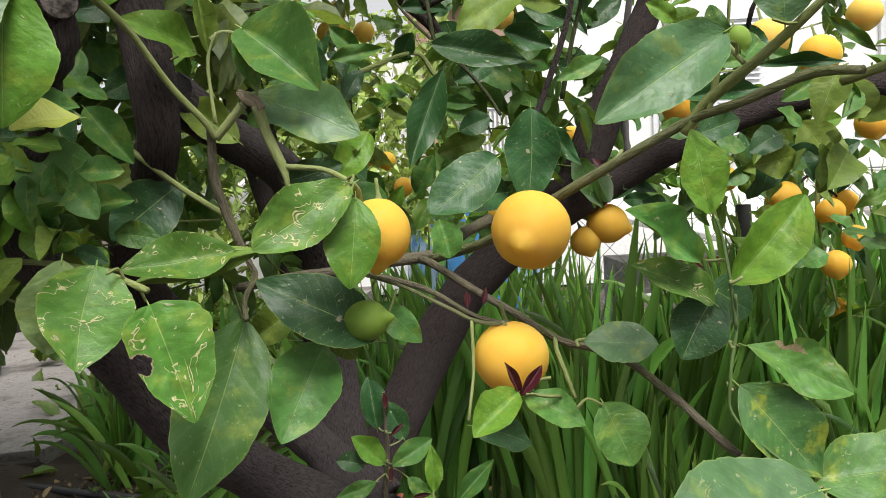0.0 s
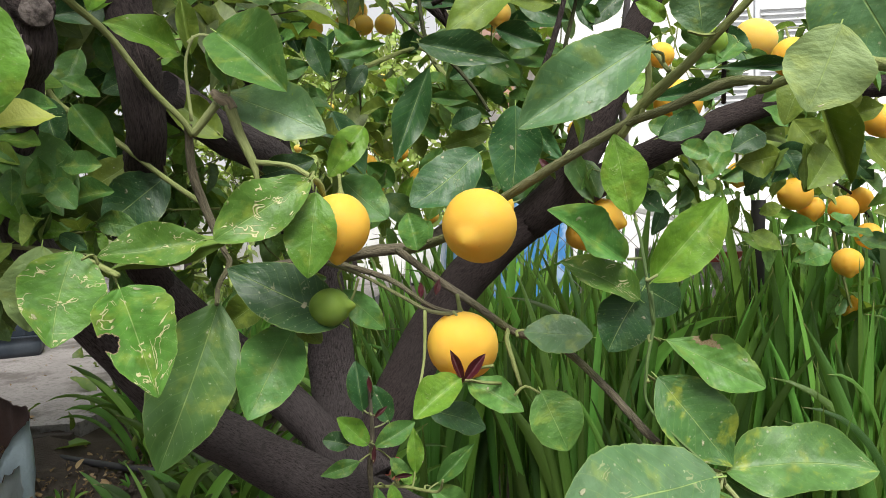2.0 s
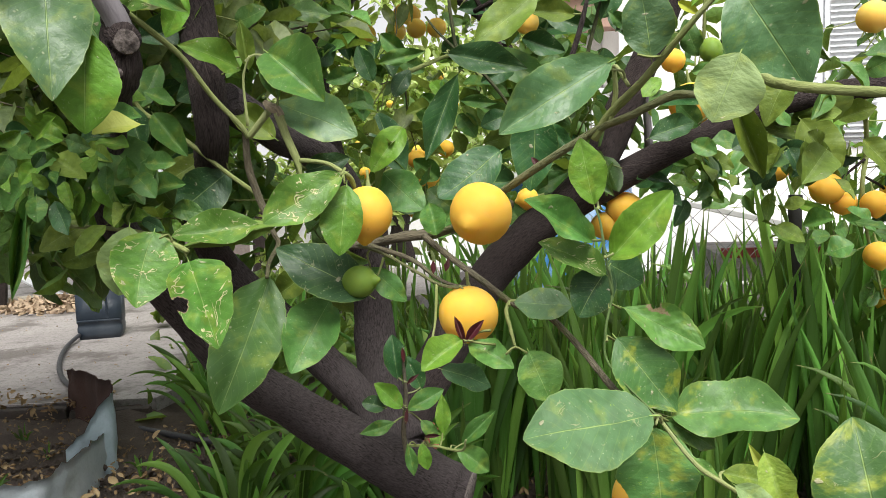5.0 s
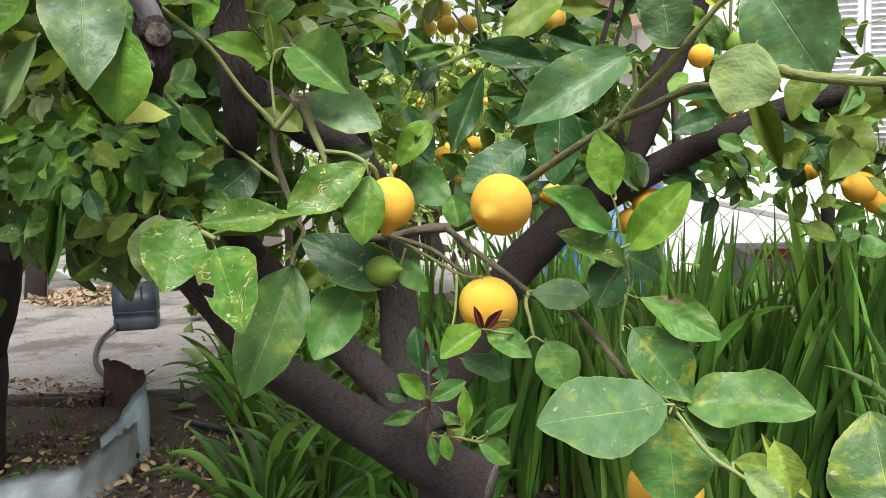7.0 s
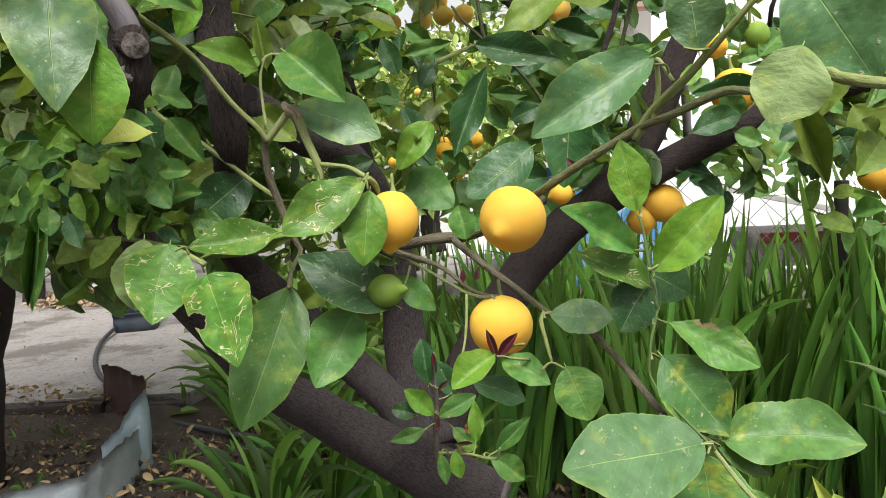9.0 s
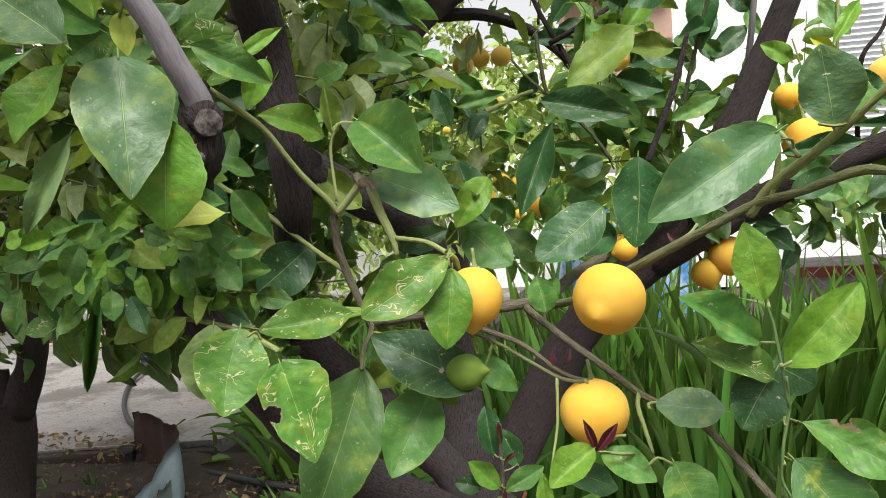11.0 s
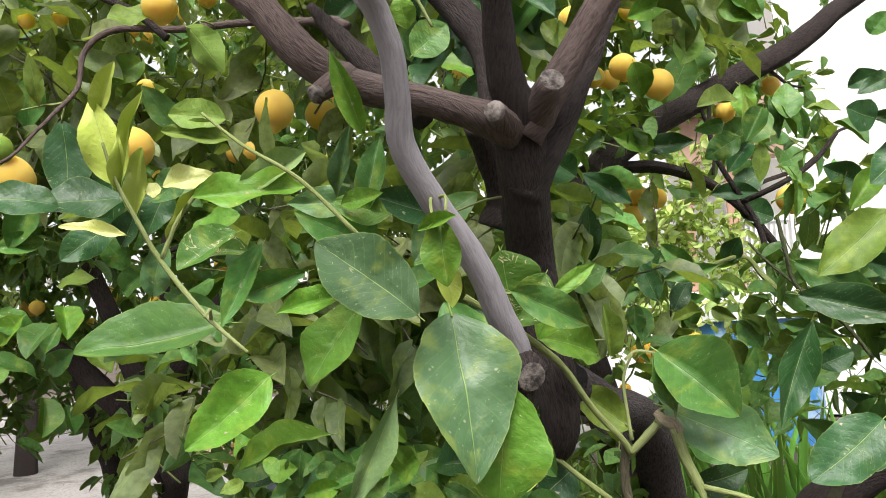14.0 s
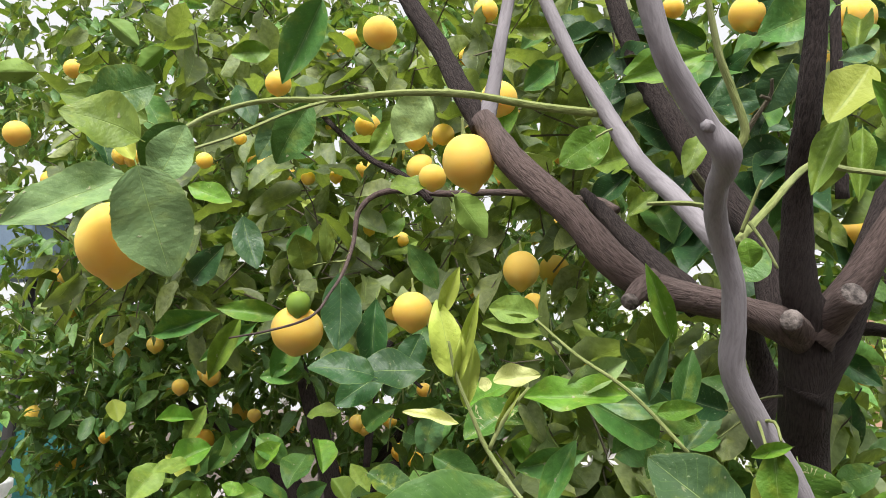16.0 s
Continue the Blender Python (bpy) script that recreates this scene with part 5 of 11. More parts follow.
# leaves round the fruit
leaf(lemon_tree, "mined", 0, (-0.238, 0.605, 0.925), (-0.198, 0.578, 0.838), (0.397, -0.812, 0.429), 0.065, bite=(0.36, 0.47, 0.075), belly=0.36, full=0.5, fold=0.25)
leaf(lemon_tree, "mined", 0, (-0.283, 0.617, 0.958), (-0.285, 0.574, 0.882), (0.492, -0.763, 0.419), 0.067, belly=0.45, full=0.5, fold=0.1, sway=0.05)
leaf(lemon_tree, "pale", 0, (-0.303, 0.602, 0.965), (-0.319, 0.597, 0.889), (0.464, -0.885, -0.046), 0.057, belly=0.5, full=0.5, fold=0.08)
leaf(lemon_tree, "mid", 0, (-0.194, 0.723, 0.893), (-0.234, 0.643, 0.746), (0.368, -0.854, 0.367), 0.085, belly=0.48, full=0.58, fold=0.15, sway=-0.02)
leaf(lemon_tree, "mid", 0, (-0.123, 0.747, 0.863), (-0.159, 0.686, 0.782), (0.331, -0.824, 0.460), 0.065, belly=0.5, full=0.52, fold=0.1)
leaf(lemon_tree, "mined", 0, (-0.184, 0.675, 0.962), (-0.272, 0.634, 0.954), (0.339, -0.807, 0.483), 0.045, belly=0.52, full=0.55, fold=0.15, sway=-0.08)
leaf(lemon_tree, "olive", 2, (-0.167, 0.691, 0.959), (-0.278, 0.680, 0.938), (-0.118, 0.991, 0.059), 0.028)
leaf(lemon_tree, "dark", 0, (-0.068, 0.722, 0.869), (-0.173, 0.698, 0.934), (0.408, -0.843, 0.349), 0.066)
leaf(lemon_tree, "olive", 0, (-0.151, 0.767, 0.898), (-0.200, 0.760, 0.864), (0.051, -0.989, 0.142), 0.037)
leaf(lemon_tree, "mid", 1, (-0.072, 0.744, 0.900), (-0.026, 0.745, 0.858), (0.260, -0.926, 0.274), 0.031)
leaf(lemon_tree, "olive", 1, (-0.117, 0.728, 0.876), (-0.091, 0.728, 0.848), (0.310, -0.904, 0.293), 0.023)
leaf(lemon_tree, "mined", 0, (-0.076, 0.660, 1.015), (-0.149, 0.603, 0.969), (0.445, -0.835, 0.324), 0.052, belly=0.6, full=0.45, fold=0.08)
leaf(lemon_tree, "bright", 0, (-0.076, 0.670, 1.003), (-0.081, 0.645, 0.927), (0.279, -0.918, 0.281), 0.049, belly=0.52, full=0.5, fold=0.12)
leaf(lemon_tree, "grey", 0, (-0.177, 0.733, 1.107), (-0.074, 0.718, 1.062), (0.058, -0.902, 0.428), 0.059, belly=0.55, full=0.5, fold=0.06, sway=0.02)
leaf(lemon_tree, "dark", 0, (-0.155, 0.763, 1.022), (-0.099, 0.769, 1.038), (0.082, -0.990, 0.111), 0.032)
leaf(lemon_tree, "mid", 0, (-0.177, 0.710, 1.163), (-0.106, 0.691, 1.105), (0.076, -0.914, 0.399), 0.066, belly=0.5, full=0.45, fold=0.45)
leaf(lemon_tree, "mid", 5, (-0.162, 0.701, 1.105), (-0.179, 0.704, 1.160), (0.320, -0.934, 0.157), 0.024)
leaf(lemon_tree, "bright", 0, (-0.237, 0.775, 1.154), (-0.287, 0.713, 1.179), (0.799, -0.564, 0.211), 0.040, belly=0.45, full=0.6, fold=0.15, sway=0.1)
leaf(lemon_tree, "fresh", 0, (-0.226, 0.774, 1.153), (-0.229, 0.762, 1.211), (0.417, -0.892, -0.175), 0.022, belly=0.5, full=0.55, fold=0.5)
leaf(lemon_tree, "olive", 0, (-0.216, 0.828, 1.069), (-0.281, 0.826, 1.119), (0.211, -0.946, 0.247), 0.042)
leaf(lemon_tree, "mid", 0, (-0.337, 0.807, 1.185), (-0.295, 0.814, 1.220), (0.280, -0.949, -0.145), 0.026)
leaf(lemon_tree, "dark", 1, (0.009, 1.049, 1.171), (-0.044, 1.033, 1.036), (0.111, -0.991, 0.079), 0.048)
leaf(lemon_tree, "dark", 4, (0.128, 1.075, 1.114), (0.118, 1.063, 0.983), (-0.005, -0.996, 0.094), 0.075)
leaf(lemon_tree, "dark", 2, (0.140, 1.075, 1.097), (0.195, 1.074, 1.032), (0.045, -0.998, 0.050), 0.027)
leaf(lemon_tree, "dark", 1, (-0.008, 1.050, 1.206), (0.121, 1.029, 1.168), (-0.094, -0.968, 0.234), 0.051)
leaf(lemon_tree, "grey", 0, (0.210, 0.557, 1.108), (0.108, 0.523, 1.046), (0.130, -0.943, 0.307), 0.053, belly=0.5, full=0.5, fold=0.1, sway=-0.02)
leaf(lemon_tree, "bright", 0, (0.192, 0.552, 0.976), (0.180, 0.551, 1.038), (-0.023, -1.000, -0.019), 0.034, belly=0.5, full=0.52, fold=0.15)
leaf(lemon_tree, "pale", 0, (0.296, 0.438, 1.091), (0.274, 0.428, 1.042), (-0.132, -0.957, 0.260), 0.049, belly=0.52, full=0.42, fold=0.05)
leaf(lemon_tree, "olive", 0, (0.300, 0.488, 1.066), (0.326, 0.487, 0.995), (-0.131, -0.991, -0.025), 0.020, belly=0.5, full=0.55, fold=0.35)
leaf(lemon_tree, "grey", 0, (0.303, 0.483, 1.153), (0.354, 0.465, 1.067), (-0.229, -0.971, 0.069), 0.071, belly=0.5, full=0.5, fold=0.08)
leaf(lemon_tree, "grey", 0, (0.244, 0.542, 1.106), (0.234, 0.532, 1.165), (-0.054, -0.981, -0.186), 0.047, belly=0.5, full=0.5, fold=0.08)
leaf(lemon_tree, "mid", 0, (0.191, 0.575, 0.940), (0.131, 0.537, 0.984), (0.628, -0.753, 0.197), 0.035, belly=0.5, full=0.52, fold=0.25)
leaf(lemon_tree, "bright", 0, (0.206, 0.549, 0.925), (0.262, 0.547, 0.988), (-0.137, -0.986, 0.093), 0.040, belly=0.5, full=0.5, fold=0.2, wavy=0.05)
leaf(lemon_tree, "mined", 0, (0.204, 0.581, 0.907), (0.145, 0.565, 0.945), (0.464, -0.803, 0.374), 0.031, belly=0.5, full=0.5, fold=0.15)
leaf(lemon_tree, "dark", 0, (0.207, 0.588, 0.914), (0.177, 0.581, 0.865), (-0.168, -0.956, 0.241), 0.045)
leaf(lemon_tree, "dark", 1, (0.205, 0.598, 0.917), (0.242, 0.599, 0.896), (0.141, -0.973, 0.180), 0.040)
leaf(lemon_tree, "grey", 0, (0.171, 0.627, 0.868), (0.112, 0.627, 0.877), (0.104, -0.783, 0.613), 0.039, belly=0.5, full=0.45, fold=0.1)
leaf(lemon_tree, "mid", 0, (0.218, 0.559, 0.878), (0.290, 0.544, 0.843), (0.058, -0.873, 0.485), 0.039, bite=(-0.40, 0.30, 0.055), burn=(-0.30, 0.32, 0.075), belly=0.58, full=0.5, fold=0.1)
leaf(lemon_tree, "blotched", 0, (0.211, 0.557, 0.849), (0.264, 0.537, 0.784), (0.073, -0.931, 0.358), 0.056, belly=0.45, full=0.62, fold=0.15, wavy=0.06)
leaf(lemon_tree, "dull", 0, (0.235, 0.483, 0.798), (0.126, 0.451, 0.790), (0.132, -0.636, 0.760), 0.077, belly=0.48, full=0.43, fold=0.06, wavy=0.05)
leaf(lemon_tree, "blotched", 0, (0.259, 0.544, 0.778), (0.367, 0.526, 0.789), (-0.188, -0.700, 0.689), 0.060, belly=0.45, full=0.52, fold=0.12, sway=-0.08, wavy=0.07)
leaf(lemon_tree, "mid", 0, (0.253, 0.543, 0.775), (0.303, 0.546, 0.747), (0.218, -0.919, 0.328), 0.025)
leaf(lemon_tree, "blotched", 0, (0.238, 0.515, 0.776), (0.245, 0.505, 0.692), (-0.058, -0.991, 0.118), 0.069, belly=0.45, full=0.52, fold=0.1)
leaf(lemon_tree, "mid", 0, (0.125, 0.631, 0.820), (0.148, 0.619, 0.769), (0.127, -0.953, 0.274), 0.048, belly=0.5, full=0.45, fold=0.15)
leaf(lemon_tree, "bright", 0, (0.054, 0.631, 0.832), (0.015, 0.599, 0.808), (0.217, -0.728, 0.650), 0.032, belly=0.5, full=0.5, fold=0.25)
leaf(lemon_tree, "mid", 0, (0.060, 0.641, 0.826), (0.109, 0.622, 0.808), (-0.044, -0.747, 0.663), 0.031, belly=0.5, full=0.5, fold=0.15)
leaf(lemon_tree, "dark", 0, (0.016, 0.727, 0.777), (0.077, 0.731, 0.758), (0.230, -0.775, 0.589), 0.034, belly=0.5, full=0.5, fold=0.1)
leaf(lemon_tree, "purple", 0, (0.056, 0.635, 0.827), (0.046, 0.640, 0.857), (0.210, -0.957, 0.199), 0.008, belly=0.5, full=0.6, fold=0.3)
leaf(lemon_tree, "purple", 0, (0.057, 0.636, 0.828), (0.077, 0.643, 0.852), (0.002, -0.961, 0.277), 0.010, belly=0.5, full=0.6, fold=0.3)
leaf(lemon_tree, "purple", 2, (0.141, 0.669, 1.014), (0.132, 0.669, 1.026), (0.062, -0.996, 0.067), 0.007)
leaf(lemon_tree, "purple", 2, (0.017, 0.686, 0.897), (0.017, 0.688, 0.913), (0.089, -0.985, 0.146), 0.006)
leaf(lemon_tree, "purple", 1, (0.031, 0.687, 0.900), (0.035, 0.690, 0.916), (0.089, -0.985, 0.146), 0.006)
leaf(lemon_tree, "mid", 0, (0.004, 0.803, 0.934), (-0.004, 0.804, 0.976), (0.228, -0.972, 0.049), 0.034, belly=0.5, full=0.42, fold=0.4)
leaf(lemon_tree, "mid", 3, (-0.012, 0.915, 0.922), (0.011, 0.920, 0.961), (0.038, -0.992, 0.118), 0.028)
leaf(lemon_tree, "dark", 0, (-0.185, 1.322, 1.142), (-0.135, 1.316, 1.025), (0.202, -0.970, 0.134), 0.073)
leaf(lemon_tree, "mid", 0, (-0.353, 0.641, 1.060), (-0.295, 0.654, 1.009), (0.493, -0.798, 0.347), 0.061, belly=0.42, full=0.5, fold=0.12)
leaf(lemon_tree, "mid", 0, (-0.320, 0.701, 1.096), (-0.279, 0.700, 1.044), (0.355, -0.888, 0.294), 0.033)
leaf(lemon_tree, "dark", 0, (-0.281, 0.823, 1.027), (-0.346, 0.791, 0.973), (0.326, -0.934, 0.149), 0.066, belly=0.5, full=0.5, fold=0.1)
leaf(lemon_tree, "dark", 1, (-0.354, 0.925, 1.067), (-0.416, 0.914, 1.009), (0.223, -0.973, -0.058), 0.051)
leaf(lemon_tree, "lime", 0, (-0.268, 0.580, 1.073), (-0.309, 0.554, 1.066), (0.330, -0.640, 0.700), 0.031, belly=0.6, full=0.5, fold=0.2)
leaf(lemon_tree, "grey", 0, (-0.319, 0.512, 1.212), (-0.289, 0.466, 1.095), (0.50, -0.80, 0.26), 0.075, belly=0.42, full=0.55, fold=0.08)
leaf(lemon_tree, "bright", 0, (-0.277, 0.509, 1.155), (-0.286, 0.506, 1.060), (0.460, -0.760, 0.420), 0.062, belly=0.5, full=0.55, fold=0.2)
leaf(lemon_tree, "matte", 0, (-0.364, 0.501, 1.148), (-0.399, 0.479, 1.065), (0.513, -0.858, 0.013), 0.022, belly=0.5, full=0.6, fold=0.2)
leaf(lemon_tree, "bright", 4, (-0.455, 0.569, 1.109), (-0.541, 0.547, 1.085), (0.120, -0.700, 0.700), 0.034)
leaf(lemon_tree, "mined", 0, (-0.261, 0.613, 1.240), (-0.292, 0.602, 1.195), (0.363, -0.931, -0.039), 0.039)
leaf(lemon_tree, "bright", 5, (-0.259, 0.612, 1.218), (-0.217, 0.624, 1.247), (0.297, -0.954, -0.042), 0.016)
leaf(lemon_tree, "bright", 0, (-0.258, 0.674, 1.228), (-0.281, 0.666, 1.179), (0.340, -0.940, 0.006), 0.030)
leaf(lemon_tree, "mid", 0, (-0.510, 0.647, 1.260), (-0.587, 0.628, 1.235), (0.286, -0.951, -0.119), 0.032)
leaf(lemon_tree, "mid", 1, (-0.446, 0.695, 1.282), (-0.492, 0.683, 1.256), (0.334, -0.932, -0.141), 0.050)
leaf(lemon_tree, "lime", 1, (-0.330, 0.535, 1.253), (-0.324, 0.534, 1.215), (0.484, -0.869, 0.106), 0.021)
leaf(lemon_tree, "dark", 0, (-0.362, 0.725, 1.110), (-0.350, 0.724, 1.056), (0.441, -0.891, 0.108), 0.034)
leaf(lemon_tree, "mid", 3, (-0.359, 0.659, 1.049), (-0.387, 0.647, 0.964), (0.383, -0.924, 0.006), 0.023)
leaf(lemon_tree, "mid", 0, (-0.297, 0.658, 1.047), (-0.348, 0.644, 1.018), (0.188, -0.972, 0.140), 0.052)
leaf(lemon_tree, "bright", 0, (-0.445, 0.681, 1.064), (-0.485, 0.670, 1.037), (0.244, -0.969, 0.041), 0.031)
# stubs and shoots on the grey branch
part("twig", tube("twig", [(-0.340, 0.404, 1.453, 0.0021), (-0.355, 0.386, 1.452, 0.0019), (-0.376, 0.365, 1.448, 0.0014)], TWIG_GREEN, 7, rough=0.1), lemon_tree)
part("twig", tube("twig", [(-0.320, 0.424, 1.436, 0.0017), (-0.312, 0.418, 1.453, 0.0015), (-0.303, 0.413, 1.472, 0.0010)], TWIG_GREEN, 7, rough=0.08), lemon_tree)
part("twig", tube("twig", [(-0.315, 0.430, 1.445, 0.0015), (-0.306, 0.432, 1.429, 0.0013), (-0.297, 0.435, 1.409, 0.0011)], TWIG_GREEN, 7, rough=0.08), lemon_tree)
part("twig", tube("twig", [(-0.308, 0.341, 1.477, 0.0022), (-0.299, 0.337, 1.490, 0.0017), (-0.288, 0.333, 1.504, 0.0015), (-0.286, 0.326, 1.512, 0.0011)], TWIG_BROWN, 7, rough=0.12), lemon_tree)
part("twig", tube("twig", [(-0.288, 0.333, 1.501, 0.0011), (-0.293, 0.325, 1.501, 0.0013)], TWIG_BROWN, 6, rough=0.1), lemon_tree)
part("twig", tube("twig", [(-0.337, 0.382, 1.459, 0.0028), (-0.341, 0.367, 1.465, 0.0024), (-0.342, 0.361, 1.467, 0.0018)], TWIG_BROWN, 7, rough=0.14), lemon_tree)
part("twig", tube("twig", [(-0.318, 0.331, 1.474, 0.0055), (-0.321, 0.306, 1.475, 0.0050), (-0.323, 0.294, 1.475, 0.0035)], BARK_GREY, 10, rough=0.1), lemon_tree)
# young shoot
part("twig", tube("twig", [(-0.462, 0.450, 1.190, 0.0012), (-0.498, 0.450, 1.220, 0.0021), (-0.534, 0.447, 1.263, 0.0022), (-0.546, 0.436, 1.294, 0.0019), (-0.557, 0.424, 1.328, 0.0016), (-0.561, 0.416, 1.356, 0.0012)], TWIG_GREEN, 7, rough=0.06), lemon_tree)
part("twig", tube("twig", [(-0.369, 0.454, 1.272, 0.0018), (-0.412, 0.448, 1.317, 0.0016), (-0.455, 0.444, 1.346, 0.0014), (-0.491, 0.444, 1.376, 0.0012)], TWIG_GREEN, 7, rough=0.06), lemon_tree)
part("twig", tube("twig", [(-0.534, 0.447, 1.266, 0.0019), (-0.519, 0.448, 1.295, 0.0019), (-0.500, 0.452, 1.319, 0.0015)], TWIG_GREEN, 7, rough=0.06), lemon_tree)
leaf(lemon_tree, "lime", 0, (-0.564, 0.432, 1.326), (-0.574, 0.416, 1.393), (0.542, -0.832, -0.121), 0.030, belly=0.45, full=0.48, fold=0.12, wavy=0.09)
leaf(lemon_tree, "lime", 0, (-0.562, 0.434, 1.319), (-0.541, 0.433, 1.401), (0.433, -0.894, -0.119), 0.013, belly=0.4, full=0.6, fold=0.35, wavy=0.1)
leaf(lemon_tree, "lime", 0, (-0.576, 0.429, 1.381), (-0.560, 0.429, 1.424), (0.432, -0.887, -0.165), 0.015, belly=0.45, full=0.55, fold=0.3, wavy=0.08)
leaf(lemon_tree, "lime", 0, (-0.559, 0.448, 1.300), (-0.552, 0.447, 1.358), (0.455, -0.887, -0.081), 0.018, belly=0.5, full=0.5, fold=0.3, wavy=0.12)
leaf(lemon_tree, "cream", 0, (-0.559, 0.437, 1.286), (-0.601, 0.411, 1.296), (0.555, -0.743, 0.374), 0.012, belly=0.5, full=0.5, fold=0.2, wavy=0.08)
leaf(lemon_tree, "cream", 0, (-0.533, 0.449, 1.324), (-0.495, 0.466, 1.331), (0.361, -0.892, 0.271), 0.019, belly=0.45, full=0.42, fold=0.15, wavy=0.12)
leaf(lemon_tree, "cream", 0, (-0.534, 0.449, 1.322), (-0.544, 0.443, 1.319), (0.367, -0.891, 0.267), 0.013, belly=0.5, full=0.42, fold=0.2)
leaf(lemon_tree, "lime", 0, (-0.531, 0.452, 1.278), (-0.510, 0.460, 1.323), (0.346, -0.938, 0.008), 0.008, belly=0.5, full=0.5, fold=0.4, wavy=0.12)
leaf(lemon_tree, "mid", 0, (-0.579, 0.610, 1.213), (-0.700, 0.528, 1.193), (0.333, -0.658, 0.675), 0.065, belly=0.5, full=0.55, fold=0.22, sway=-0.06)
leaf(lemon_tree, "fresh", 0, (-0.515, 0.520, 1.372), (-0.565, 0.490, 1.381), (0.530, -0.797, 0.291), 0.022, belly=0.5, full=0.5, fold=0.25)
leaf(lemon_tree, "fresh", 0, (-0.517, 0.516, 1.390), (-0.558, 0.491, 1.397), (0.531, -0.826, 0.189), 0.030, belly=0.5, full=0.45, fold=0.2)
leaf(lemon_tree, "bright", 0, (-0.421, 0.477, 1.316), (-0.500, 0.440, 1.312), (0.348, -0.802, 0.486), 0.034, belly=0.5, full=0.5, fold=0.2, sway=-0.05)
leaf(lemon_tree, "pale", 0, (-0.472, 0.465, 1.315), (-0.423, 0.482, 1.345), (0.321, -0.946, 0.037), 0.024, belly=0.5, full=0.5, fold=0.35)
leaf(lemon_tree, "mid", 0, (-0.389, 0.517, 1.295), (-0.374, 0.515, 1.357), (0.243, -0.966, -0.091), 0.023, belly=0.5, full=0.55, fold=0.2)
leaf(lemon_tree, "bright", 0, (-0.395, 0.536, 1.364), (-0.413, 0.513, 1.435), (0.322, -0.923, -0.211), 0.021)
leaf(lemon_tree, "bright", 0, (-0.469, 0.493, 1.168), (-0.522, 0.448, 1.119), (0.430, -0.849, 0.307), 0.045, belly=0.42, full=0.55, fold=0.2, sway=-0.06)
leaf(lemon_tree, "dull", 0, (-0.326, 0.454, 1.211), (-0.394, 0.435, 1.269), (0.412, -0.889, 0.201), 0.056, belly=0.5, full=0.5, fold=0.12)
leaf(lemon_tree, "bright", 0, (-0.426, 0.582, 1.225), (-0.470, 0.558, 1.153), (0.220, -0.800, 0.550), 0.047, belly=0.5, full=0.55, fold=0.12)
leaf(lemon_tree, "grey", 0, (-0.400, 0.545, 1.308), (-0.461, 0.516, 1.312), (0.434, -0.890, 0.142), 0.030)
leaf(lemon_tree, "mid", 0, (-0.288, 0.591, 1.122), (-0.352, 0.592, 1.223), (0.220, -0.964, 0.150), 0.064, belly=0.5, full=0.5, fold=0.1)
leaf(lemon_tree, "bright", 1, (-0.369, 0.518, 1.292), (-0.408, 0.497, 1.306), (0.492, -0.867, 0.083), 0.028)
leaf(lemon_tree, "bright", 0, (-0.296, 0.462, 1.280), (-0.324, 0.456, 1.272), (0.140, -0.972, 0.190), 0.011, belly=0.5, full=0.5, fold=0.3)
leaf(lemon_tree, "bright", 0, (-0.309, 0.464, 1.279), (-0.306, 0.464, 1.230), (0.218, -0.976, 0.011), 0.028, belly=0.5, full=0.5, fold=0.35)
leaf(lemon_tree, "mid", 4, (-0.285, 0.570, 1.226), (-0.221, 0.606, 1.193), (0.521, -0.850, 0.081), 0.033)
leaf(lemon_tree, "pale", 0, (-0.653, 0.515, 1.642), (-0.686, 0.511, 1.588), (0.516, -0.819, -0.249), 0.047)
leaf(lemon_tree, "mid", 1, (-0.700, 0.373, 1.582), (-0.733, 0.370, 1.524), (0.609, -0.734, -0.301), 0.038)
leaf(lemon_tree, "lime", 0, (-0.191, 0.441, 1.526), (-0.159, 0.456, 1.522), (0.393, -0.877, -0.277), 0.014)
leaf(lemon_tree, "mid", 0, (-0.338, 0.507, 1.417), (-0.310, 0.515, 1.441), (0.236, -0.971, 0.051), 0.033)
leaf(lemon_tree, "matte", 0, (-0.672, 0.164, 1.450), (-0.664, 0.198, 1.379), (0.825, -0.540, -0.165), 0.054, belly=0.45, full=0.45, fold=0.06)
leaf(lemon_tree, "matte", 0, (-0.700, 0.178, 1.452), (-0.733, 0.112, 1.406), (0.745, -0.590, 0.311), 0.035, belly=0.45, full=0.5, fold=0.12, sway=-0.1)
leaf(lemon_tree, "matte", 0, (-0.673, 0.184, 1.446), (-0.655, 0.186, 1.485), (0.619, -0.744, -0.251), 0.032, belly=0.45, full=0.5, fold=0.12)
leaf(lemon_tree, "mid", 1, (-0.761, 0.281, 1.536), (-0.799, 0.270, 1.495), (0.578, -0.738, -0.347), 0.039)
leaf(lemon_tree, "olive", 4, (-0.847, 0.309, 1.563), (-0.921, 0.263, 1.586), (0.559, -0.810, 0.177), 0.047)
leaf(lemon_tree, "mid", 0, (-0.747, 0.437, 1.738), (-0.792, 0.435, 1.644), (0.615, -0.736, -0.285), 0.046)
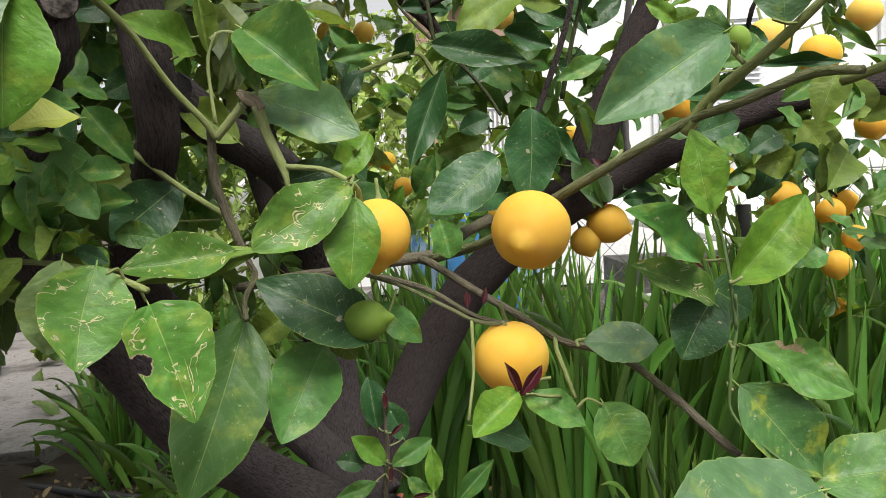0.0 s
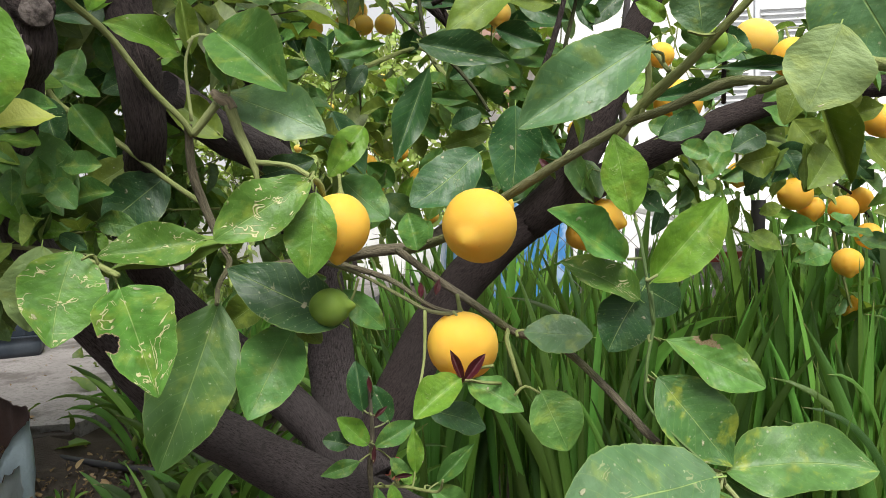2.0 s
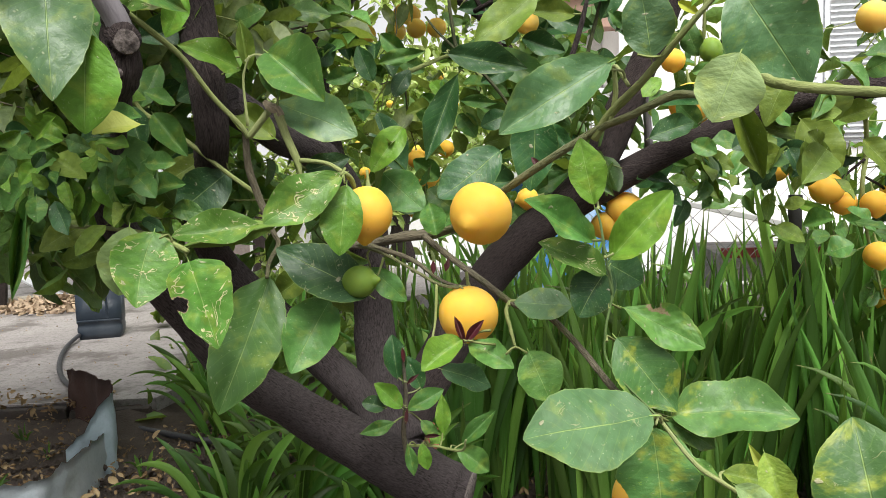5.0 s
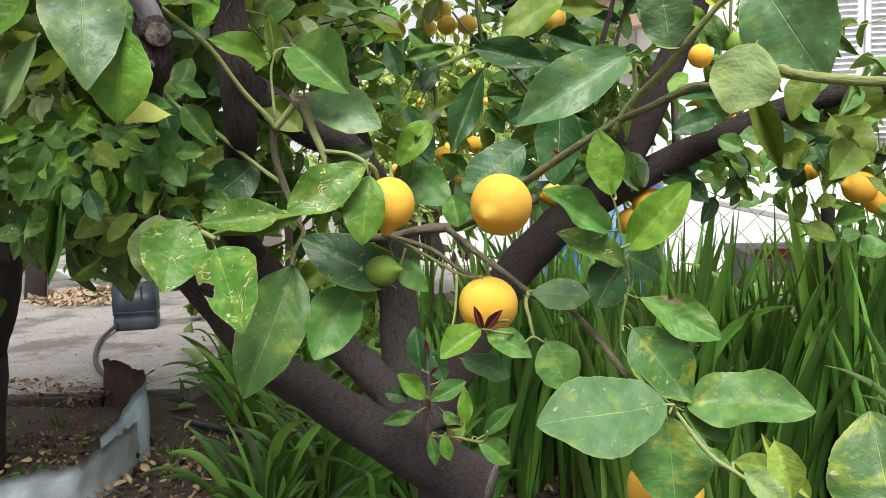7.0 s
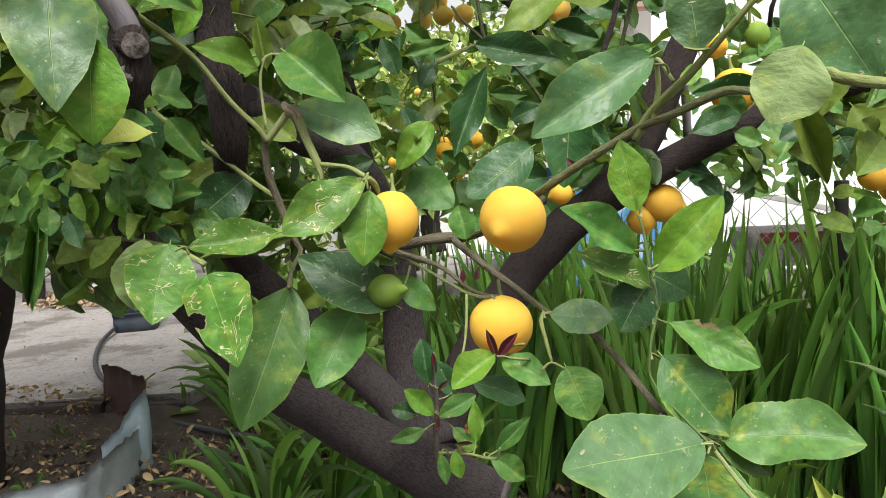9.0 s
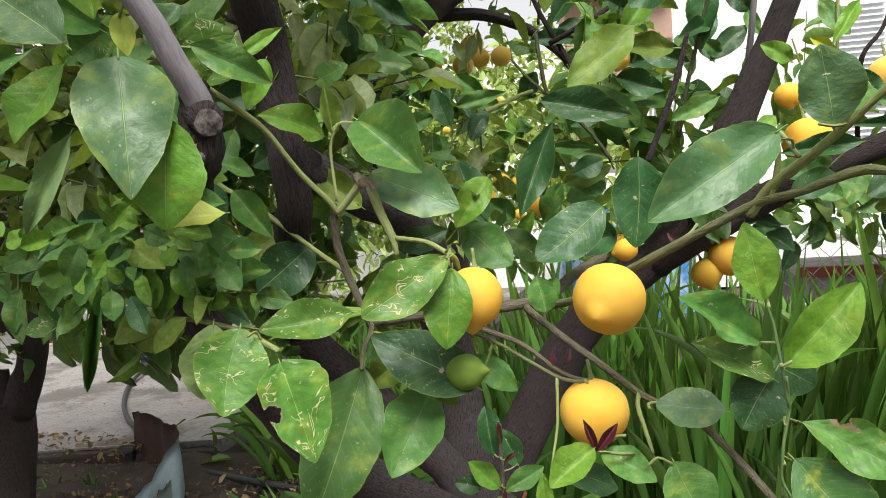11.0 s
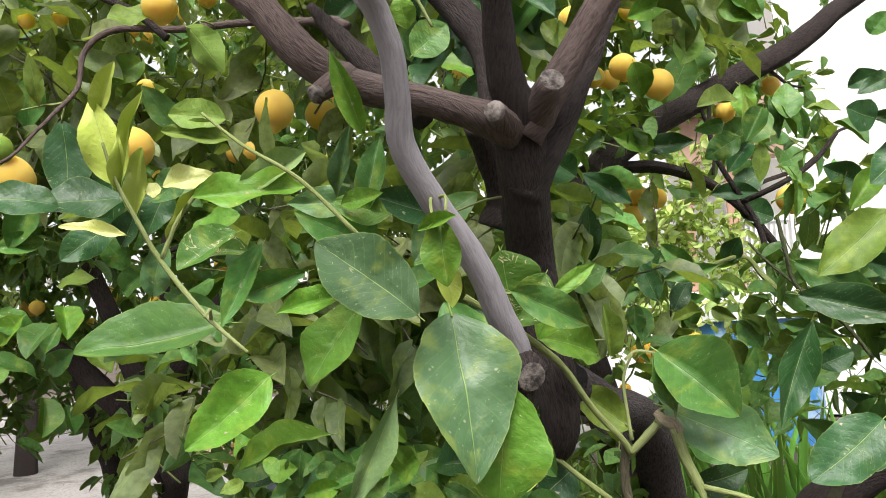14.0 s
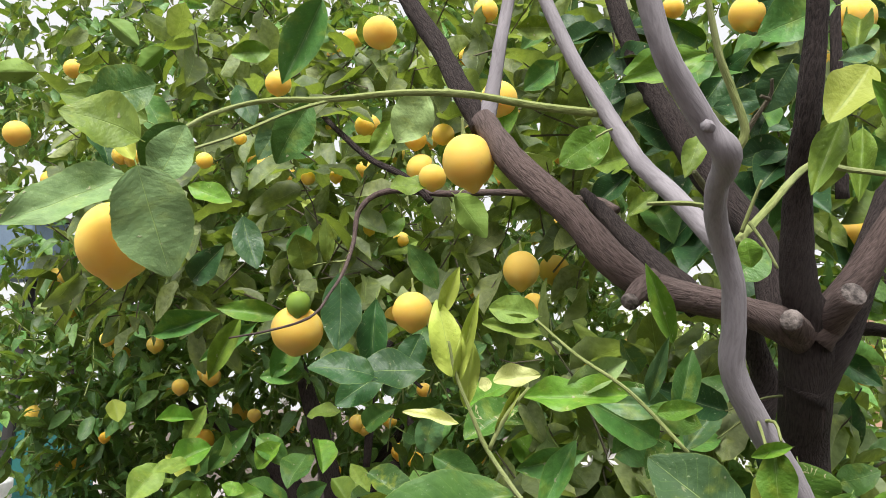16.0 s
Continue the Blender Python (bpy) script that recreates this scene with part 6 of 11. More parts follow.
# leaves of the upper crown
leaf(lemon_tree, "bright", 0, (-1.052, 0.692, 1.855), (-1.096, 0.651, 1.841), (0.702, -0.671, -0.240), 0.036)
leaf(lemon_tree, "grey", 1, (-0.774, 0.430, 1.608), (-0.793, 0.410, 1.551), (0.719, -0.695, -0.013), 0.032)
leaf(lemon_tree, "bright", 2, (-0.343, 0.439, 1.593), (-0.402, 0.395, 1.561), (0.624, -0.778, -0.072), 0.026)
leaf(lemon_tree, "bright", 0, (-0.502, 0.713, 1.642), (-0.565, 0.705, 1.609), (0.199, -0.968, -0.151), 0.052, belly=0.5, full=0.5, fold=0.1)
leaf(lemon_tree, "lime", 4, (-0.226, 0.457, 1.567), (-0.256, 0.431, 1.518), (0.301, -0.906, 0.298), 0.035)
leaf(lemon_tree, "olive", 5, (-0.246, 0.476, 1.538), (-0.273, 0.457, 1.467), (0.135, -0.967, 0.215), 0.025)
leaf(lemon_tree, "olive", 6, (-0.231, 0.591, 1.567), (-0.239, 0.581, 1.494), (-0.003, -0.991, 0.137), 0.024)
leaf(lemon_tree, "bright", 7, (-0.204, 0.457, 1.514), (-0.225, 0.418, 1.538), (0.324, -0.618, -0.716), 0.020)
leaf(lemon_tree, "grey", 8, (-0.220, 0.478, 1.589), (-0.247, 0.445, 1.571), (0.722, -0.683, 0.116), 0.016)
leaf(lemon_tree, "grey", 9, (-0.413, 0.515, 1.311), (-0.390, 0.491, 1.364), (0.016, -0.910, -0.415), 0.015)
leaf(lemon_tree, "dark", 10, (-0.373, 0.694, 1.308), (-0.439, 0.634, 1.330), (0.678, -0.734, 0.039), 0.039)
leaf(lemon_tree, "mid", 11, (-0.438, 0.664, 1.276), (-0.498, 0.603, 1.316), (0.698, -0.715, -0.040), 0.051)
leaf(lemon_tree, "bright", 12, (-0.402, 0.499, 1.302), (-0.363, 0.494, 1.307), (-0.140, -0.981, 0.135), 0.018)
leaf(lemon_tree, "mid", 13, (-0.472, 0.494, 1.276), (-0.499, 0.473, 1.207), (0.287, -0.943, 0.166), 0.023)
leaf(lemon_tree, "bright", 14, (-0.393, 0.474, 1.230), (-0.429, 0.437, 1.218), (0.575, -0.695, 0.431), 0.022)
leaf(lemon_tree, "dark", 15, (-0.289, 1.165, 1.415), (-0.219, 1.188, 1.363), (0.271, -0.960, -0.069), 0.039)
leaf(lemon_tree, "dark", 16, (-0.264, 0.984, 1.266), (-0.260, 0.947, 1.335), (-0.034, -0.884, -0.466), 0.035)
leaf(lemon_tree, "mid", 17, (-0.244, 0.992, 1.271), (-0.181, 1.001, 1.270), (0.133, -0.968, 0.211), 0.036)
leaf(lemon_tree, "mid", 18, (-0.281, 0.869, 1.234), (-0.234, 0.866, 1.251), (-0.139, -0.972, 0.191), 0.037)
leaf(lemon_tree, "dark", 19, (-0.941, 0.770, 1.500), (-0.939, 0.775, 1.382), (0.592, -0.806, -0.024), 0.062)
leaf(lemon_tree, "dark", 20, (-0.920, 0.843, 1.473), (-0.924, 0.847, 1.346), (0.549, -0.835, -0.045), 0.050)
leaf(lemon_tree, "bright", 21, (-0.978, 0.690, 1.424), (-1.052, 0.629, 1.432), (0.636, -0.767, 0.082), 0.034)
leaf(lemon_tree, "olive", 22, (-1.047, 0.678, 1.425), (-1.084, 0.660, 1.328), (0.628, -0.773, -0.088), 0.034)
leaf(lemon_tree, "mid", 23, (-1.099, 0.896, 1.355), (-1.153, 0.849, 1.346), (0.632, -0.759, 0.154), 0.038)
leaf(lemon_tree, "mid", 24, (-1.151, 0.836, 1.260), (-1.205, 0.803, 1.186), (0.511, -0.860, 0.002), 0.041)
leaf(lemon_tree, "mid", 25, (-1.141, 0.844, 1.246), (-1.082, 0.859, 1.205), (0.462, -0.807, 0.369), 0.041)
leaf(lemon_tree, "lime", 26, (-1.235, 0.814, 1.173), (-1.266, 0.768, 1.210), (0.864, -0.491, 0.108), 0.039)
leaf(lemon_tree, "bright", 27, (-1.162, 0.794, 1.170), (-1.114, 0.796, 1.163), (0.107, -0.889, 0.446), 0.024)
leaf(lemon_tree, "bright", 28, (-1.188, 0.789, 1.134), (-1.185, 0.759, 1.174), (0.864, -0.365, -0.347), 0.031)
leaf(lemon_tree, "olive", 29, (-0.958, 0.706, 1.495), (-0.955, 0.674, 1.541), (0.694, -0.574, -0.435), 0.044)
leaf(lemon_tree, "olive", 30, (-0.928, 0.719, 1.504), (-0.915, 0.689, 1.565), (0.587, -0.668, -0.458), 0.023)
leaf(lemon_tree, "dark", 31, (-0.967, 0.577, 1.544), (-0.939, 0.585, 1.470), (0.629, -0.761, 0.158), 0.041)
leaf(lemon_tree, "dark", 32, (-1.034, 0.564, 1.457), (-0.980, 0.558, 1.498), (0.273, -0.837, -0.475), 0.039)
leaf(lemon_tree, "mid", 33, (-1.171, 0.625, 1.392), (-1.059, 0.650, 1.425), (0.234, -0.970, -0.072), 0.038)
leaf(lemon_tree, "mid", 34, (-1.096, 0.768, 1.426), (-1.168, 0.725, 1.360), (0.535, -0.844, -0.036), 0.031)
leaf(lemon_tree, "olive", 35, (-1.332, 0.910, 1.293), (-1.357, 0.891, 1.221), (0.634, -0.773, -0.023), 0.036)
leaf(lemon_tree, "lime", 36, (-1.665, 0.973, 1.298), (-1.640, 0.973, 1.252), (0.679, -0.630, 0.377), 0.041)
leaf(lemon_tree, "mid", 37, (-0.994, 0.959, 1.303), (-1.014, 0.915, 1.357), (0.775, -0.597, -0.207), 0.042)
leaf(lemon_tree, "mid", 38, (-1.101, 0.880, 1.421), (-1.135, 0.859, 1.343), (0.575, -0.818, -0.025), 0.047)
leaf(lemon_tree, "dark", 39, (-0.859, 0.886, 1.418), (-0.885, 0.867, 1.346), (0.482, -0.874, 0.057), 0.047)
leaf(lemon_tree, "mid", 40, (-0.831, 0.883, 1.489), (-0.858, 0.833, 1.553), (0.654, -0.702, -0.281), 0.039)
leaf(lemon_tree, "bright", 41, (-0.924, 0.920, 1.627), (-0.959, 0.889, 1.587), (0.628, -0.776, 0.053), 0.043)
leaf(lemon_tree, "olive", 42, (-0.933, 0.879, 1.787), (-0.960, 0.858, 1.722), (0.622, -0.783, -0.004), 0.037)
leaf(lemon_tree, "olive", 43, (-0.394, 0.723, 1.634), (-0.412, 0.705, 1.574), (0.275, -0.941, 0.197), 0.027)
leaf(lemon_tree, "olive", 44, (-0.321, 0.885, 1.581), (-0.343, 0.841, 1.624), (0.329, -0.745, -0.580), 0.033)
leaf(lemon_tree, "dark", 0, (0.223, 1.278, 1.435), (0.135, 1.238, 1.368), (0.179, -0.927, 0.328), 0.065)
leaf(lemon_tree, "dark", 1, (0.137, 1.257, 1.476), (0.252, 1.265, 1.439), (0.037, -0.994, -0.102), 0.033)
leaf(lemon_tree, "dark", 2, (0.265, 1.289, 1.416), (0.242, 1.265, 1.291), (-0.220, -0.950, 0.223), 0.050)
leaf(lemon_tree, "olive", 3, (0.136, 1.157, 1.317), (0.031, 1.113, 1.230), (0.119, -0.936, 0.332), 0.068)
leaf(lemon_tree, "olive", 4, (0.200, 1.224, 1.288), (0.112, 1.183, 1.291), (0.430, -0.897, 0.100), 0.041)
leaf(lemon_tree, "dark", 5, (0.106, 1.203, 1.248), (0.181, 1.201, 1.221), (0.003, -0.997, 0.076), 0.040)
leaf(lemon_tree, "dark", 6, (0.188, 1.268, 1.535), (0.131, 1.234, 1.508), (0.412, -0.882, 0.227), 0.031)
leaf(lemon_tree, "dark", 7, (0.309, 1.350, 1.489), (0.261, 1.317, 1.532), (0.160, -0.861, -0.483), 0.040)
leaf(lemon_tree, "dark", 8, (0.267, 1.291, 1.334), (0.208, 1.257, 1.307), (0.331, -0.861, 0.386), 0.031)
leaf(lemon_tree, "dark", 9, (0.318, 1.301, 1.456), (0.281, 1.273, 1.382), (-0.113, -0.909, 0.401), 0.038)
leaf(lemon_tree, "dark", 10, (-0.256, 1.475, 1.271), (-0.291, 1.444, 1.360), (0.263, -0.939, -0.222), 0.042)
leaf(lemon_tree, "mid", 11, (-0.271, 1.471, 1.283), (-0.196, 1.469, 1.242), (0.063, -0.986, 0.152), 0.042)
leaf(lemon_tree, "dark", 12, (-0.290, 1.364, 1.256), (-0.346, 1.329, 1.268), (0.531, -0.845, 0.060), 0.036)
leaf(lemon_tree, "mid", 13, (-0.135, 1.607, 1.259), (-0.201, 1.570, 1.297), (0.454, -0.887, -0.086), 0.045)
leaf(lemon_tree, "dark", 14, (-0.066, 1.521, 1.271), (-0.042, 1.505, 1.317), (-0.197, -0.956, -0.219), 0.042)
leaf(lemon_tree, "olive", 15, (0.037, 1.746, 1.520), (0.007, 1.716, 1.643), (-0.009, -0.970, -0.242), 0.043)
leaf(lemon_tree, "mid", 16, (0.124, 1.767, 1.540), (0.114, 1.743, 1.611), (-0.074, -0.940, -0.333), 0.032)
leaf(lemon_tree, "dark", 17, (-0.080, 1.823, 1.443), (0.036, 1.830, 1.439), (0.066, -0.997, 0.050), 0.042)
leaf(lemon_tree, "bright", 18, (-0.188, 1.589, 1.524), (-0.265, 1.549, 1.548), (0.423, -0.897, -0.129), 0.046)
leaf(lemon_tree, "dark", 19, (-0.311, 1.252, 1.425), (-0.360, 1.219, 1.471), (0.406, -0.890, -0.210), 0.058)
part("twig", tube("twig", [(0.220, 1.219, 1.309, 0.0038), (0.209, 1.217, 1.268, 0.0047), (0.193, 1.214, 1.218, 0.0051), (0.166, 1.209, 1.151, 0.0051), (0.149, 1.205, 1.110, 0.0051)], BARK, 7, rough=0.08), lemon_tree)
part("twig", tube("twig", [(0.169, 1.665, 1.524, 0.0047), (0.119, 1.654, 1.467, 0.0053), (0.048, 1.638, 1.425, 0.0059), (-0.021, 1.673, 1.401, 0.0061)], BARK, 7, rough=0.08), lemon_tree)
part("twig", tube("twig", [(-0.065, 1.811, 1.666, 0.0053), (-0.061, 1.815, 1.533, 0.0060), (0.019, 1.838, 1.368, 0.0066), (0.043, 1.846, 1.234, 0.0073)], BARK, 7, rough=0.08), lemon_tree)
part("twig", tube("twig", [(-0.154, 1.490, 1.242, 0.0055), (-0.044, 1.516, 1.280, 0.0044), (-0.003, 1.526, 1.238, 0.0055), (0.062, 1.492, 1.161, 0.0064)], TWIG_GREEN, 7, rough=0.08), lemon_tree)
# leaves before the pool
leaf(lemon_tree, "dark", 0, (0.074, 1.020, 1.047), (-0.017, 0.973, 0.982), (0.162, -0.896, 0.414), 0.073)
leaf(lemon_tree, "mid", 1, (0.028, 1.352, 1.260), (0.163, 1.358, 1.176), (0.060, -0.998, 0.026), 0.065)
leaf(lemon_tree, "olive", 2, (0.241, 1.505, 1.249), (0.126, 1.458, 1.259), (0.384, -0.921, 0.062), 0.053)
leaf(lemon_tree, "mid", 3, (0.007, 1.392, 1.153), (0.097, 1.391, 1.126), (0.032, -0.989, 0.143), 0.033)
leaf(lemon_tree, "dark", 4, (0.190, 1.484, 1.111), (0.261, 1.472, 0.987), (-0.057, -0.997, 0.061), 0.053)
leaf(lemon_tree, "bright", 5, (0.255, 1.398, 1.137), (0.322, 1.393, 1.131), (-0.060, -0.986, 0.158), 0.037)
leaf(lemon_tree, "olive", 6, (0.253, 1.506, 1.217), (0.301, 1.498, 1.238), (-0.208, -0.973, 0.102), 0.044)
leaf(lemon_tree, "mid", 7, (0.086, 1.663, 1.084), (0.001, 1.621, 1.054), (0.320, -0.880, 0.350), 0.057)
leaf(lemon_tree, "bright", 8, (0.077, 1.761, 1.034), (0.163, 1.764, 1.079), (-0.078, -0.974, 0.211), 0.056)
leaf(lemon_tree, "olive", 9, (-0.006, 1.642, 1.090), (0.098, 1.648, 1.118), (0.003, -0.980, 0.199), 0.057)
leaf(lemon_tree, "mid", 10, (-0.060, 1.727, 1.005), (-0.018, 1.721, 1.091), (-0.098, -0.995, -0.014), 0.053)
leaf(lemon_tree, "mid", 11, (0.174, 1.888, 1.052), (0.092, 1.844, 0.991), (0.167, -0.891, 0.422), 0.064)
leaf(lemon_tree, "bright", 12, (-0.032, 1.939, 0.994), (-0.069, 1.904, 0.921), (0.084, -0.919, 0.386), 0.054)
leaf(lemon_tree, "dark", 13, (-0.221, 1.484, 1.025), (-0.148, 1.475, 0.934), (0.153, -0.964, 0.218), 0.074)
leaf(lemon_tree, "mid", 14, (-0.153, 1.703, 0.986), (-0.063, 1.700, 0.919), (0.126, -0.967, 0.221), 0.065)
leaf(lemon_tree, "olive", 15, (0.183, 1.640, 1.169), (0.226, 1.625, 1.085), (-0.101, -0.986, 0.132), 0.055)
leaf(lemon_tree, "mid", 16, (0.152, 1.584, 1.212), (0.212, 1.575, 1.163), (-0.072, -0.992, 0.104), 0.047)
leaf(lemon_tree, "dark", 17, (0.197, 1.683, 0.981), (0.250, 1.673, 0.944), (-0.046, -0.977, 0.209), 0.050)
leaf(lemon_tree, "mid", 18, (-0.140, 1.811, 1.012), (-0.201, 1.779, 1.063), (0.438, -0.898, -0.038), 0.057)
leaf(lemon_tree, "bright", 19, (-0.130, 1.809, 0.952), (-0.093, 1.803, 1.030), (-0.087, -0.995, -0.044), 0.038)
leaf(lemon_tree, "bright", 20, (0.053, 1.953, 0.904), (0.110, 1.950, 0.972), (-0.181, -0.977, 0.113), 0.046)
leaf(lemon_tree, "mid", 21, (0.030, 2.053, 0.941), (-0.041, 2.018, 0.976), (0.470, -0.881, 0.062), 0.063)
leaf(lemon_tree, "dark", 0, (0.093, 1.093, 1.000), (-0.004, 1.063, 0.994), (0.270, -0.937, 0.222), 0.058)
leaf(lemon_tree, "mid", 1, (0.097, 1.443, 0.970), (0.186, 1.435, 1.017), (-0.157, -0.979, 0.132), 0.043)
leaf(lemon_tree, "dark", 2, (0.176, 1.500, 0.961), (0.109, 1.479, 1.020), (0.273, -0.961, -0.032), 0.049)
leaf(lemon_tree, "mid", 3, (0.226, 1.557, 0.982), (0.155, 1.534, 1.031), (0.289, -0.957, -0.020), 0.046)
leaf(lemon_tree, "bright", 4, (-0.109, 1.184, 1.103), (-0.162, 1.152, 1.026), (0.247, -0.944, 0.219), 0.053)
leaf(lemon_tree, "mid", 5, (-0.157, 1.223, 1.022), (-0.080, 1.204, 0.955), (0.050, -0.943, 0.328), 0.078)
leaf(lemon_tree, "dark", 6, (0.238, 1.561, 1.017), (0.189, 1.531, 0.960), (0.098, -0.915, 0.391), 0.045)
leaf(lemon_tree, "mid", 7, (0.123, 1.641, 0.896), (0.056, 1.619, 0.950), (0.322, -0.946, 0.022), 0.048)
leaf(lemon_tree, "dark", 8, (0.345, 1.668, 0.977), (0.431, 1.659, 1.024), (-0.191, -0.965, 0.178), 0.053)
leaf(lemon_tree, "mid", 9, (0.426, 1.779, 1.013), (0.489, 1.767, 1.043), (-0.250, -0.956, 0.152), 0.051)
leaf(lemon_tree, "dark", 0, (0.263, 1.486, 1.330), (0.293, 1.477, 1.414), (-0.128, -0.990, -0.060), 0.053)
leaf(lemon_tree, "dark", 1, (0.246, 1.482, 1.316), (0.119, 1.437, 1.305), (0.330, -0.940, 0.086), 0.050)
leaf(lemon_tree, "mid", 2, (0.222, 1.421, 1.234), (0.111, 1.380, 1.244), (0.351, -0.934, 0.060), 0.054)
leaf(lemon_tree, "dark", 3, (0.262, 1.478, 1.207), (0.263, 1.461, 1.265), (-0.107, -0.957, -0.271), 0.059)
leaf(lemon_tree, "dark", 4, (0.364, 1.508, 1.364), (0.293, 1.470, 1.307), (0.215, -0.916, 0.338), 0.043)
leaf(lemon_tree, "mid", 5, (0.311, 1.494, 1.309), (0.278, 1.469, 1.338), (0.330, -0.873, -0.360), 0.030)
leaf(lemon_tree, "dark", 6, (0.319, 1.492, 1.250), (0.298, 1.463, 1.199), (0.017, -0.882, 0.471), 0.042)
leaf(lemon_tree, "mid", 7, (0.365, 0.984, 1.169), (0.344, 0.963, 1.215), (-0.023, -0.906, -0.424), 0.032)
leaf(lemon_tree, "olive", 8, (0.354, 0.731, 1.224), (0.425, 0.723, 1.208), (-0.114, -0.993, -0.016), 0.032)
leaf(lemon_tree, "yellow", 9, (0.328, 0.931, 1.236), (0.354, 0.914, 1.214), (-0.407, -0.890, 0.206), 0.014)
leaf(lemon_tree, "dark", 10, (0.286, 0.914, 1.099), (0.382, 0.912, 1.108), (-0.032, -0.983, 0.182), 0.027)
leaf(lemon_tree, "mid", 11, (0.384, 1.084, 1.076), (0.345, 1.058, 1.112), (0.310, -0.901, -0.305), 0.035)
leaf(lemon_tree, "mid", 12, (0.416, 0.995, 1.177), (0.380, 0.965, 1.147), (0.192, -0.803, 0.564), 0.033)
leaf(lemon_tree, "dark", 13, (0.413, 1.047, 1.207), (0.439, 1.028, 1.156), (-0.307, -0.932, 0.191), 0.037)
leaf(lemon_tree, "mid", 14, (0.423, 0.995, 1.161), (0.452, 0.979, 1.146), (-0.394, -0.901, 0.182), 0.019)
leaf(lemon_tree, "bright", 15, (0.338, 1.183, 1.164), (0.307, 1.155, 1.134), (0.202, -0.811, 0.549), 0.029)
leaf(lemon_tree, "mid", 16, (0.350, 1.184, 1.141), (0.315, 1.155, 1.120), (0.331, -0.790, 0.516), 0.026)
leaf(lemon_tree, "dark", 17, (0.488, 1.103, 1.063), (0.433, 1.070, 1.042), (0.288, -0.815, 0.502), 0.040)
leaf(lemon_tree, "mid", 18, (0.389, 1.185, 1.054), (0.427, 1.171, 1.035), (-0.249, -0.941, 0.228), 0.034)
leaf(lemon_tree, "mid", 19, (0.356, 0.991, 1.292), (0.385, 0.973, 1.242), (-0.311, -0.936, 0.162), 0.028)
leaf(lemon_tree, "bright", 20, (0.372, 0.890, 1.267), (0.335, 0.860, 1.218), (0.071, -0.865, 0.496), 0.019)
leaf(lemon_tree, "dark", 21, (0.168, 1.472, 1.394), (0.104, 1.442, 1.427), (0.338, -0.920, -0.196), 0.054)
leaf(lemon_tree, "bright", 22, (0.171, 1.372, 1.403), (0.122, 1.337, 1.339), (0.228, -0.920, 0.320), 0.044)
leaf(lemon_tree, "dark", 23, (0.371, 1.511, 1.392), (0.326, 1.485, 1.434), (0.198, -0.914, -0.354), 0.043)
leaf(lemon_tree, "mid", 24, (0.365, 1.510, 1.392), (0.381, 1.489, 1.343), (-0.257, -0.918, 0.301), 0.028)
leaf(lemon_tree, "bright", 0, (0.015, 1.909, 1.712), (0.032, 1.901, 1.617), (-0.100, -0.993, 0.066), 0.057)
leaf(lemon_tree, "mid", 1, (0.084, 1.992, 1.602), (0.133, 1.982, 1.658), (-0.161, -0.986, -0.035), 0.040)
leaf(lemon_tree, "mid", 2, (0.125, 2.004, 1.614), (0.146, 1.986, 1.664), (-0.243, -0.940, -0.238), 0.029)
leaf(lemon_tree, "mid", 3, (0.184, 2.025, 1.589), (0.195, 2.003, 1.643), (-0.242, -0.918, -0.316), 0.024)
leaf(lemon_tree, "mid", 4, (0.194, 2.031, 1.546), (0.180, 2.003, 1.585), (0.019, -0.811, -0.584), 0.053)
leaf(lemon_tree, "mid", 5, (0.098, 2.003, 1.524), (0.157, 1.999, 1.544), (-0.090, -0.994, 0.069), 0.068)
leaf(lemon_tree, "dark", 6, (-0.015, 1.972, 1.460), (0.054, 1.969, 1.509), (-0.091, -0.994, 0.068), 0.068)
leaf(lemon_tree, "dark", 7, (0.035, 1.978, 1.584), (-0.025, 1.944, 1.514), (0.159, -0.933, 0.323), 0.054)
leaf(lemon_tree, "mid", 8, (-0.032, 1.957, 1.588), (0.037, 1.954, 1.628), (-0.052, -0.998, 0.027), 0.068)
leaf(lemon_tree, "olive", 9, (0.106, 1.997, 1.636), (0.048, 1.960, 1.593), (0.307, -0.892, 0.332), 0.055)
leaf(lemon_tree, "mid", 10, (0.129, 2.015, 1.493), (0.171, 2.010, 1.460), (-0.092, -0.995, 0.044), 0.049)
leaf(lemon_tree, "bright", 11, (0.163, 1.978, 1.429), (0.230, 1.980, 1.409), (0.039, -0.998, 0.048), 0.045)
leaf(lemon_tree, "dark", 12, (-0.005, 1.979, 1.417), (0.072, 1.984, 1.389), (0.089, -0.995, 0.053), 0.068)
leaf(lemon_tree, "mid", 13, (-0.157, 1.805, 1.669), (-0.098, 1.794, 1.779), (-0.022, -0.996, -0.087), 0.076)
leaf(lemon_tree, "mid", 14, (-0.231, 1.779, 1.700), (-0.142, 1.787, 1.703), (0.081, -0.995, -0.049), 0.052)
leaf(lemon_tree, "dark", 15, (-0.229, 1.791, 1.566), (-0.102, 1.810, 1.568), (0.148, -0.989, 0.023), 0.052)
leaf(lemon_tree, "mid", 16, (-0.099, 1.869, 1.760), (-0.042, 1.861, 1.832), (-0.038, -0.995, -0.088), 0.079)
leaf(lemon_tree, "mid", 17, (-0.011, 1.942, 1.854), (-0.046, 1.904, 1.933), (0.064, -0.909, -0.412), 0.080)
leaf(lemon_tree, "mid", 18, (-0.143, 1.795, 1.855), (-0.204, 1.753, 1.878), (0.455, -0.831, -0.320), 0.077)
leaf(lemon_tree, "bright", 19, (-0.078, 1.934, 1.689), (-0.023, 1.929, 1.709), (-0.082, -0.996, -0.044), 0.041)
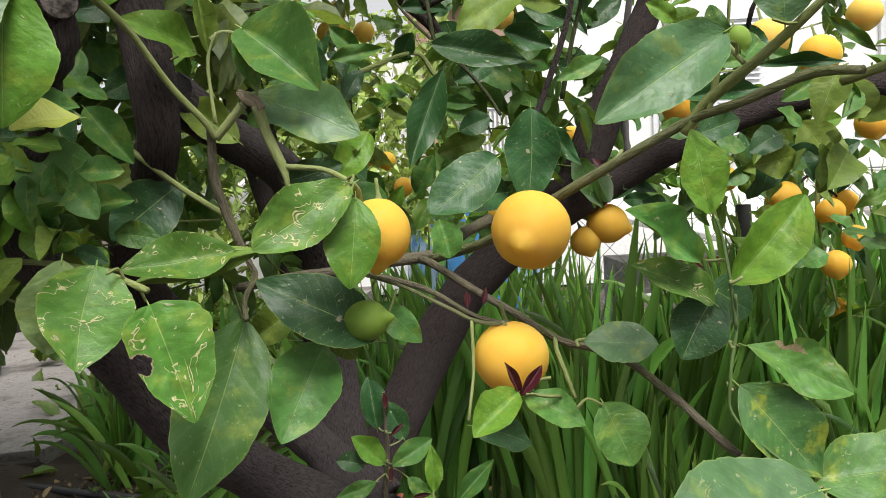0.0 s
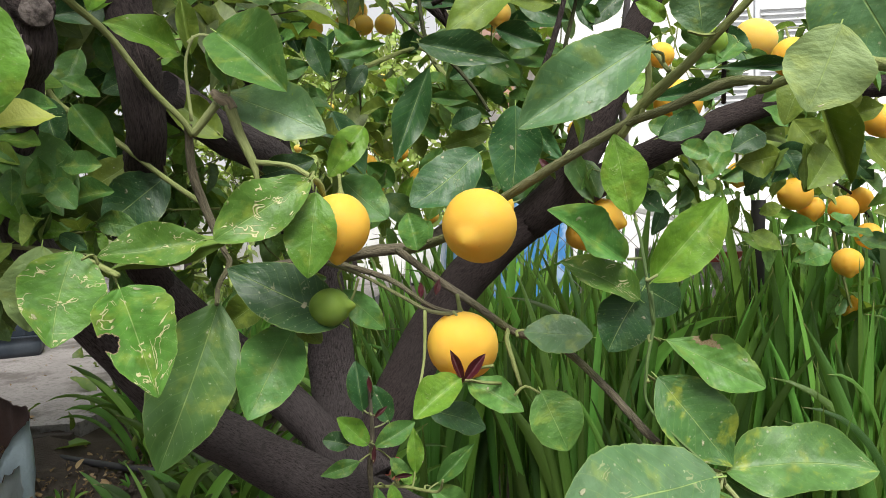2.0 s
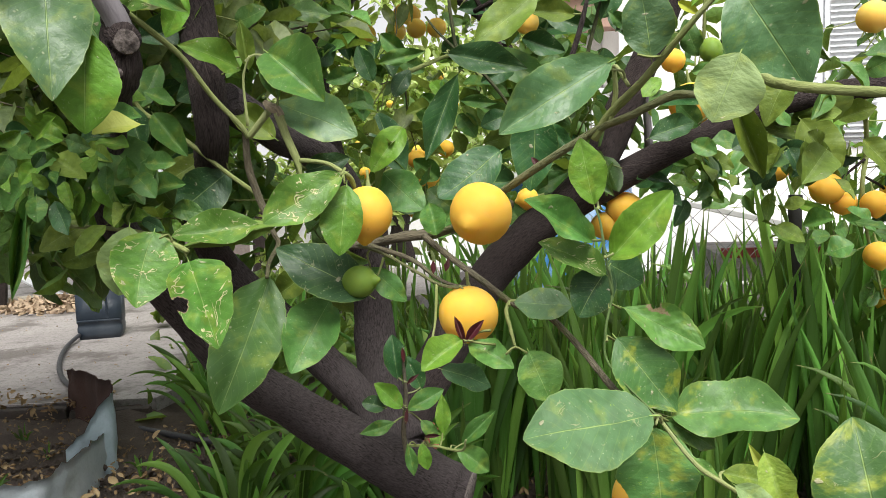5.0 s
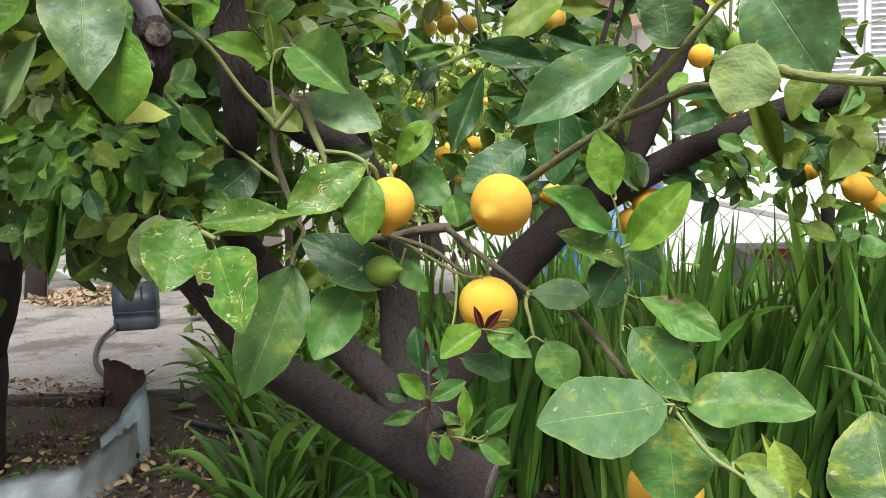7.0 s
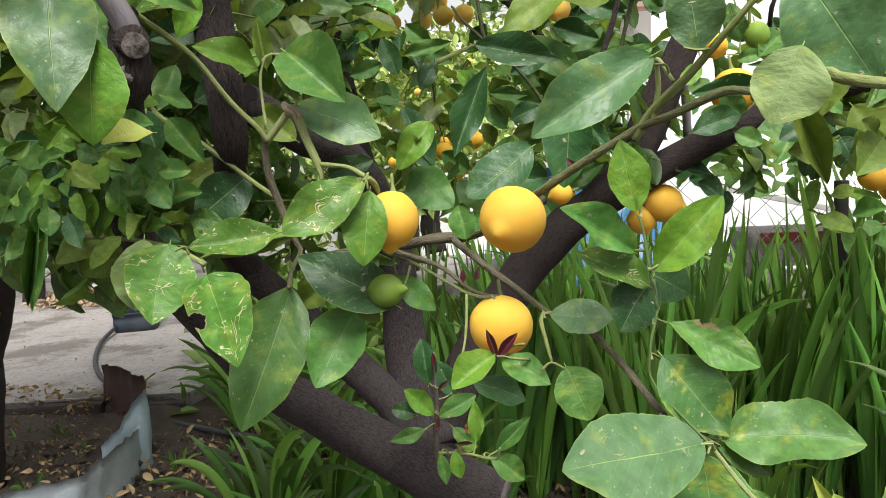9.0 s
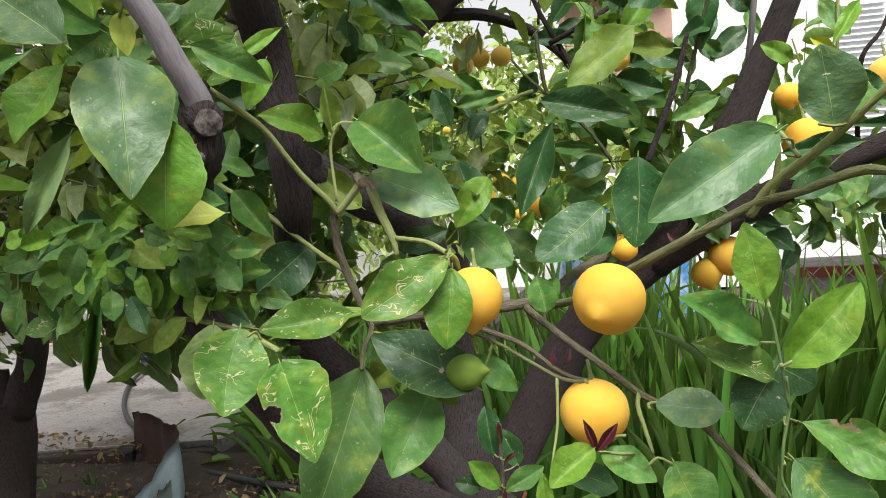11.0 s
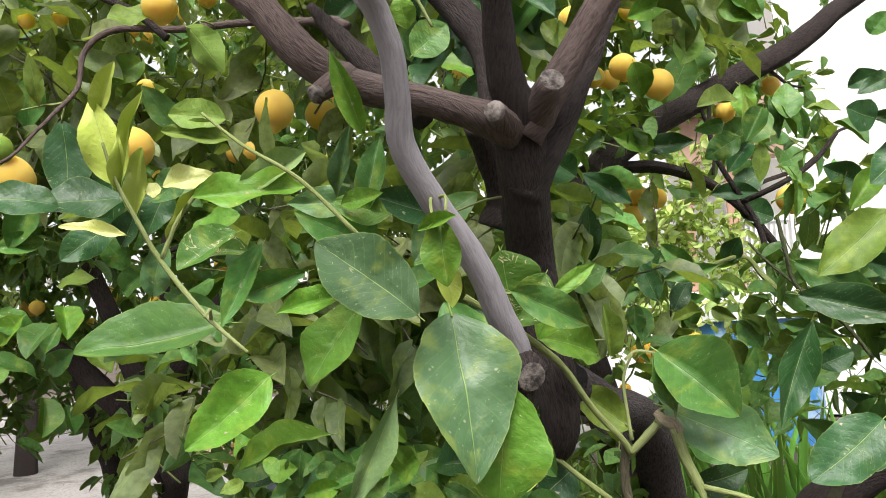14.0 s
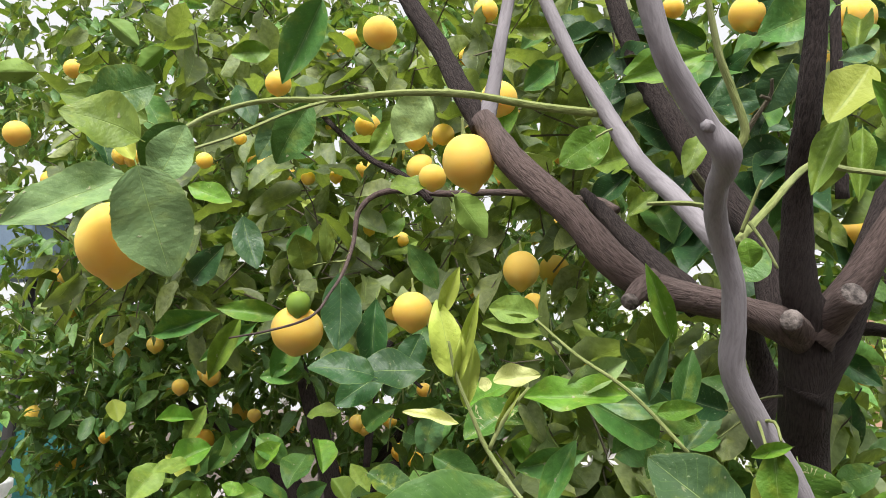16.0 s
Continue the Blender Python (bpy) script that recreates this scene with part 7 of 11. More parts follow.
leaf(lemon_tree, "dark", 20, (0.121, 1.274, 1.525), (0.170, 1.267, 1.540), (-0.135, -0.991, 0.003), 0.031)
leaf(lemon_tree, "dark", 21, (0.147, 1.234, 1.463), (0.107, 1.200, 1.477), (0.561, -0.769, -0.305), 0.050)
leaf(lemon_tree, "mid", 22, (0.186, 1.391, 1.639), (0.212, 1.375, 1.669), (-0.332, -0.922, -0.200), 0.037)
part("twig", tube("twig", [(-0.029, 1.958, 1.452, 0.0056), (0.067, 1.986, 1.484, 0.0056), (0.163, 2.013, 1.518, 0.0049), (0.236, 2.031, 1.591, 0.0042), (0.290, 2.047, 1.606, 0.0028)], BARK, 6, rough=0.1), lemon_tree)
part("twig", tube("twig", [(0.063, 1.961, 1.776, 0.0056), (0.107, 1.978, 1.739, 0.0042), (0.132, 1.988, 1.716, 0.0035), (0.167, 2.000, 1.707, 0.0028)], BARK, 6, rough=0.1), lemon_tree)
part("twig", tube("twig", [(-0.080, 1.904, 1.668, 0.0049), (-0.057, 1.939, 1.573, 0.0042), (-0.063, 1.943, 1.503, 0.0035)], BARK, 6, rough=0.1), lemon_tree)
part("twig", tube("twig", [(0.378, 0.988, 1.333, 0.0022), (0.373, 0.981, 1.244, 0.0022), (0.374, 0.997, 1.181, 0.0023)], TWIG_GREEN, 6, rough=0.1), lemon_tree)
part("twig", tube("twig", [(0.449, 0.999, 1.298, 0.0022), (0.428, 0.992, 1.248, 0.0026), (0.401, 0.984, 1.213, 0.0030), (0.409, 1.033, 1.159, 0.0035), (0.423, 1.083, 1.107, 0.0037)], BARK, 7, rough=0.1), lemon_tree)
lemon(lemon_tree, (0.117, 2.005, 1.434), 0.073, (0.013, -0.221, -0.975), 0)
lemon(lemon_tree, (-0.024, 1.943, 1.658), 0.053, (0.013, -0.221, -0.975), 0)
lemon(lemon_tree, (0.094, 2.027, 1.729), 0.049, (0.013, -0.221, -0.975), 0)
lemon(lemon_tree, (-0.219, 1.718, 1.722), 0.054, (0.013, -0.221, -0.975), 0)
lemon(lemon_tree, (0.490, 1.154, 1.203), 0.066, (0.005, -0.356, -0.934), 0)
# larger leaves of the crown
leaf(lemon_tree, "dark", 0, (-0.479, 1.137, 1.781), (-0.477, 1.132, 1.709), (-0.159, 0.985, -0.067), 0.040)
leaf(lemon_tree, "olive", 1, (-0.483, 1.342, 2.085), (-0.559, 1.297, 2.004), (0.301, -0.926, 0.228), 0.065)
leaf(lemon_tree, "mid", 2, (-1.487, 0.807, 1.903), (-1.435, 0.837, 1.804), (0.638, -0.763, 0.108), 0.062)
leaf(lemon_tree, "olive", 3, (-0.352, 1.206, 1.958), (-0.395, 1.177, 1.890), (0.424, -0.897, 0.124), 0.041)
leaf(lemon_tree, "bright", 4, (-1.126, 0.623, 1.617), (-1.054, 0.646, 1.588), (0.405, -0.858, 0.317), 0.039)
leaf(lemon_tree, "dark", 5, (-1.590, 0.775, 2.077), (-1.521, 0.804, 2.017), (-0.214, 0.953, 0.216), 0.046)
leaf(lemon_tree, "grey", 6, (-0.448, 1.078, 1.800), (-0.352, 1.109, 1.791), (0.320, -0.929, 0.184), 0.061)
leaf(lemon_tree, "lime", 7, (-1.282, 0.577, 1.732), (-1.226, 0.600, 1.666), (0.650, -0.698, 0.299), 0.046)
leaf(lemon_tree, "dark", 8, (-1.470, 0.693, 1.802), (-1.431, 0.712, 1.715), (0.834, -0.485, 0.263), 0.055)
leaf(lemon_tree, "olive", 9, (-0.810, 0.835, 1.839), (-0.752, 0.859, 1.774), (0.501, -0.856, 0.127), 0.051)
leaf(lemon_tree, "mid", 10, (-0.359, 1.010, 1.830), (-0.307, 1.022, 1.802), (0.176, 0.748, 0.639), 0.033)
leaf(lemon_tree, "olive", 11, (-1.078, 1.138, 1.662), (-1.076, 1.140, 1.563), (0.542, -0.840, -0.009), 0.058)
leaf(lemon_tree, "bright", 12, (-0.564, 1.368, 2.001), (-0.456, 1.410, 1.971), (0.238, -0.883, -0.404), 0.060)
leaf(lemon_tree, "dark", 13, (-1.308, 0.881, 1.923), (-1.270, 0.899, 1.838), (0.672, -0.726, 0.142), 0.052)
leaf(lemon_tree, "grey", 14, (-1.024, 1.143, 1.912), (-1.126, 1.073, 1.875), (0.407, -0.812, 0.418), 0.089)
leaf(lemon_tree, "lime", 15, (-0.433, 1.000, 1.923), (-0.448, 0.985, 1.856), (-0.582, 0.812, -0.048), 0.037)
leaf(lemon_tree, "dark", 16, (-0.385, 1.109, 1.806), (-0.322, 1.128, 1.771), (0.240, -0.965, -0.110), 0.041)
leaf(lemon_tree, "olive", 17, (-0.923, 0.970, 1.593), (-0.973, 0.927, 1.564), (0.558, -0.799, 0.226), 0.037)
leaf(lemon_tree, "mid", 18, (-1.213, 0.937, 2.042), (-1.128, 0.963, 2.030), (0.300, -0.950, 0.082), 0.047)
leaf(lemon_tree, "olive", 19, (-0.406, 1.050, 1.691), (-0.354, 1.061, 1.667), (0.292, -0.931, 0.219), 0.035)
leaf(lemon_tree, "bright", 20, (-1.554, 0.896, 2.060), (-1.596, 0.864, 2.001), (-0.845, 0.267, 0.463), 0.044)
leaf(lemon_tree, "dark", 21, (-0.758, 1.300, 1.755), (-0.673, 1.323, 1.752), (0.252, -0.867, 0.431), 0.057)
leaf(lemon_tree, "grey", 22, (-0.976, 1.232, 2.034), (-0.904, 1.261, 1.982), (0.299, -0.948, -0.109), 0.047)
leaf(lemon_tree, "lime", 23, (-0.426, 1.014, 1.687), (-0.352, 1.037, 1.659), (0.199, -0.942, -0.269), 0.042)
leaf(lemon_tree, "dark", 24, (-0.725, 1.330, 1.856), (-0.702, 1.346, 1.750), (0.406, -0.913, -0.044), 0.063)
leaf(lemon_tree, "olive", 25, (-1.532, 0.869, 1.680), (-1.603, 0.824, 1.610), (-0.759, 0.416, 0.501), 0.062)
leaf(lemon_tree, "mid", 26, (-0.895, 1.302, 1.917), (-0.992, 1.232, 1.891), (0.609, -0.738, -0.290), 0.057)
leaf(lemon_tree, "olive", 27, (-0.413, 1.281, 1.655), (-0.318, 1.316, 1.626), (0.411, -0.863, 0.293), 0.066)
leaf(lemon_tree, "bright", 28, (-0.733, 0.874, 1.811), (-0.718, 0.880, 1.727), (0.475, -0.880, 0.026), 0.048)
leaf(lemon_tree, "dark", 29, (-0.220, 1.437, 1.884), (-0.218, 1.438, 1.794), (-0.018, -1.000, -0.003), 0.050)
leaf(lemon_tree, "grey", 30, (-0.629, 1.445, 1.759), (-0.556, 1.469, 1.729), (-0.105, 0.886, 0.452), 0.043)
leaf(lemon_tree, "lime", 31, (-0.322, 1.379, 1.956), (-0.236, 1.405, 1.946), (0.308, -0.912, 0.271), 0.061)
leaf(lemon_tree, "dark", 32, (-0.510, 1.330, 1.826), (-0.435, 1.360, 1.779), (0.470, -0.856, 0.214), 0.061)
leaf(lemon_tree, "olive", 33, (-1.403, 0.607, 1.847), (-1.358, 0.625, 1.780), (0.680, -0.678, 0.280), 0.042)
leaf(lemon_tree, "mid", 34, (-1.105, 0.886, 1.617), (-1.116, 0.878, 1.534), (0.633, -0.774, -0.003), 0.049)
leaf(lemon_tree, "olive", 35, (-0.779, 0.830, 1.625), (-0.727, 0.851, 1.559), (0.007, 0.950, 0.312), 0.050)
leaf(lemon_tree, "bright", 36, (-0.506, 1.118, 1.620), (-0.430, 1.143, 1.591), (0.422, -0.807, 0.412), 0.058)
leaf(lemon_tree, "dark", 37, (-0.633, 1.335, 2.100), (-0.558, 1.369, 2.033), (0.191, -0.944, -0.270), 0.055)
leaf(lemon_tree, "grey", 38, (-1.153, 1.110, 1.706), (-1.068, 1.137, 1.690), (0.280, -0.952, -0.125), 0.042)
leaf(lemon_tree, "lime", 39, (-1.156, 0.926, 1.675), (-1.079, 0.950, 1.652), (0.336, -0.932, 0.136), 0.040)
leaf(lemon_tree, "dark", 40, (-1.481, 0.581, 1.852), (-1.539, 0.529, 1.840), (-0.654, 0.636, 0.410), 0.041)
leaf(lemon_tree, "olive", 41, (-0.838, 0.928, 1.649), (-0.790, 0.942, 1.605), (0.410, -0.896, 0.171), 0.035)
leaf(lemon_tree, "mid", 42, (-1.080, 1.060, 1.904), (-1.146, 1.020, 1.825), (0.445, -0.892, 0.079), 0.063)
leaf(lemon_tree, "olive", 43, (-0.805, 0.801, 1.640), (-0.851, 0.758, 1.620), (0.489, -0.734, 0.471), 0.041)
leaf(lemon_tree, "dark", 0, (-0.665, 0.562, 1.341), (-0.724, 0.508, 1.336), (0.534, -0.623, 0.572), 0.049)
leaf(lemon_tree, "dark", 1, (-0.838, 0.753, 1.350), (-0.891, 0.713, 1.300), (0.547, -0.833, 0.085), 0.046)
leaf(lemon_tree, "grey", 2, (-0.690, 0.807, 1.314), (-0.690, 0.796, 1.264), (0.357, -0.913, 0.198), 0.032)
leaf(lemon_tree, "dark", 3, (-0.842, 0.763, 1.318), (-0.804, 0.749, 1.363), (0.002, -0.957, -0.289), 0.034)
leaf(lemon_tree, "mined", 4, (-0.664, 0.664, 1.294), (-0.598, 0.677, 1.292), (0.181, -0.860, 0.477), 0.037)
leaf(lemon_tree, "blotched", 5, (-0.672, 0.609, 1.344), (-0.615, 0.610, 1.372), (-0.080, -0.980, 0.182), 0.035)
leaf(lemon_tree, "mid", 6, (-0.385, 0.706, 1.249), (-0.424, 0.664, 1.238), (0.362, -0.545, 0.756), 0.031)
leaf(lemon_tree, "bright", 7, (-0.674, 0.829, 1.277), (-0.627, 0.844, 1.226), (0.602, -0.718, 0.348), 0.046)
leaf(lemon_tree, "grey", 8, (-0.391, 0.750, 1.315), (-0.423, 0.722, 1.266), (0.199, -0.901, 0.386), 0.036)
leaf(lemon_tree, "mid", 9, (-0.670, 0.829, 1.205), (-0.600, 0.839, 1.227), (0.050, -0.965, 0.257), 0.038)
leaf(lemon_tree, "mined", 10, (-0.493, 0.654, 1.315), (-0.436, 0.659, 1.326), (0.025, -0.948, 0.319), 0.032)
leaf(lemon_tree, "blotched", 11, (-0.450, 0.633, 1.344), (-0.459, 0.597, 1.375), (0.708, -0.556, -0.435), 0.024)
leaf(lemon_tree, "mid", 12, (-0.584, 0.900, 1.358), (-0.594, 0.891, 1.281), (0.274, -0.958, 0.085), 0.049)
leaf(lemon_tree, "bright", 13, (-0.467, 0.846, 1.296), (-0.414, 0.855, 1.282), (0.271, -0.811, 0.519), 0.035)
leaf(lemon_tree, "grey", 14, (-0.733, 0.686, 1.247), (-0.702, 0.666, 1.304), (0.142, -0.903, -0.405), 0.037)
leaf(lemon_tree, "mid", 15, (-0.746, 0.735, 1.241), (-0.680, 0.756, 1.208), (0.417, -0.858, 0.299), 0.041)
leaf(lemon_tree, "mined", 16, (-0.587, 0.636, 1.306), (-0.633, 0.597, 1.268), (0.201, -0.795, 0.572), 0.045)
leaf(lemon_tree, "blotched", 17, (-0.649, 0.640, 1.229), (-0.641, 0.631, 1.188), (0.457, -0.849, 0.266), 0.028)
leaf(lemon_tree, "mid", 18, (-0.765, 0.853, 1.223), (-0.737, 0.857, 1.176), (0.618, -0.720, 0.316), 0.036)
leaf(lemon_tree, "bright", 19, (-0.681, 0.689, 1.306), (-0.621, 0.691, 1.336), (-0.191, -0.884, 0.427), 0.044)
leaf(lemon_tree, "grey", 20, (-0.452, 0.939, 1.338), (-0.437, 0.909, 1.395), (-0.126, -0.898, -0.422), 0.038)
leaf(lemon_tree, "mid", 21, (-0.446, 0.834, 1.306), (-0.381, 0.834, 1.354), (-0.015, -1.000, 0.027), 0.044)
leaf(lemon_tree, "mined", 22, (-0.436, 0.693, 1.275), (-0.452, 0.670, 1.238), (0.219, -0.869, 0.444), 0.026)
leaf(lemon_tree, "blotched", 23, (-0.842, 0.729, 1.213), (-0.778, 0.749, 1.180), (0.501, -0.617, 0.607), 0.046)
leaf(lemon_tree, "mid", 24, (-0.405, 0.849, 1.278), (-0.454, 0.802, 1.264), (0.472, -0.676, 0.565), 0.034)
leaf(lemon_tree, "dark", 25, (-0.699, 0.513, 1.330), (-0.744, 0.462, 1.342), (0.718, -0.525, 0.458), 0.041)
leaf(lemon_tree, "mid", 0, (-0.612, 0.877, 1.133), (-0.604, 0.852, 1.067), (0.577, -0.731, 0.363), 0.035)
leaf(lemon_tree, "dark", 1, (-0.660, 0.862, 1.032), (-0.710, 0.829, 0.998), (0.322, -0.866, 0.382), 0.044)
leaf(lemon_tree, "bright", 2, (-0.279, 0.879, 1.200), (-0.290, 0.852, 1.157), (0.464, -0.795, 0.392), 0.024)
leaf(lemon_tree, "mid", 3, (-0.654, 0.822, 1.039), (-0.706, 0.790, 1.021), (0.460, -0.861, 0.215), 0.037)
leaf(lemon_tree, "mined", 4, (-0.676, 0.857, 0.939), (-0.714, 0.829, 0.929), (0.401, -0.725, 0.560), 0.033)
leaf(lemon_tree, "dark", 5, (-0.695, 0.971, 0.938), (-0.617, 0.960, 0.888), (0.252, -0.780, 0.572), 0.043)
leaf(lemon_tree, "mid", 6, (-0.550, 0.959, 0.963), (-0.586, 0.925, 0.903), (0.502, -0.847, 0.175), 0.042)
leaf(lemon_tree, "dark", 7, (-0.388, 1.053, 1.254), (-0.333, 1.037, 1.198), (0.202, -0.871, 0.449), 0.039)
leaf(lemon_tree, "bright", 8, (-0.433, 0.930, 0.970), (-0.411, 0.908, 0.917), (0.381, -0.784, 0.490), 0.030)
leaf(lemon_tree, "mid", 9, (-0.520, 0.929, 1.032), (-0.460, 0.915, 0.987), (0.307, -0.715, 0.629), 0.038)
leaf(lemon_tree, "mined", 10, (-0.414, 1.057, 1.061), (-0.462, 1.021, 1.003), (0.464, -0.872, 0.152), 0.044)
leaf(lemon_tree, "dark", 11, (-0.672, 1.008, 0.949), (-0.594, 1.000, 0.927), (0.044, -0.876, 0.481), 0.036)
leaf(lemon_tree, "mid", 12, (-0.592, 0.779, 1.015), (-0.628, 0.750, 1.001), (0.430, -0.765, 0.479), 0.031)
leaf(lemon_tree, "dark", 13, (-0.699, 0.864, 0.983), (-0.666, 0.845, 0.936), (0.432, -0.692, 0.579), 0.028)
leaf(lemon_tree, "bright", 14, (-0.390, 0.915, 0.890), (-0.391, 0.887, 0.826), (0.397, -0.847, 0.354), 0.038)
leaf(lemon_tree, "mid", 15, (-0.740, 0.997, 1.086), (-0.714, 0.973, 1.011), (0.542, -0.728, 0.420), 0.042)
leaf(lemon_tree, "mined", 16, (-0.566, 1.029, 0.940), (-0.482, 1.023, 0.922), (0.067, -0.804, 0.590), 0.043)
leaf(lemon_tree, "dark", 17, (-0.557, 0.788, 1.012), (-0.593, 0.760, 1.002), (0.505, -0.772, 0.386), 0.028)
leaf(lemon_tree, "mid", 18, (-0.592, 0.855, 1.202), (-0.639, 0.824, 1.185), (0.414, -0.828, 0.377), 0.038)
leaf(lemon_tree, "dark", 19, (-0.512, 1.042, 1.142), (-0.500, 1.017, 1.077), (0.445, -0.806, 0.390), 0.035)
leaf(lemon_tree, "bright", 20, (-0.380, 1.009, 1.228), (-0.317, 0.994, 1.168), (0.110, -0.930, 0.351), 0.042)
leaf(lemon_tree, "mid", 21, (-0.388, 0.852, 1.180), (-0.403, 0.822, 1.119), (0.411, -0.855, 0.316), 0.036)
# leaves against the white wall
leaf(lemon_tree, "dark", 0, (0.288, 1.636, 1.377), (0.318, 1.622, 1.317), (-0.238, -0.965, 0.106), 0.026)
leaf(lemon_tree, "mid", 1, (0.272, 1.274, 1.210), (0.194, 1.261, 1.177), (0.085, -0.981, 0.176), 0.036)
leaf(lemon_tree, "dark", 2, (0.339, 0.837, 1.123), (0.441, 0.827, 1.122), (-0.094, -0.993, 0.077), 0.016)
leaf(lemon_tree, "olive", 3, (0.458, 0.877, 1.122), (0.424, 0.863, 1.064), (-0.313, -0.865, 0.393), 0.041)
leaf(lemon_tree, "mid", 4, (0.465, 0.922, 1.187), (0.519, 0.909, 1.142), (-0.304, -0.948, -0.097), 0.017)
leaf(lemon_tree, "dark", 5, (0.632, 1.619, 1.114), (0.663, 1.603, 1.029), (-0.332, -0.942, 0.056), 0.035)
leaf(lemon_tree, "mid", 6, (0.729, 1.618, 1.085), (0.789, 1.610, 1.116), (-0.249, -0.937, 0.246), 0.029)
leaf(lemon_tree, "dark", 7, (0.968, 1.917, 1.048), (1.038, 1.909, 1.080), (-0.235, -0.928, 0.290), 0.042)
leaf(lemon_tree, "dark", 8, (0.979, 1.916, 1.035), (1.032, 1.902, 0.980), (-0.261, -0.965, -0.015), 0.039)
leaf(lemon_tree, "olive", 9, (0.518, 1.915, 1.049), (0.568, 1.901, 0.993), (-0.174, -0.981, 0.085), 0.034)
leaf(lemon_tree, "olive", 10, (0.833, 1.914, 1.014), (0.877, 1.900, 0.956), (-0.269, -0.963, 0.026), 0.044)
leaf(lemon_tree, "olive", 11, (0.661, 1.567, 1.116), (0.717, 1.550, 1.008), (-0.278, -0.961, 0.007), 0.065)
leaf(lemon_tree, "bright", 12, (1.127, 1.920, 0.962), (1.025, 1.903, 0.921), (-0.034, -0.895, 0.445), 0.044)
leaf(lemon_tree, "bright", 13, (0.858, 1.906, 0.893), (0.748, 1.894, 0.919), (0.137, -0.979, 0.152), 0.030)
leaf(lemon_tree, "bright", 14, (0.775, 1.847, 0.821), (0.688, 1.838, 0.863), (0.140, -0.987, 0.073), 0.038)
leaf(lemon_tree, "mid", 15, (0.936, 1.949, 0.787), (0.845, 1.936, 0.780), (0.105, -0.920, 0.377), 0.035)
leaf(lemon_tree, "grey", 16, (0.826, 2.016, 1.019), (0.844, 2.000, 0.945), (-0.324, -0.938, 0.122), 0.035)
leaf(lemon_tree, "bright", 17, (0.528, 1.908, 1.047), (0.580, 1.895, 0.989), (-0.148, -0.985, 0.093), 0.036)
leaf(lemon_tree, "mid", 18, (0.631, 1.715, 1.095), (0.563, 1.693, 0.984), (-0.211, -0.927, 0.309), 0.058)
leaf(lemon_tree, "dark", 19, (1.053, 1.973, 1.022), (1.003, 1.955, 0.952), (-0.290, -0.859, 0.421), 0.037)
leaf(lemon_tree, "dark", 20, (1.057, 2.007, 0.831), (1.094, 1.992, 0.757), (-0.313, -0.949, 0.037), 0.033)
leaf(lemon_tree, "dark", 21, (1.044, 2.012, 0.891), (0.979, 1.995, 0.835), (-0.188, -0.859, 0.476), 0.036)
leaf(lemon_tree, "dark", 22, (0.980, 1.825, 1.087), (1.029, 1.819, 1.117), (-0.281, -0.922, 0.268), 0.035)
leaf(lemon_tree, "dark", 23, (0.143, 1.270, 1.304), (0.228, 1.264, 1.270), (-0.062, -0.998, 0.003), 0.045)
leaf(lemon_tree, "mid", 24, (0.189, 1.372, 1.269), (0.131, 1.353, 1.228), (0.184, -0.965, 0.186), 0.040)
leaf(lemon_tree, "dark", 25, (0.088, 1.257, 1.210), (0.030, 1.239, 1.182), (0.225, -0.963, 0.147), 0.039)
leaf(lemon_tree, "mid", 26, (-0.005, 1.192, 1.145), (0.060, 1.187, 1.137), (-0.061, -0.992, 0.112), 0.024)
leaf(lemon_tree, "dark", 27, (0.031, 1.191, 1.098), (0.078, 1.187, 1.118), (-0.107, -0.993, 0.051), 0.037)
leaf(lemon_tree, "bright", 28, (0.366, 1.184, 1.246), (0.321, 1.172, 1.272), (0.150, -0.971, -0.186), 0.031)
leaf(lemon_tree, "mid", 29, (0.354, 0.973, 1.145), (0.388, 0.966, 1.150), (-0.196, -0.978, 0.074), 0.019)
leaf(lemon_tree, "mid", 30, (0.335, 1.168, 1.088), (0.377, 1.160, 1.072), (-0.135, -0.983, 0.123), 0.034)
leaf(lemon_tree, "dark", 31, (0.572, 1.793, 1.074), (0.637, 1.790, 1.098), (-0.111, -0.971, 0.212), 0.051)
leaf(lemon_tree, "bright", 32, (0.680, 1.401, 1.092), (0.728, 1.396, 1.104), (-0.150, -0.967, 0.207), 0.033)
leaf(lemon_tree, "olive", 33, (0.688, 1.600, 1.060), (0.706, 1.587, 1.000), (-0.301, -0.945, 0.124), 0.041)
leaf(lemon_tree, "mid", 34, (1.044, 1.933, 1.035), (0.985, 1.921, 1.078), (0.058, -0.981, -0.184), 0.049)
leaf(lemon_tree, "bright", 35, (0.605, 1.991, 1.009), (0.560, 1.980, 1.040), (0.194, -0.978, -0.079), 0.036)
leaf(lemon_tree, "bright", 36, (0.532, 1.986, 1.027), (0.500, 1.970, 0.984), (-0.047, -0.918, 0.394), 0.031)
leaf(lemon_tree, "dark", 37, (-0.291, 1.436, 1.344), (-0.263, 1.421, 1.264), (0.186, -0.953, 0.239), 0.040)
leaf(lemon_tree, "mid", 38, (-0.225, 1.331, 1.227), (-0.285, 1.313, 1.207), (0.260, -0.964, 0.057), 0.036)
leaf(lemon_tree, "dark", 39, (-0.139, 1.440, 1.239), (-0.172, 1.422, 1.183), (0.241, -0.956, 0.167), 0.038)
leaf(lemon_tree, "mid", 40, (-0.183, 1.336, 1.241), (-0.088, 1.336, 1.261), (0.005, -1.000, -0.005), 0.031)
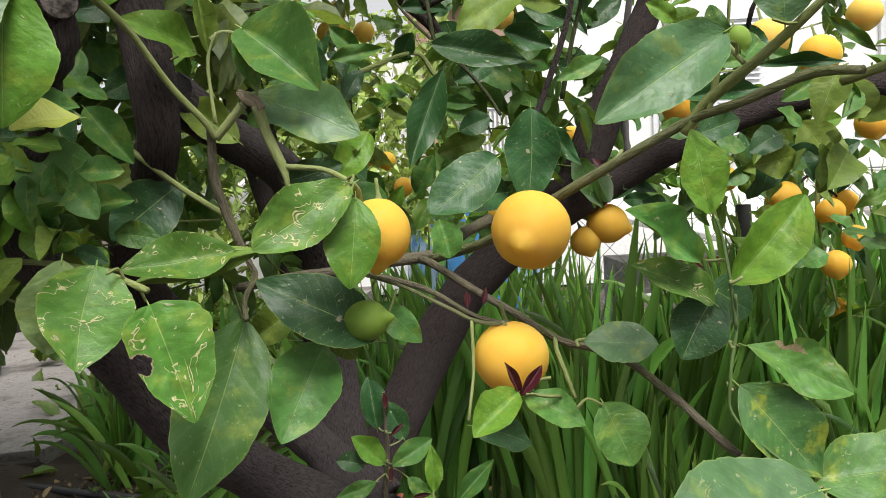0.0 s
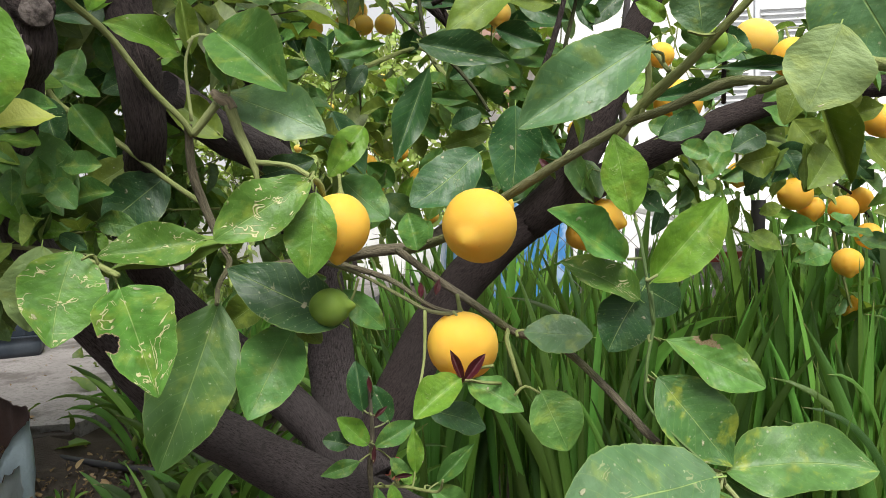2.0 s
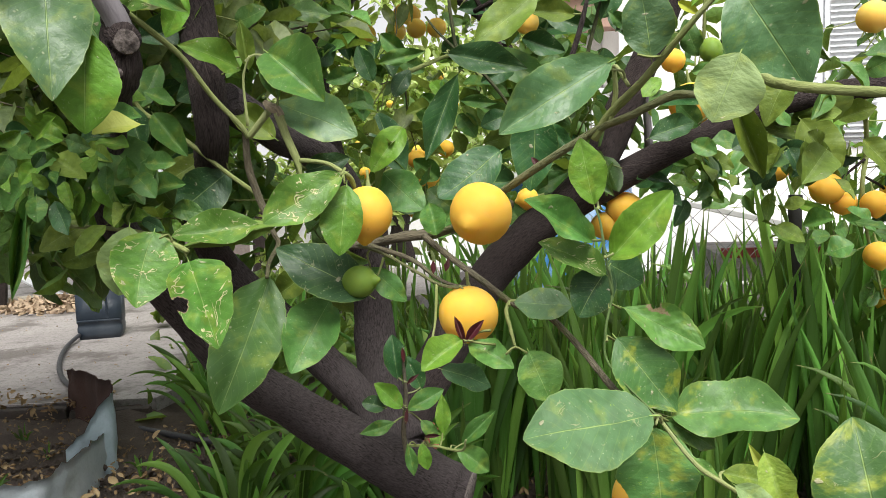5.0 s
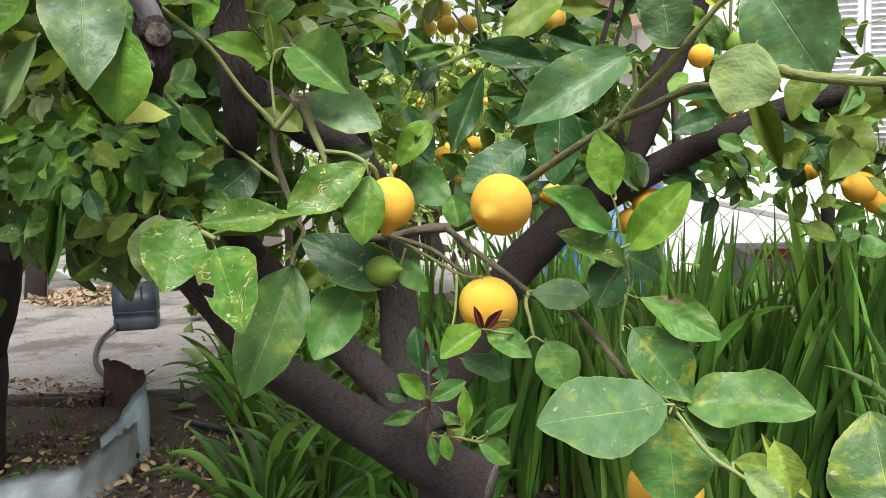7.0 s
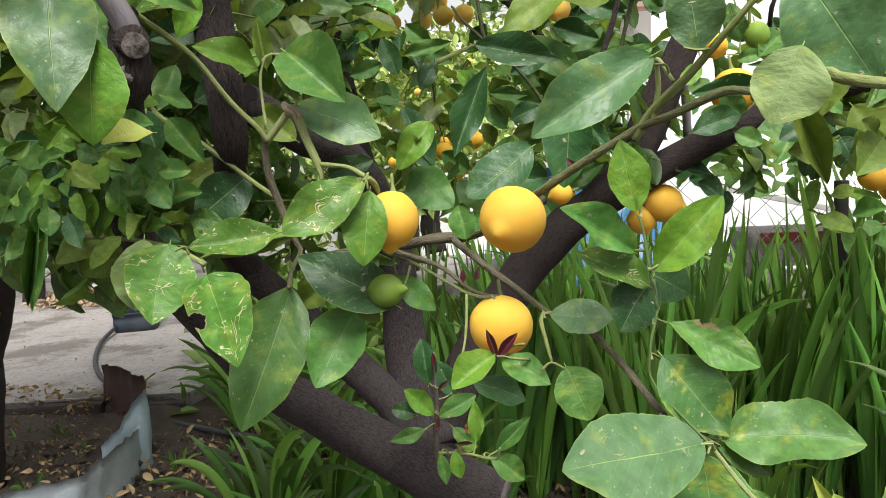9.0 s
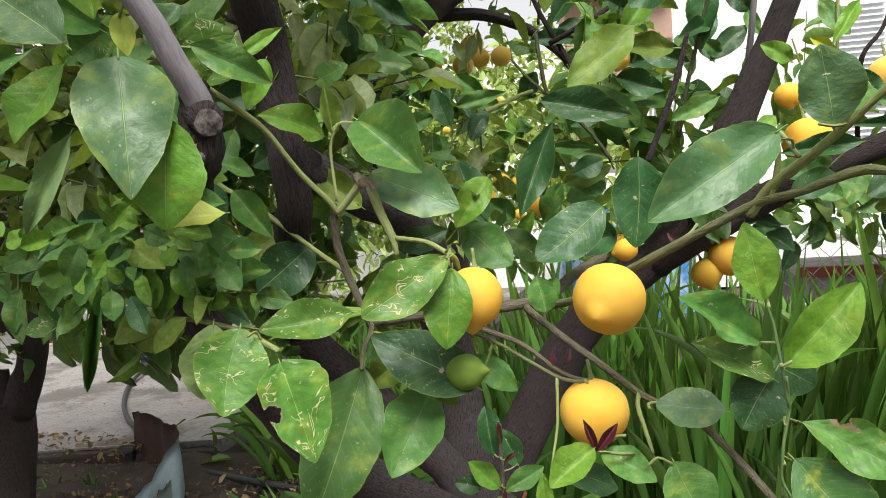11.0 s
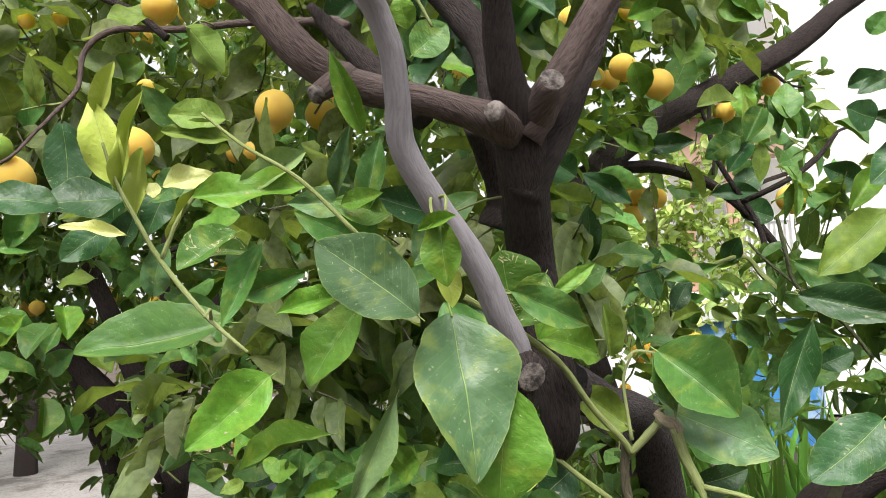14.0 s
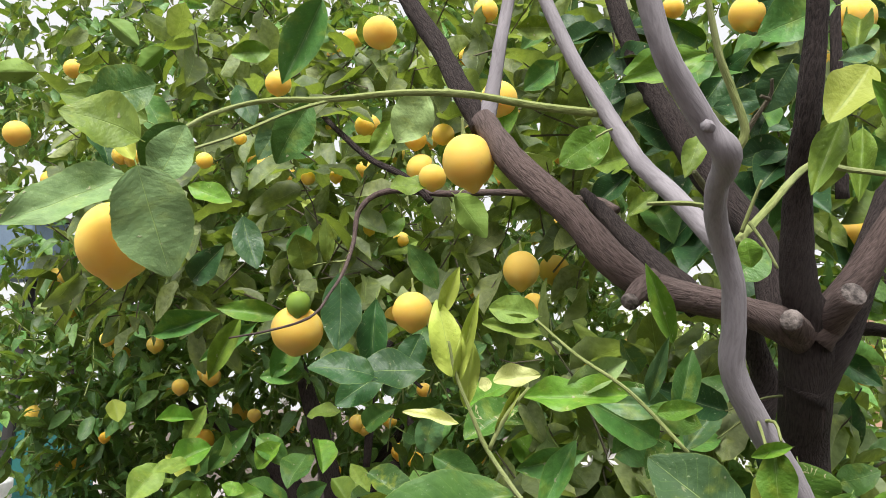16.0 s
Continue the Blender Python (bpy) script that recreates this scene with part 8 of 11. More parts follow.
leaf(lemon_tree, "dark", 41, (-0.195, 1.331, 1.205), (-0.221, 1.325, 1.276), (0.243, -0.970, 0.006), 0.041)
leaf(lemon_tree, "mid", 42, (-0.262, 1.131, 1.286), (-0.302, 1.118, 1.294), (0.304, -0.952, -0.015), 0.047)
leaf(lemon_tree, "dark", 43, (-0.476, 0.999, 1.157), (-0.426, 0.996, 1.178), (-0.007, -0.988, -0.154), 0.028)
leaf(lemon_tree, "mid", 44, (-0.509, 0.996, 1.158), (-0.446, 0.993, 1.171), (-0.045, -0.998, -0.040), 0.031)
leaf(lemon_tree, "mid", 45, (-0.419, 1.006, 1.171), (-0.437, 0.999, 1.227), (0.457, -0.888, 0.037), 0.039)
leaf(lemon_tree, "mid", 46, (-0.470, 0.787, 1.032), (-0.451, 0.776, 0.998), (0.423, -0.761, 0.492), 0.023)
leaf(lemon_tree, "bright", 47, (-0.398, 0.738, 0.975), (-0.355, 0.732, 0.974), (-0.129, -0.943, 0.306), 0.019)
leaf(lemon_tree, "bright", 48, (-0.398, 0.739, 0.979), (-0.400, 0.731, 1.010), (0.594, -0.791, -0.144), 0.022)
part("twig", tube("twig", [(0.901, 1.826, 1.182, 0.0053), (0.951, 1.937, 1.050, 0.0064), (0.938, 1.928, 0.954, 0.0057), (0.958, 1.949, 0.838, 0.0043), (1.009, 1.989, 0.686, 0.0037), (1.019, 1.986, 0.649, 0.0030)], TWIG_GREEN, 6, rough=0.1), lemon_tree)
part("twig", tube("twig", [(0.946, 1.934, 1.024, 0.0043), (0.891, 1.958, 0.970, 0.0036), (0.868, 1.956, 0.949, 0.0036)], BARK, 6, rough=0.1), lemon_tree)
part("twig", tube("twig", [(0.939, 1.931, 0.982, 0.0035), (1.005, 1.960, 0.944, 0.0036), (1.056, 1.976, 0.884, 0.0029)], BARK, 6, rough=0.1), lemon_tree)
part("twig", tube("twig", [(0.692, 1.719, 1.190, 0.0044), (0.712, 1.912, 1.088, 0.0042), (0.736, 2.008, 1.019, 0.0037)], TWIG_GREEN, 6, rough=0.1), lemon_tree)
# leaves low on the twig
leaf(lemon_tree, "dark", 0, (0.278, 0.846, 1.049), (0.339, 0.859, 1.071), (0.129, -0.959, 0.252), 0.034)
leaf(lemon_tree, "olive", 0, (0.294, 0.478, 0.752), (0.335, 0.485, 0.738), (0.272, -0.867, 0.417), 0.018)
leaf(lemon_tree, "grey", 0, (0.306, 0.459, 0.743), (0.349, 0.465, 0.718), (0.296, -0.902, 0.315), 0.020)
leaf(lemon_tree, "lime", 2, (0.324, 0.464, 0.752), (0.308, 0.464, 0.781), (0.038, -0.999, 0.028), 0.009)
leaf(lemon_tree, "lime", 1, (0.320, 0.444, 0.761), (0.343, 0.445, 0.734), (0.168, -0.982, 0.091), 0.012)
leaf(lemon_tree, "blotched", 0, (0.426, 0.497, 0.677), (0.416, 0.540, 0.781), (-0.276, -0.898, 0.342), 0.088, belly=0.5, full=0.5, fold=0.2, wavy=0.07)
leaf(lemon_tree, "mid", 0, (0.264, 0.484, 0.761), (0.291, 0.487, 0.741), (0.284, -0.925, 0.253), 0.012)
# lemons
lemon(lemon_tree, (0.075, 0.668, 0.966), 0.0695, (-0.354, -0.873, -0.336), 0)
lemon(lemon_tree, (-0.061, 0.697, 0.969), 0.060, (-0.067, -0.192, -0.979), 1)
lemon(lemon_tree, (0.055, 0.693, 0.849), 0.069, (0.032, -0.667, -0.744), 2)
lemon(lemon_tree, (-0.079, 0.719, 0.886), 0.039, (0.970, -0.220, 0.099), 0, True)
lemon(lemon_tree, (0.294, 1.385, 0.934), 0.072, (0.934, -0.219, -0.283), 1)
lemon(lemon_tree, (0.254, 1.385, 0.904), 0.056, (0.275, -0.333, -0.902), 0)
lemon(lemon_tree, (0.400, 1.248, 1.124), 0.078, (0.000, -0.371, -0.929), 0)
lemon(lemon_tree, (0.361, 1.194, 1.194), 0.041, (0.000, -0.371, -0.929), 0)
lemon(lemon_tree, (0.457, 0.926, 1.143), 0.049, (0.000, -0.371, -0.929), 0)
lemon(lemon_tree, (0.108, 1.232, 0.967), 0.038, (-0.961, -0.109, -0.253), 1)
lemon(lemon_tree, (0.781, 2.124, 1.005), 0.072, (-0.289, -0.296, -0.910), 0)
lemon(lemon_tree, (0.838, 2.127, 0.987), 0.044, (0.000, -0.371, -0.929), 0, True)
lemon(lemon_tree, (0.665, 2.116, 1.040), 0.041, (0.000, -0.371, -0.929), 0, True)
lemon(lemon_tree, (0.845, 1.906, 0.951), 0.081, (-0.951, -0.270, 0.148), 1)
lemon(lemon_tree, (0.904, 1.958, 0.912), 0.066, (0.000, -0.371, -0.929), 0)
lemon(lemon_tree, (0.963, 1.912, 0.909), 0.070, (0.000, -0.371, -0.929), 0)
lemon(lemon_tree, (1.029, 1.970, 0.929), 0.066, (0.000, -0.371, -0.929), 0)
lemon(lemon_tree, (1.024, 1.912, 0.842), 0.065, (0.000, -0.371, -0.929), 0)
lemon(lemon_tree, (0.969, 1.901, 0.778), 0.073, (0.000, -0.371, -0.929), 0)
lemon(lemon_tree, (1.035, 2.024, 0.644), 0.060, (0.273, -0.246, -0.930), 1)
lemon(lemon_tree, (0.907, 1.619, 1.105), 0.071, (0.000, -0.371, -0.929), 0)
lemon(lemon_tree, (0.725, 1.314, 1.268), 0.058, (0.000, -0.371, -0.929), 0)
lemon(lemon_tree, (0.112, 1.312, 1.296), 0.046, (0.000, -0.371, -0.929), 0)
lemon(lemon_tree, (-0.318, 2.731, 1.015), 0.071, (0.000, -0.371, -0.929), 0)
lemon(lemon_tree, (-0.218, 1.917, 1.067), 0.050, (0.000, -0.371, -0.929), 0)
lemon(lemon_tree, (-0.380, 2.715, 0.893), 0.042, (0.000, -0.371, -0.929), 0)
lemon(lemon_tree, (0.381, 0.981, 1.176), 0.033, (0.041, -0.386, -0.922), 0, True)
lemon(lemon_tree, (0.243, 0.581, 0.682), 0.074, (0.005, -0.207, -0.978), 0)
lemon(lemon_tree, (-0.287, 2.405, 1.517), 0.066, (0.021, -0.352, -0.936), 0)
lemon(lemon_tree, (-0.216, 2.390, 1.512), 0.066, (0.021, -0.352, -0.936), 0)
lemon(lemon_tree, (-0.311, 2.435, 1.568), 0.071, (0.021, -0.352, -0.936), 0)
lemon(lemon_tree, (-0.131, 2.928, 0.889), 0.056, (0.021, -0.352, -0.936), 0)
lemon(lemon_tree, (-0.112, 2.221, 1.031), 0.058, (0.021, -0.352, -0.936), 0)
lemon(lemon_tree, (0.289, 1.703, 1.117), 0.043, (0.021, -0.352, -0.936), 0)
lemon(lemon_tree, (0.106, 1.444, 0.958), 0.048, (0.021, -0.352, -0.936), 0)
lemon(lemon_tree, (-0.932, 0.667, 1.400), 0.072, (0.056, -0.096, -0.994), 2)
lemon(lemon_tree, (-0.915, 0.645, 1.433), 0.033, (0.056, -0.096, -0.994), 0, True)
lemon(lemon_tree, (-0.761, 0.690, 1.425), 0.053, (0.056, -0.096, -0.994), 0)
lemon(lemon_tree, (-0.615, 0.549, 1.569), 0.058, (0.154, 0.158, -0.975), 1)
lemon(lemon_tree, (-0.720, 0.959, 1.528), 0.059, (0.056, -0.096, -0.994), 1)
lemon(lemon_tree, (-0.726, 1.131, 1.560), 0.057, (0.056, -0.096, -0.994), 0)
lemon(lemon_tree, (-0.663, 0.731, 1.724), 0.051, (0.056, -0.096, -0.994), 0)
lemon(lemon_tree, (-0.800, 0.796, 1.645), 0.042, (0.056, -0.096, -0.994), 0)
lemon(lemon_tree, (-1.079, 1.018, 1.850), 0.051, (0.056, -0.096, -0.994), 0)
lemon(lemon_tree, (-1.600, 1.110, 1.866), 0.040, (0.056, -0.096, -0.994), 0)
lemon(lemon_tree, (-1.767, 1.357, 1.370), 0.050, (0.056, -0.096, -0.994), 0)
lemon(lemon_tree, (-1.845, 1.326, 1.340), 0.044, (0.056, -0.096, -0.994), 0)
lemon(lemon_tree, (-1.034, 1.503, 1.211), 0.043, (0.056, -0.096, -0.994), 0)
lemon(lemon_tree, (-1.400, 1.550, 1.254), 0.041, (0.056, -0.096, -0.994), 0)
lemon(lemon_tree, (-0.179, 1.919, 1.107), 0.045, (0.056, -0.096, -0.994), 0)
lemon(lemon_tree, (-0.138, 1.941, 1.095), 0.048, (0.056, -0.096, -0.994), 0)
lemon(lemon_tree, (-0.263, 1.930, 1.417), 0.056, (0.056, -0.096, -0.994), 0)
lemon(lemon_tree, (-0.340, 1.896, 1.409), 0.056, (0.056, -0.096, -0.994), 0)
lemon(lemon_tree, (-0.241, 1.930, 1.465), 0.053, (0.056, -0.096, -0.994), 0)
lemon(lemon_tree, (-0.378, 1.122, 1.827), 0.048, (0.056, -0.096, -0.994), 0)
lemon(lemon_tree, (-0.169, 1.483, 1.627), 0.062, (0.056, -0.096, -0.994), 0)
lemon(lemon_tree, (-0.649, 1.411, 1.438), 0.040, (0.056, -0.096, -0.994), 0)
lemon(lemon_tree, (-0.728, 0.199, 1.409), 0.056, (0.034, 0.129, -0.991), 1)
lemon(lemon_tree, (-1.094, 1.183, 1.491), 0.047, (0.071, -0.050, -0.996), 0)
lemon(lemon_tree, (-0.240, 1.594, 1.704), 0.059, (0.071, -0.050, -0.996), 0)
lemon(lemon_tree, (-2.004, 0.994, 2.139), 0.050, (0.071, -0.050, -0.996), 0)
lemon(lemon_tree, (-1.766, 0.732, 1.833), 0.054, (0.071, -0.050, -0.996), 0)
lemon(lemon_tree, (-1.984, 1.433, 1.347), 0.049, (0.071, -0.050, -0.996), 0)
lemon(lemon_tree, (-2.468, 1.468, 1.086), 0.046, (0.071, -0.050, -0.996), 0)
lemon(lemon_tree, (-2.421, 1.490, 1.098), 0.046, (0.071, -0.050, -0.996), 0)
lemon(lemon_tree, (-1.411, 1.532, 1.266), 0.044, (0.071, -0.050, -0.996), 0)
lemon(lemon_tree, (-1.085, 0.754, 1.832), 0.044, (0.071, -0.050, -0.996), 0)
lemon(lemon_tree, (-0.823, 0.665, 1.826), 0.049, (0.071, -0.050, -0.996), 0)
# more fruit in the crown
lemon(lemon_tree, (-0.910, 0.947, 1.718), 0.052, (0.071, -0.050, -0.996), 745)
lemon(lemon_tree, (-0.915, 0.931, 1.769), 0.040, (0.071, -0.050, -0.996), 735)
lemon(lemon_tree, (-0.871, 0.953, 1.780), 0.040, (0.071, -0.050, -0.996), 785)
lemon(lemon_tree, (-0.993, 0.884, 1.790), 0.036, (0.071, -0.050, -0.996), 645)
lemon(lemon_tree, (-1.377, 0.692, 1.721), 0.034, (0.071, -0.050, -0.996), 215)
lemon(lemon_tree, (-1.363, 0.701, 1.719), 0.030, (0.071, -0.050, -0.996), 232)
lemon(lemon_tree, (-1.248, 0.763, 1.718), 0.030, (0.071, -0.050, -0.996), 362)
lemon(lemon_tree, (-1.190, 0.785, 1.759), 0.024, (0.071, -0.050, -0.996), 425)
lemon(lemon_tree, (-1.153, 0.815, 1.717), 0.030, (0.071, -0.050, -0.996), 470)
lemon(lemon_tree, (-0.608, 1.185, 1.419), 0.040, (0.071, -0.050, -0.996), 1110)
lemon(lemon_tree, (-0.587, 1.201, 1.400), 0.034, (0.071, -0.050, -0.996), 1135)
lemon(lemon_tree, (-0.671, 1.156, 1.397), 0.034, (0.071, -0.050, -0.996), 1040)
lemon(lemon_tree, (-0.790, 0.943, 1.997), 0.044, (0.071, -0.050, -0.996), 860)
lemon(lemon_tree, (-0.822, 0.946, 1.917), 0.036, (0.071, -0.050, -0.996), 830)
lemon(lemon_tree, (-0.773, 0.988, 1.851), 0.044, (0.071, -0.050, -0.996), 890)
lemon(lemon_tree, (-0.389, 1.196, 1.859), 0.040, (0.071, -0.050, -0.996), 1325)
lemon(lemon_tree, (-0.361, 1.174, 2.006), 0.060, (0.071, -0.050, -0.996), 1345)
lemon(lemon_tree, (-0.197, 1.261, 2.014), 0.046, (0.071, -0.050, -0.996), 1530)
lemon(lemon_tree, (-0.497, 1.098, 2.015), 0.040, (0.071, -0.050, -0.996), 1190)
lemon(lemon_tree, (-1.088, 0.856, 1.695), 0.026, (0.071, -0.050, -0.996), 545)
lemon(lemon_tree, (-1.044, 0.879, 1.700), 0.024, (0.071, -0.050, -0.996), 595)
lemon(lemon_tree, (-0.997, 0.926, 1.612), 0.024, (0.071, -0.050, -0.996), 655)
lemon(lemon_tree, (-0.949, 0.956, 1.594), 0.030, (0.071, -0.050, -0.996), 710)
# shoot at the foot of the trunk
part("twig", tube("twig", [(-0.102, 1.076, 0.531, 0.0043), (-0.104, 1.061, 0.585, 0.0043), (-0.097, 1.057, 0.640, 0.0037), (-0.097, 1.053, 0.689, 0.0028), (-0.098, 1.046, 0.728, 0.0023)], TWIG_BROWN, 7, rough=0.08), lemon_tree)
part("twig", tube("twig", [(-0.098, 1.059, 0.562, 0.0028), (-0.051, 1.038, 0.570, 0.0028), (-0.002, 1.017, 0.570, 0.0023), (0.009, 1.001, 0.594, 0.0018)], TWIG_GREEN, 6, rough=0.08), lemon_tree)
leaf(lemon_tree, "bright", 0, (-0.100, 1.036, 0.634), (-0.144, 1.032, 0.676), (0.364, -0.881, 0.302), 0.033)
leaf(lemon_tree, "mid", 1, (-0.091, 1.037, 0.630), (-0.033, 1.052, 0.663), (0.017, -0.929, 0.371), 0.033)
leaf(lemon_tree, "mid", 2, (-0.112, 1.031, 0.611), (-0.169, 1.019, 0.595), (0.070, -0.896, 0.439), 0.024)
leaf(lemon_tree, "bright", 3, (-0.034, 1.043, 0.586), (-0.035, 1.050, 0.654), (0.151, -0.983, 0.106), 0.025)
leaf(lemon_tree, "mid", 4, (-0.004, 1.047, 0.569), (0.053, 1.064, 0.624), (-0.057, -0.937, 0.344), 0.028)
leaf(lemon_tree, "mid", 5, (-0.092, 1.031, 0.575), (-0.082, 1.027, 0.522), (0.264, -0.957, 0.118), 0.021)
leaf(lemon_tree, "bright", 6, (-0.069, 1.035, 0.574), (-0.059, 1.033, 0.530), (0.270, -0.955, 0.124), 0.024)
leaf(lemon_tree, "mid", 7, (-0.013, 1.045, 0.567), (0.041, 1.051, 0.523), (0.357, -0.875, 0.328), 0.040)
leaf(lemon_tree, "mid", 8, (-0.069, 1.040, 0.612), (-0.042, 1.041, 0.581), (0.363, -0.894, 0.263), 0.023)
leaf(lemon_tree, "bright", 9, (-0.058, 1.039, 0.587), (-0.031, 1.043, 0.581), (0.249, -0.850, 0.464), 0.021)
leaf(lemon_tree, "dark", 10, (-0.127, 1.031, 0.635), (-0.164, 1.025, 0.646), (0.260, -0.860, 0.440), 0.029)
leaf(lemon_tree, "dark", 0, (-0.110, 1.059, 0.677), (-0.118, 1.066, 0.750), (0.239, -0.965, 0.111), 0.039)
leaf(lemon_tree, "dark", 0, (-0.073, 1.074, 0.655), (-0.100, 1.075, 0.712), (0.310, -0.936, 0.164), 0.036)
leaf(lemon_tree, "purple", 2, (-0.092, 1.025, 0.610), (-0.089, 1.028, 0.637), (0.147, -0.983, 0.111), 0.007)
leaf(lemon_tree, "purple", 2, (-0.089, 1.032, 0.675), (-0.070, 1.037, 0.691), (0.015, -0.955, 0.296), 0.007)
leaf(lemon_tree, "purple", 2, (-0.093, 1.035, 0.710), (-0.096, 1.037, 0.736), (0.233, -0.966, 0.111), 0.007)
leaf(lemon_tree, "purple", 2, (-0.063, 1.028, 0.588), (-0.036, 1.033, 0.590), (0.137, -0.864, 0.485), 0.007)
leaf(lemon_tree, "mid", 3, (-0.562, 0.791, 0.970), (-0.588, 0.778, 0.859), (0.495, -0.869, -0.009), 0.019)
leaf(lemon_tree, "mid", 1, (-0.828, 1.069, 0.987), (-0.873, 1.051, 0.869), (0.490, -0.870, -0.052), 0.046)
leaf(lemon_tree, "bright", 1, (-0.385, 0.715, 1.052), (-0.415, 0.702, 0.954), (0.386, -0.922, 0.008), 0.026)
leaf(lemon_tree, "olive", 0, (-0.541, 0.823, 0.905), (-0.472, 0.841, 0.929), (0.159, -0.952, 0.260), 0.041)
leaf(lemon_tree, "mid", 0, (-0.531, 0.742, 1.051), (-0.568, 0.733, 1.040), (0.208, -0.969, 0.137), 0.029)
leaf(lemon_tree, "dark", 1, (-0.515, 0.765, 1.029), (-0.468, 0.774, 0.998), (0.400, -0.848, 0.349), 0.041)
leaf(lemon_tree, "bright", 2, (-0.496, 0.789, 1.006), (-0.466, 0.799, 1.053), (0.338, -0.941, -0.011), 0.039)
leaf(lemon_tree, "mid", 3, (-0.534, 0.800, 0.993), (-0.558, 0.797, 1.041), (0.550, -0.803, 0.230), 0.038)
leaf(lemon_tree, "mid", 4, (-0.572, 0.811, 0.993), (-0.621, 0.800, 1.005), (0.287, -0.885, 0.367), 0.037)
leaf(lemon_tree, "dark", 5, (-0.481, 0.750, 0.985), (-0.476, 0.748, 0.940), (0.540, -0.836, 0.096), 0.031)
leaf(lemon_tree, "bright", 6, (-0.524, 0.759, 0.972), (-0.530, 0.761, 1.014), (0.568, -0.817, 0.099), 0.030)
leaf(lemon_tree, "mid", 7, (-0.566, 0.773, 1.024), (-0.613, 0.760, 0.988), (0.263, -0.965, 0.019), 0.043)
leaf(lemon_tree, "mid", 8, (-0.486, 0.813, 1.024), (-0.431, 0.827, 1.040), (0.195, -0.965, 0.177), 0.042)
leaf(lemon_tree, "dark", 9, (-0.533, 0.817, 0.948), (-0.521, 0.824, 1.004), (0.460, -0.888, 0.002), 0.040)
leaf(lemon_tree, "bright", 10, (-0.473, 0.750, 0.953), (-0.488, 0.749, 1.000), (0.553, -0.817, 0.161), 0.035)
leaf(lemon_tree, "mid", 11, (-0.568, 0.754, 1.046), (-0.614, 0.742, 1.041), (0.209, -0.954, 0.214), 0.034)
leaf(lemon_tree, "mid", 12, (-0.470, 0.794, 0.991), (-0.450, 0.796, 0.950), (0.517, -0.829, 0.213), 0.032)
leaf(lemon_tree, "dark", 13, (-0.534, 0.804, 1.054), (-0.550, 0.797, 1.014), (0.437, -0.899, -0.034), 0.031)
# small-leaved tuft below the sawn stub
leaf(lemon_tree, "bright", 0, (-0.379, 0.665, 1.034), (-0.394, 0.651, 0.964), (0.531, -0.845, 0.057), 0.029, belly=0.5, full=0.5, fold=0.4, wavy=0.09)
leaf(lemon_tree, "mid", 0, (-0.368, 0.693, 0.965), (-0.355, 0.703, 1.000), (0.462, -0.881, 0.097), 0.021, fold=0.2, belly=0.5, full=0.5)
leaf(lemon_tree, "bright", 0, (-0.366, 0.695, 0.971), (-0.341, 0.711, 0.975), (0.432, -0.796, 0.425), 0.020, fold=0.3, belly=0.5, full=0.5)
leaf(lemon_tree, "mid", 0, (-0.413, 0.629, 1.047), (-0.394, 0.643, 1.016), (0.741, -0.650, 0.169), 0.039, fold=0.15, belly=0.5, full=0.42)
leaf(lemon_tree, "dark", 0, (-0.369, 0.752, 1.108), (-0.370, 0.754, 1.060), (0.533, -0.845, -0.044), 0.025, fold=0.15, belly=0.5, full=0.5)
leaf(lemon_tree, "dark", 0, (-0.391, 0.796, 1.206), (-0.295, 0.841, 1.232), (0.399, -0.910, 0.109), 0.046, fold=0.15, belly=0.5, full=0.5)
leaf(lemon_tree, "bright", 0, (-0.335, 0.782, 1.205), (-0.290, 0.794, 1.256), (0.369, -0.923, -0.107), 0.027, fold=0.3, belly=0.5, full=0.55)
leaf(lemon_tree, "mid", 0, (-0.337, 0.792, 1.116), (-0.370, 0.772, 1.134), (0.633, -0.666, 0.394), 0.023, fold=0.15, belly=0.5, full=0.5)
leaf(lemon_tree, "dark", 0, (-0.328, 0.883, 1.157), (-0.372, 0.863, 1.132), (0.337, -0.932, 0.132), 0.037, fold=0.1, belly=0.5, full=0.5)
leaf(lemon_tree, "olive", 0, (-0.323, 0.848, 1.050), (-0.380, 0.817, 1.011), (0.386, -0.911, 0.147), 0.041, fold=0.1, belly=0.5, full=0.5)
leaf(lemon_tree, "olive", 0, (-0.426, 0.714, 0.966), (-0.470, 0.679, 0.937), (0.430, -0.826, 0.364), 0.036, fold=0.15, belly=0.5, full=0.5)
leaf(lemon_tree, "mid", 0, (-0.457, 0.644, 1.000), (-0.466, 0.623, 0.893), (0.613, -0.784, 0.102), 0.014, fold=0.6, belly=0.5, full=0.5, wavy=0.12, sway=0.06)
leaf(lemon_tree, "mid", 0, (-0.463, 0.627, 1.070), (-0.441, 0.645, 1.047), (0.768, -0.566, 0.300), 0.031, fold=0.2, belly=0.5, full=0.5)
leaf(lemon_tree, "bright", 0, (-0.404, 0.648, 1.066), (-0.429, 0.628, 1.078), (0.674, -0.670, 0.311), 0.025, fold=0.25, belly=0.5, full=0.5)
leaf(lemon_tree, "mid", 0, (-0.379, 0.653, 1.048), (-0.393, 0.643, 1.065), (0.693, -0.706, 0.148), 0.024, fold=0.2, belly=0.5, full=0.45)
leaf(lemon_tree, "bright", 0, (-0.416, 0.639, 1.016), (-0.409, 0.642, 0.985), (0.666, -0.743, 0.063), 0.021, fold=0.3, belly=0.5, full=0.45)
